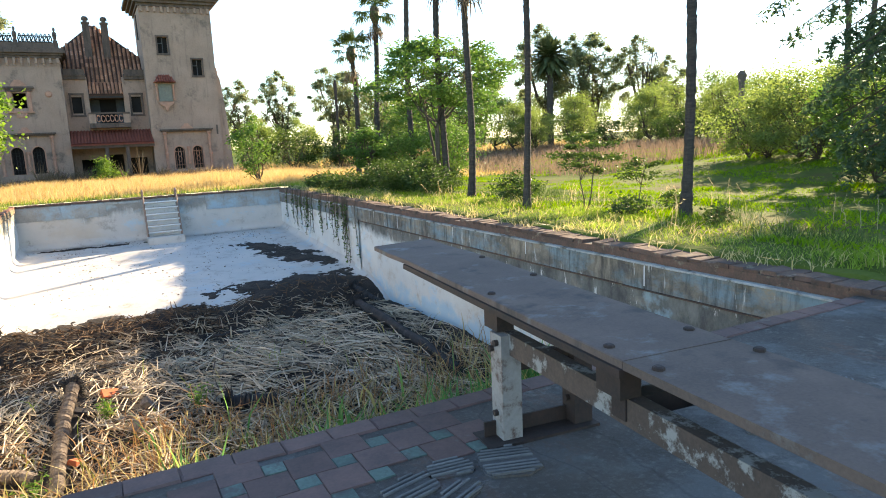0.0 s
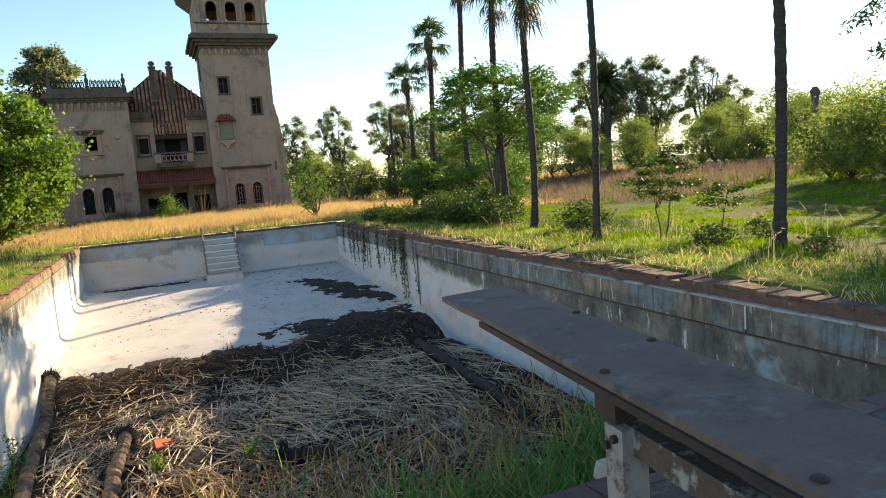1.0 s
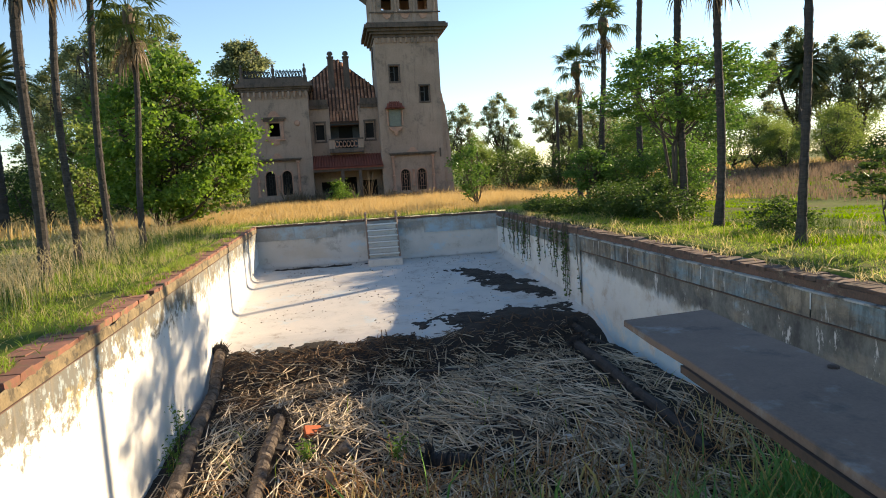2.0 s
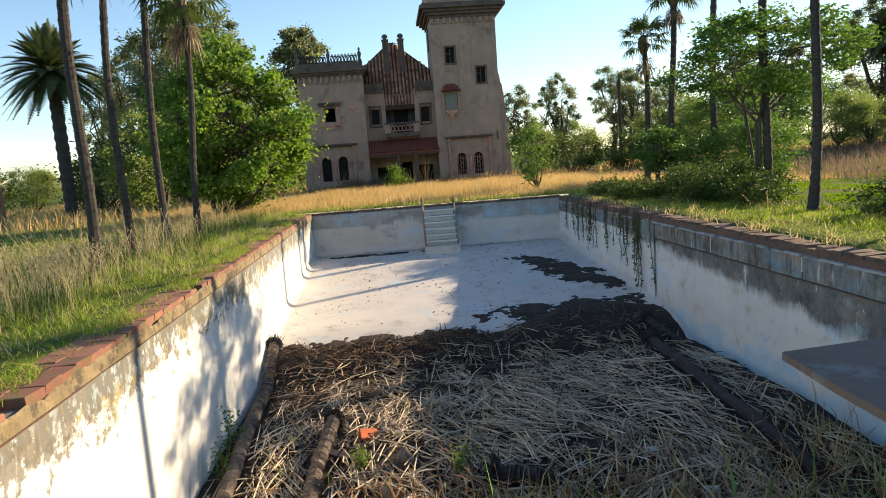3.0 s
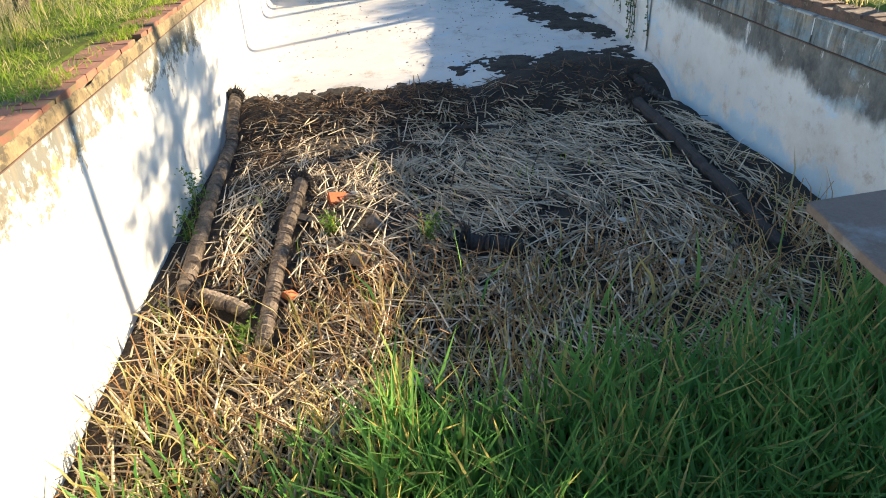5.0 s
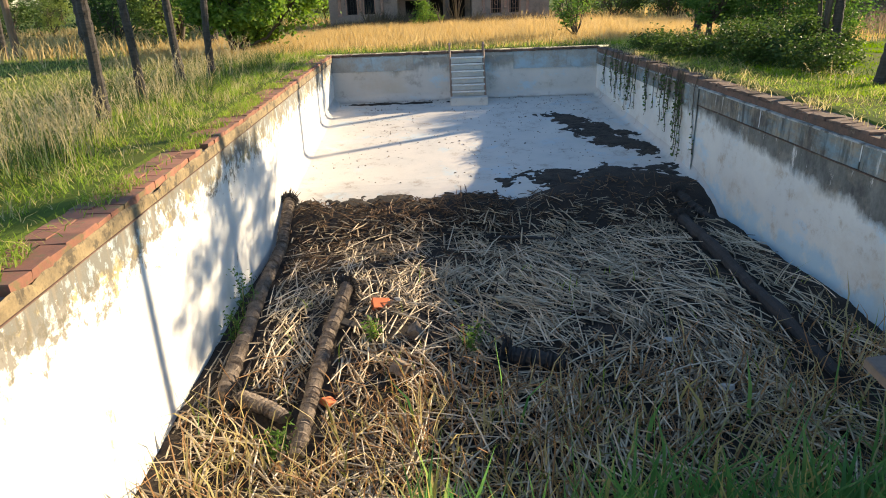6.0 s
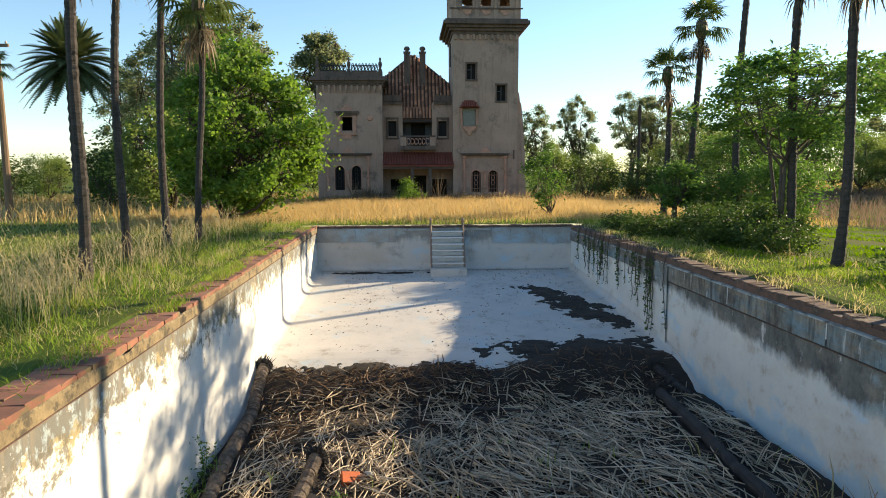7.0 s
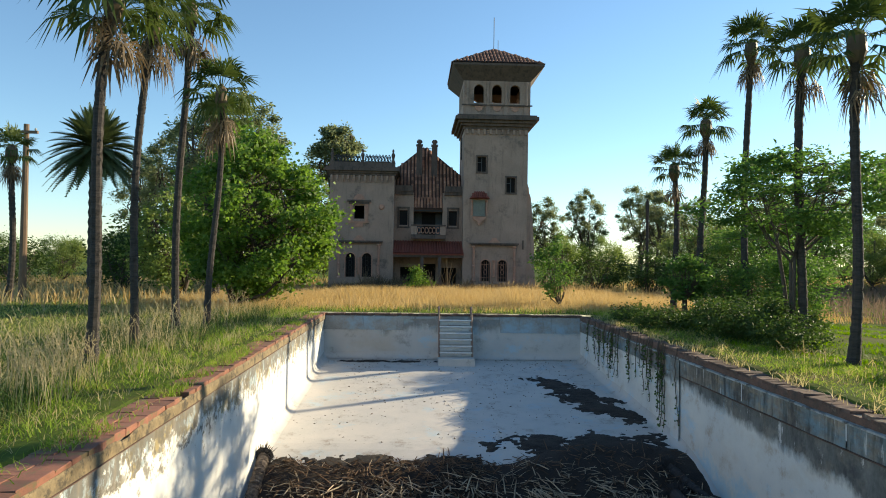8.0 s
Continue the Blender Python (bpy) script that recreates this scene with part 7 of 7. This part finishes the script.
def plumes(name, places, seed, label):
    """Tall bowed stalks with a feathery head of fine bristles."""
    r = np.random.default_rng(seed)
    vs, fs, k = [], [], 0
    for cx, cy, count, h in places:
        x, y = cx + r.normal(0, 0.22, count), cy + r.normal(0, 0.3, count)
        z = np.array([ground_z(u, w) for u, w in zip(x, y)]) - 0.03
        az, hh = r.uniform(0, 6.28, count), h * r.uniform(0.6, 1.15, count)
        out = np.stack([np.cos(az), np.sin(az), 0 * az], 1) * (hh * r.uniform(0.08, 0.5, count))[:, None]
        p0 = np.stack([x, y, z], 1)
        up = np.array([[0, 0, 1.0]]) * hh[:, None]
        p1, p2 = p0 + up * 0.6 + out * 0.3, p0 + up * 0.97 + out
        side = np.stack([-np.sin(az), np.cos(az), 0 * az], 1) * 0.003
        vs.append(np.stack([p0 - side, p0 + side, p1 + side, p1 - side, p2 + side * 0.5, p2 - side * 0.5], 1).reshape(-1, 3))
        i = np.arange(count)[:, None] * 6 + k
        fs += [np.concatenate([i + [0, 1, 2], i + [0, 2, 3], i + [3, 2, 4], i + [3, 4, 5]], 0)]
        k += count * 6
        d = (p2 - p1) / np.linalg.norm(p2 - p1, axis=1, keepdims=True)
        nb = 12
        q = np.repeat(p2, nb, 0) - np.repeat(d, nb, 0) * r.uniform(0, 0.2, (count * nb, 1))
        t = q + np.repeat(d, nb, 0) * 0.06 + r.normal(0, 0.022, (count * nb, 3)) + np.array([[0, 0, -0.02]])
        w = r.normal(0, 0.003, (count * nb, 3))
        vs.append(np.stack([q - w, q + w, t], 1).reshape(-1, 3))
        fs.append(np.arange(count * nb * 3).reshape(-1, 3) + k)
        k += count * nb * 3
    stuff(name, np.concatenate(vs), np.concatenate(fs), L_PLUME, label, "grass")


rq = random.Random(9)
plumes("plume_grass", [(-3.75 + rq.uniform(-0.3, 0.3), 11.2 + rq.uniform(-0.9, 0.9), 26, 0.7) for i in range(6)]
       + [(rq.uniform(-6.5, -3.9), rq.uniform(9, 25), 11, rq.uniform(0.5, 0.95)) for i in range(55)], 91, "pale feathery plume grass beside the palms")
plumes("plume_grass", [(rq.uniform(7.0, 10.5), rq.uniform(5, 14), 6, rq.uniform(0.3, 0.6)) for i in range(12)], 92, "sparse dry plume stalks beside the east palms")
# east side
field("east_verge", 30000, 39, L_GRASS, XR + 0.25, 8.2, 2.6, YF + 1.0, lambda a, b: 0.07 + 0.18 * max(0.0, nz(a, b, 1.3, 2)), 0.010, "short green grass along the east coping", bend=0.8,
      keep=lambda a, b: 0.5 if a < XR + 0.5 else 1)
field("east_dry_tufts", 2600, 40, L_DRY, XR + 0.15, 8.6, 5, YF, 0.2, 0.011, "dry straw tufts along the east coping", keep=lambda a, b: 1 if nz(a, b, 1.1, 12) > 0.1 else 0.1, bend=0.8)
field("east_lawn", 120000, 42, L_LAWN, 7.0, 26, 0, 30, lambda a, b: 0.07 + 0.16 * max(-0.3, nz(a, b, 0.8, 3)), 0.026, "lime green lawn in low sun", bend=0.7)
field("east_purple_grass", 22000, 43, L_PURPLE, 14, 34, 13, 44, 0.5, 0.022, "purple-brown dry grass stand beyond the lawn",
      keep=lambda a, b: 1 if a > 15.5 + 1.2 * nz(a, b, 0.3, 3) and b > 19.0 + 2.5 * nz(a, b, 0.25, 8) else 0.01, bend=0.3)
field("east_weeds", 5000, 44, L_SHRUB, 7.0, 11, 4, 16, 0.26, 0.010, "green weeds beside the east palms", keep=lambda a, b: 1 if nz(a, b, 0.7, 19) > 0.08 else 0.05, bend=0.6, cat="weeds")


field("east_coping_grass", 2400, 46, L_DRY, XR + 0.06, XR + 0.45, YN + 0.5, YF, 0.13, 0.010, "dry grass creeping over the east coping", keep=lambda a, b: 1 if nz(a, b, 1.2, 41) > 0.0 else 0.1, bend=0.9)


# tall weeds against the sunlit pool wall
def weed(x, y, z0, h, seed):
    rng = random.Random(seed)
    th = root("weed", (x, y, z0), "leafy green weed growing beside the pool wall", "weed", "weeds in the pool")
    g = Geo()
    cs = []
    for i in range(4):
        p = Vector((x + rng.uniform(-0.1, 0.1), y + rng.uniform(-0.1, 0.1), z0))
        q = p + Vector((rng.uniform(-0.08, 0.12), rng.uniform(-0.1, 0.1), h * rng.uniform(0.6, 1.0)))
        g.tube([p, p.lerp(q, 0.5) + Vector((0.02, 0, 0)), q], [0.008, 0.006, 0.002], 5)
        for j in range(34):
            cs.append(tuple(p.lerp(q, rng.uniform(0.1, 1)) + Vector((rng.gauss(0, 0.05), rng.gauss(0, 0.05), rng.gauss(0, 0.03)))))
    tagged(under(g.put("stem_tangle", L_REED), th), kind="stuff")
    v, f = leaves(np.random.default_rng(seed), np.array(cs), 0.06, 0.6, 2.4)
    under(new("leaves", np_mesh("leaves", v, f, L_ACACIA)), th)


weed(-2.0, 11.0, litter_z(-2.0, 11.0), 0.75, 1)
weed(-1.98, 10.2, litter_z(-1.98, 10.2), 0.5, 2)
weed(-0.18, 10.0, litter_z(-0.18, 10.0), 0.3, 3)
weed(0.96, 9.63, litter_z(0.96, 9.63), 0.35, 4)
weed(-1.0, 8.0, litter_z(-1.0, 8.0), 0.35, 5)


# ivy runners on the stained wall
def ivy():
    rng = random.Random(77)
    r = np.random.default_rng(77)
    th = root("ivy", (XR - 0.03, 15.6, -0.3), "ivy with dark stems trailing down the stained pool wall", "ivy")
    g = Geo()
    cs = []
    for i in range(46):
        y = 15.3 + rng.random() ** 1.7 * 7.0
        z = -0.1
        end = -rng.uniform(0.5, 1.75 if y < 16.4 else 1.2)
        pts = [(XR - 0.02, y, 0.02)]
        while z > end:
            z -= 0.12
            y += rng.gauss(0, 0.035)
            pts.append((XR - 0.05 - rng.uniform(0, 0.02), y, z))
            if rng.random() < 0.75:
                for j in range(3):
                    cs.append((pts[-1][0] - rng.uniform(0, 0.03), y + rng.gauss(0, 0.05), z + rng.gauss(0, 0.05)))
        g.tube(pts, 0.008, 4, False)
    tagged(under(g.put("stem_tangle", M_TRUNK), th), kind="stuff")
    v, f = leaves(r, np.array(cs), 0.058, 0.8, 1.4)
    under(new("leaves", np_mesh("leaves", v, f, L_SHRUB)), th)


ivy()


# ---- pieces of the coping and the deck ----
def piece_mesh(name, sx, sy, sz, bev, mat, seed, rough=0.006):
    rr = random.Random(seed)
    g = Geo().slab(Matrix.Identity(4), sx, sy, sz, bev)
    me = bpy.data.meshes.new(name)
    me.from_pydata([(a + rr.uniform(-rough, rough), b + rr.uniform(-rough, rough), c + rr.uniform(-rough, rough) * (c > 0)) for a, b, c in g.v], [], g.f)
    me.materials.append(mat)
    return me


def pieces(parent, name, meshes, places):
    for i, m in enumerate(places):
        ob = new(name, meshes[i % len(meshes)])
        ob.parent = parent
        ob.matrix_world = m


rp = random.Random(12)
# two rows of red bricks on the west coping
ms = [piece_mesh("brick", 0.209, 0.240, 0.075, 0.006, M_BRICK, s, 0.005) for s in range(6)]
pl = []
for row, off in ((0, 0.0), (1, 0.12)):
    y = YN - 0.2 + off
    while y < YF:
        if rp.random() > (0.01 if row == 0 else 0.05):
            pl.append(pose(XL - 0.090 - 0.213 * row + rp.uniform(-0.008, 0.008), y, -0.076 + rp.uniform(-0.006, 0.004), rp.uniform(-1, 1), rp.uniform(-1.2, 1.2), rp.uniform(-1.5, 1.5)))
        y += 0.243
pieces(WALL_W, "brick", ms, pl)
ms = [piece_mesh("brick", 0.335, 0.17, 0.045, 0.010, M_COPING_DARK, s, 0.010) for s in range(6, 12)]
pl = []
y = YN - 0.2
while y < YF:
    if rp.random() > 0.04:
        pl.append(pose(XR + 0.155 + rp.uniform(-0.02, 0.012), y, -0.072 + rp.uniform(-0.012, 0.008), rp.uniform(-2, 2), rp.uniform(-2, 2), rp.uniform(-3, 3)))
    y += 0.175
pieces(WALL_E, "brick", ms, pl)
ms = [piece_mesh("brick", 0.165, 0.30, 0.06, 0.01, M_COPING_DARK, s, 0.008) for s in range(12, 16)]
pl = []
x = XL
while x < XR:
    pl.append(pose(x, YF + 0.14 + rp.uniform(-0.015, 0.015), -0.073 + rp.uniform(-0.01, 0.01), 0, 0, rp.uniform(-3, 3)))
    x += 0.172
pieces(WALL_F, "brick", ms, pl)

# deck tiles: large red squares with small green ones, in a pinwheel
A, B = 0.205, 0.10
red = [piece_mesh("red_tile", A - 0.003, A - 0.003, 0.016, 0.003, M_TILE_RED, s, 0.0015) for s in range(20, 25)]
grn = [piece_mesh("green_tile", B - 0.003, B - 0.003, 0.016, 0.003, M_TILE_GREEN, s, 0.0015) for s in range(25, 29)]
pr, pg = [], []
for i in range(-30, 30):
    for j in range(-30, 30):
        x, y = 0.3 + i * A - j * B, 2.75 + i * B + j * A
        if -1.55 < x < 1.62 - 0.35 * max(0, 2.75 - y) and 2.12 < y < YN - 0.22 and not (x > 0.82 and y < 2.66) and rp.random() > 0.03:
            pr.append(pose(x, y, DECK_Z - 0.008 + rp.uniform(-0.0015, 0.0025), 0, 0, rp.uniform(-0.6, 0.6)))
            gx, gy = x + A / 2 + B / 2, y - A / 2 + B / 2
            if rp.random() > 0.04:
                pg.append(pose(gx, gy, DECK_Z - 0.008 + rp.uniform(-0.001, 0.003), 0, 0, rp.uniform(-1, 1)))
pieces(DECK, "red_tile", red, pr)
pieces(DECK, "green_tile", grn, pg)
edge = [piece_mesh("edge_tile", 0.235, 0.15, 0.03, 0.006, M_TILE_RED, s, 0.003) for s in range(30, 34)]
pieces(DECK, "edge_tile", edge, [pose(XL + 0.05 + i * 0.24, YN - 0.078, DECK_Z - 0.022 + rp.uniform(-0.002, 0.002), 0, 0, rp.uniform(-0.7, 0.7)) for i in range(32)])
# low kerb that goes on beside the deck
tagged(Geo().box(XR - 0.02, -4, DECK_Z + 0.002, XR + CW, YN - 0.305, -0.02, 0.012).put("kerb", M_BAND), "low stained concrete kerb beside the deck", "kerb", kind="structure")
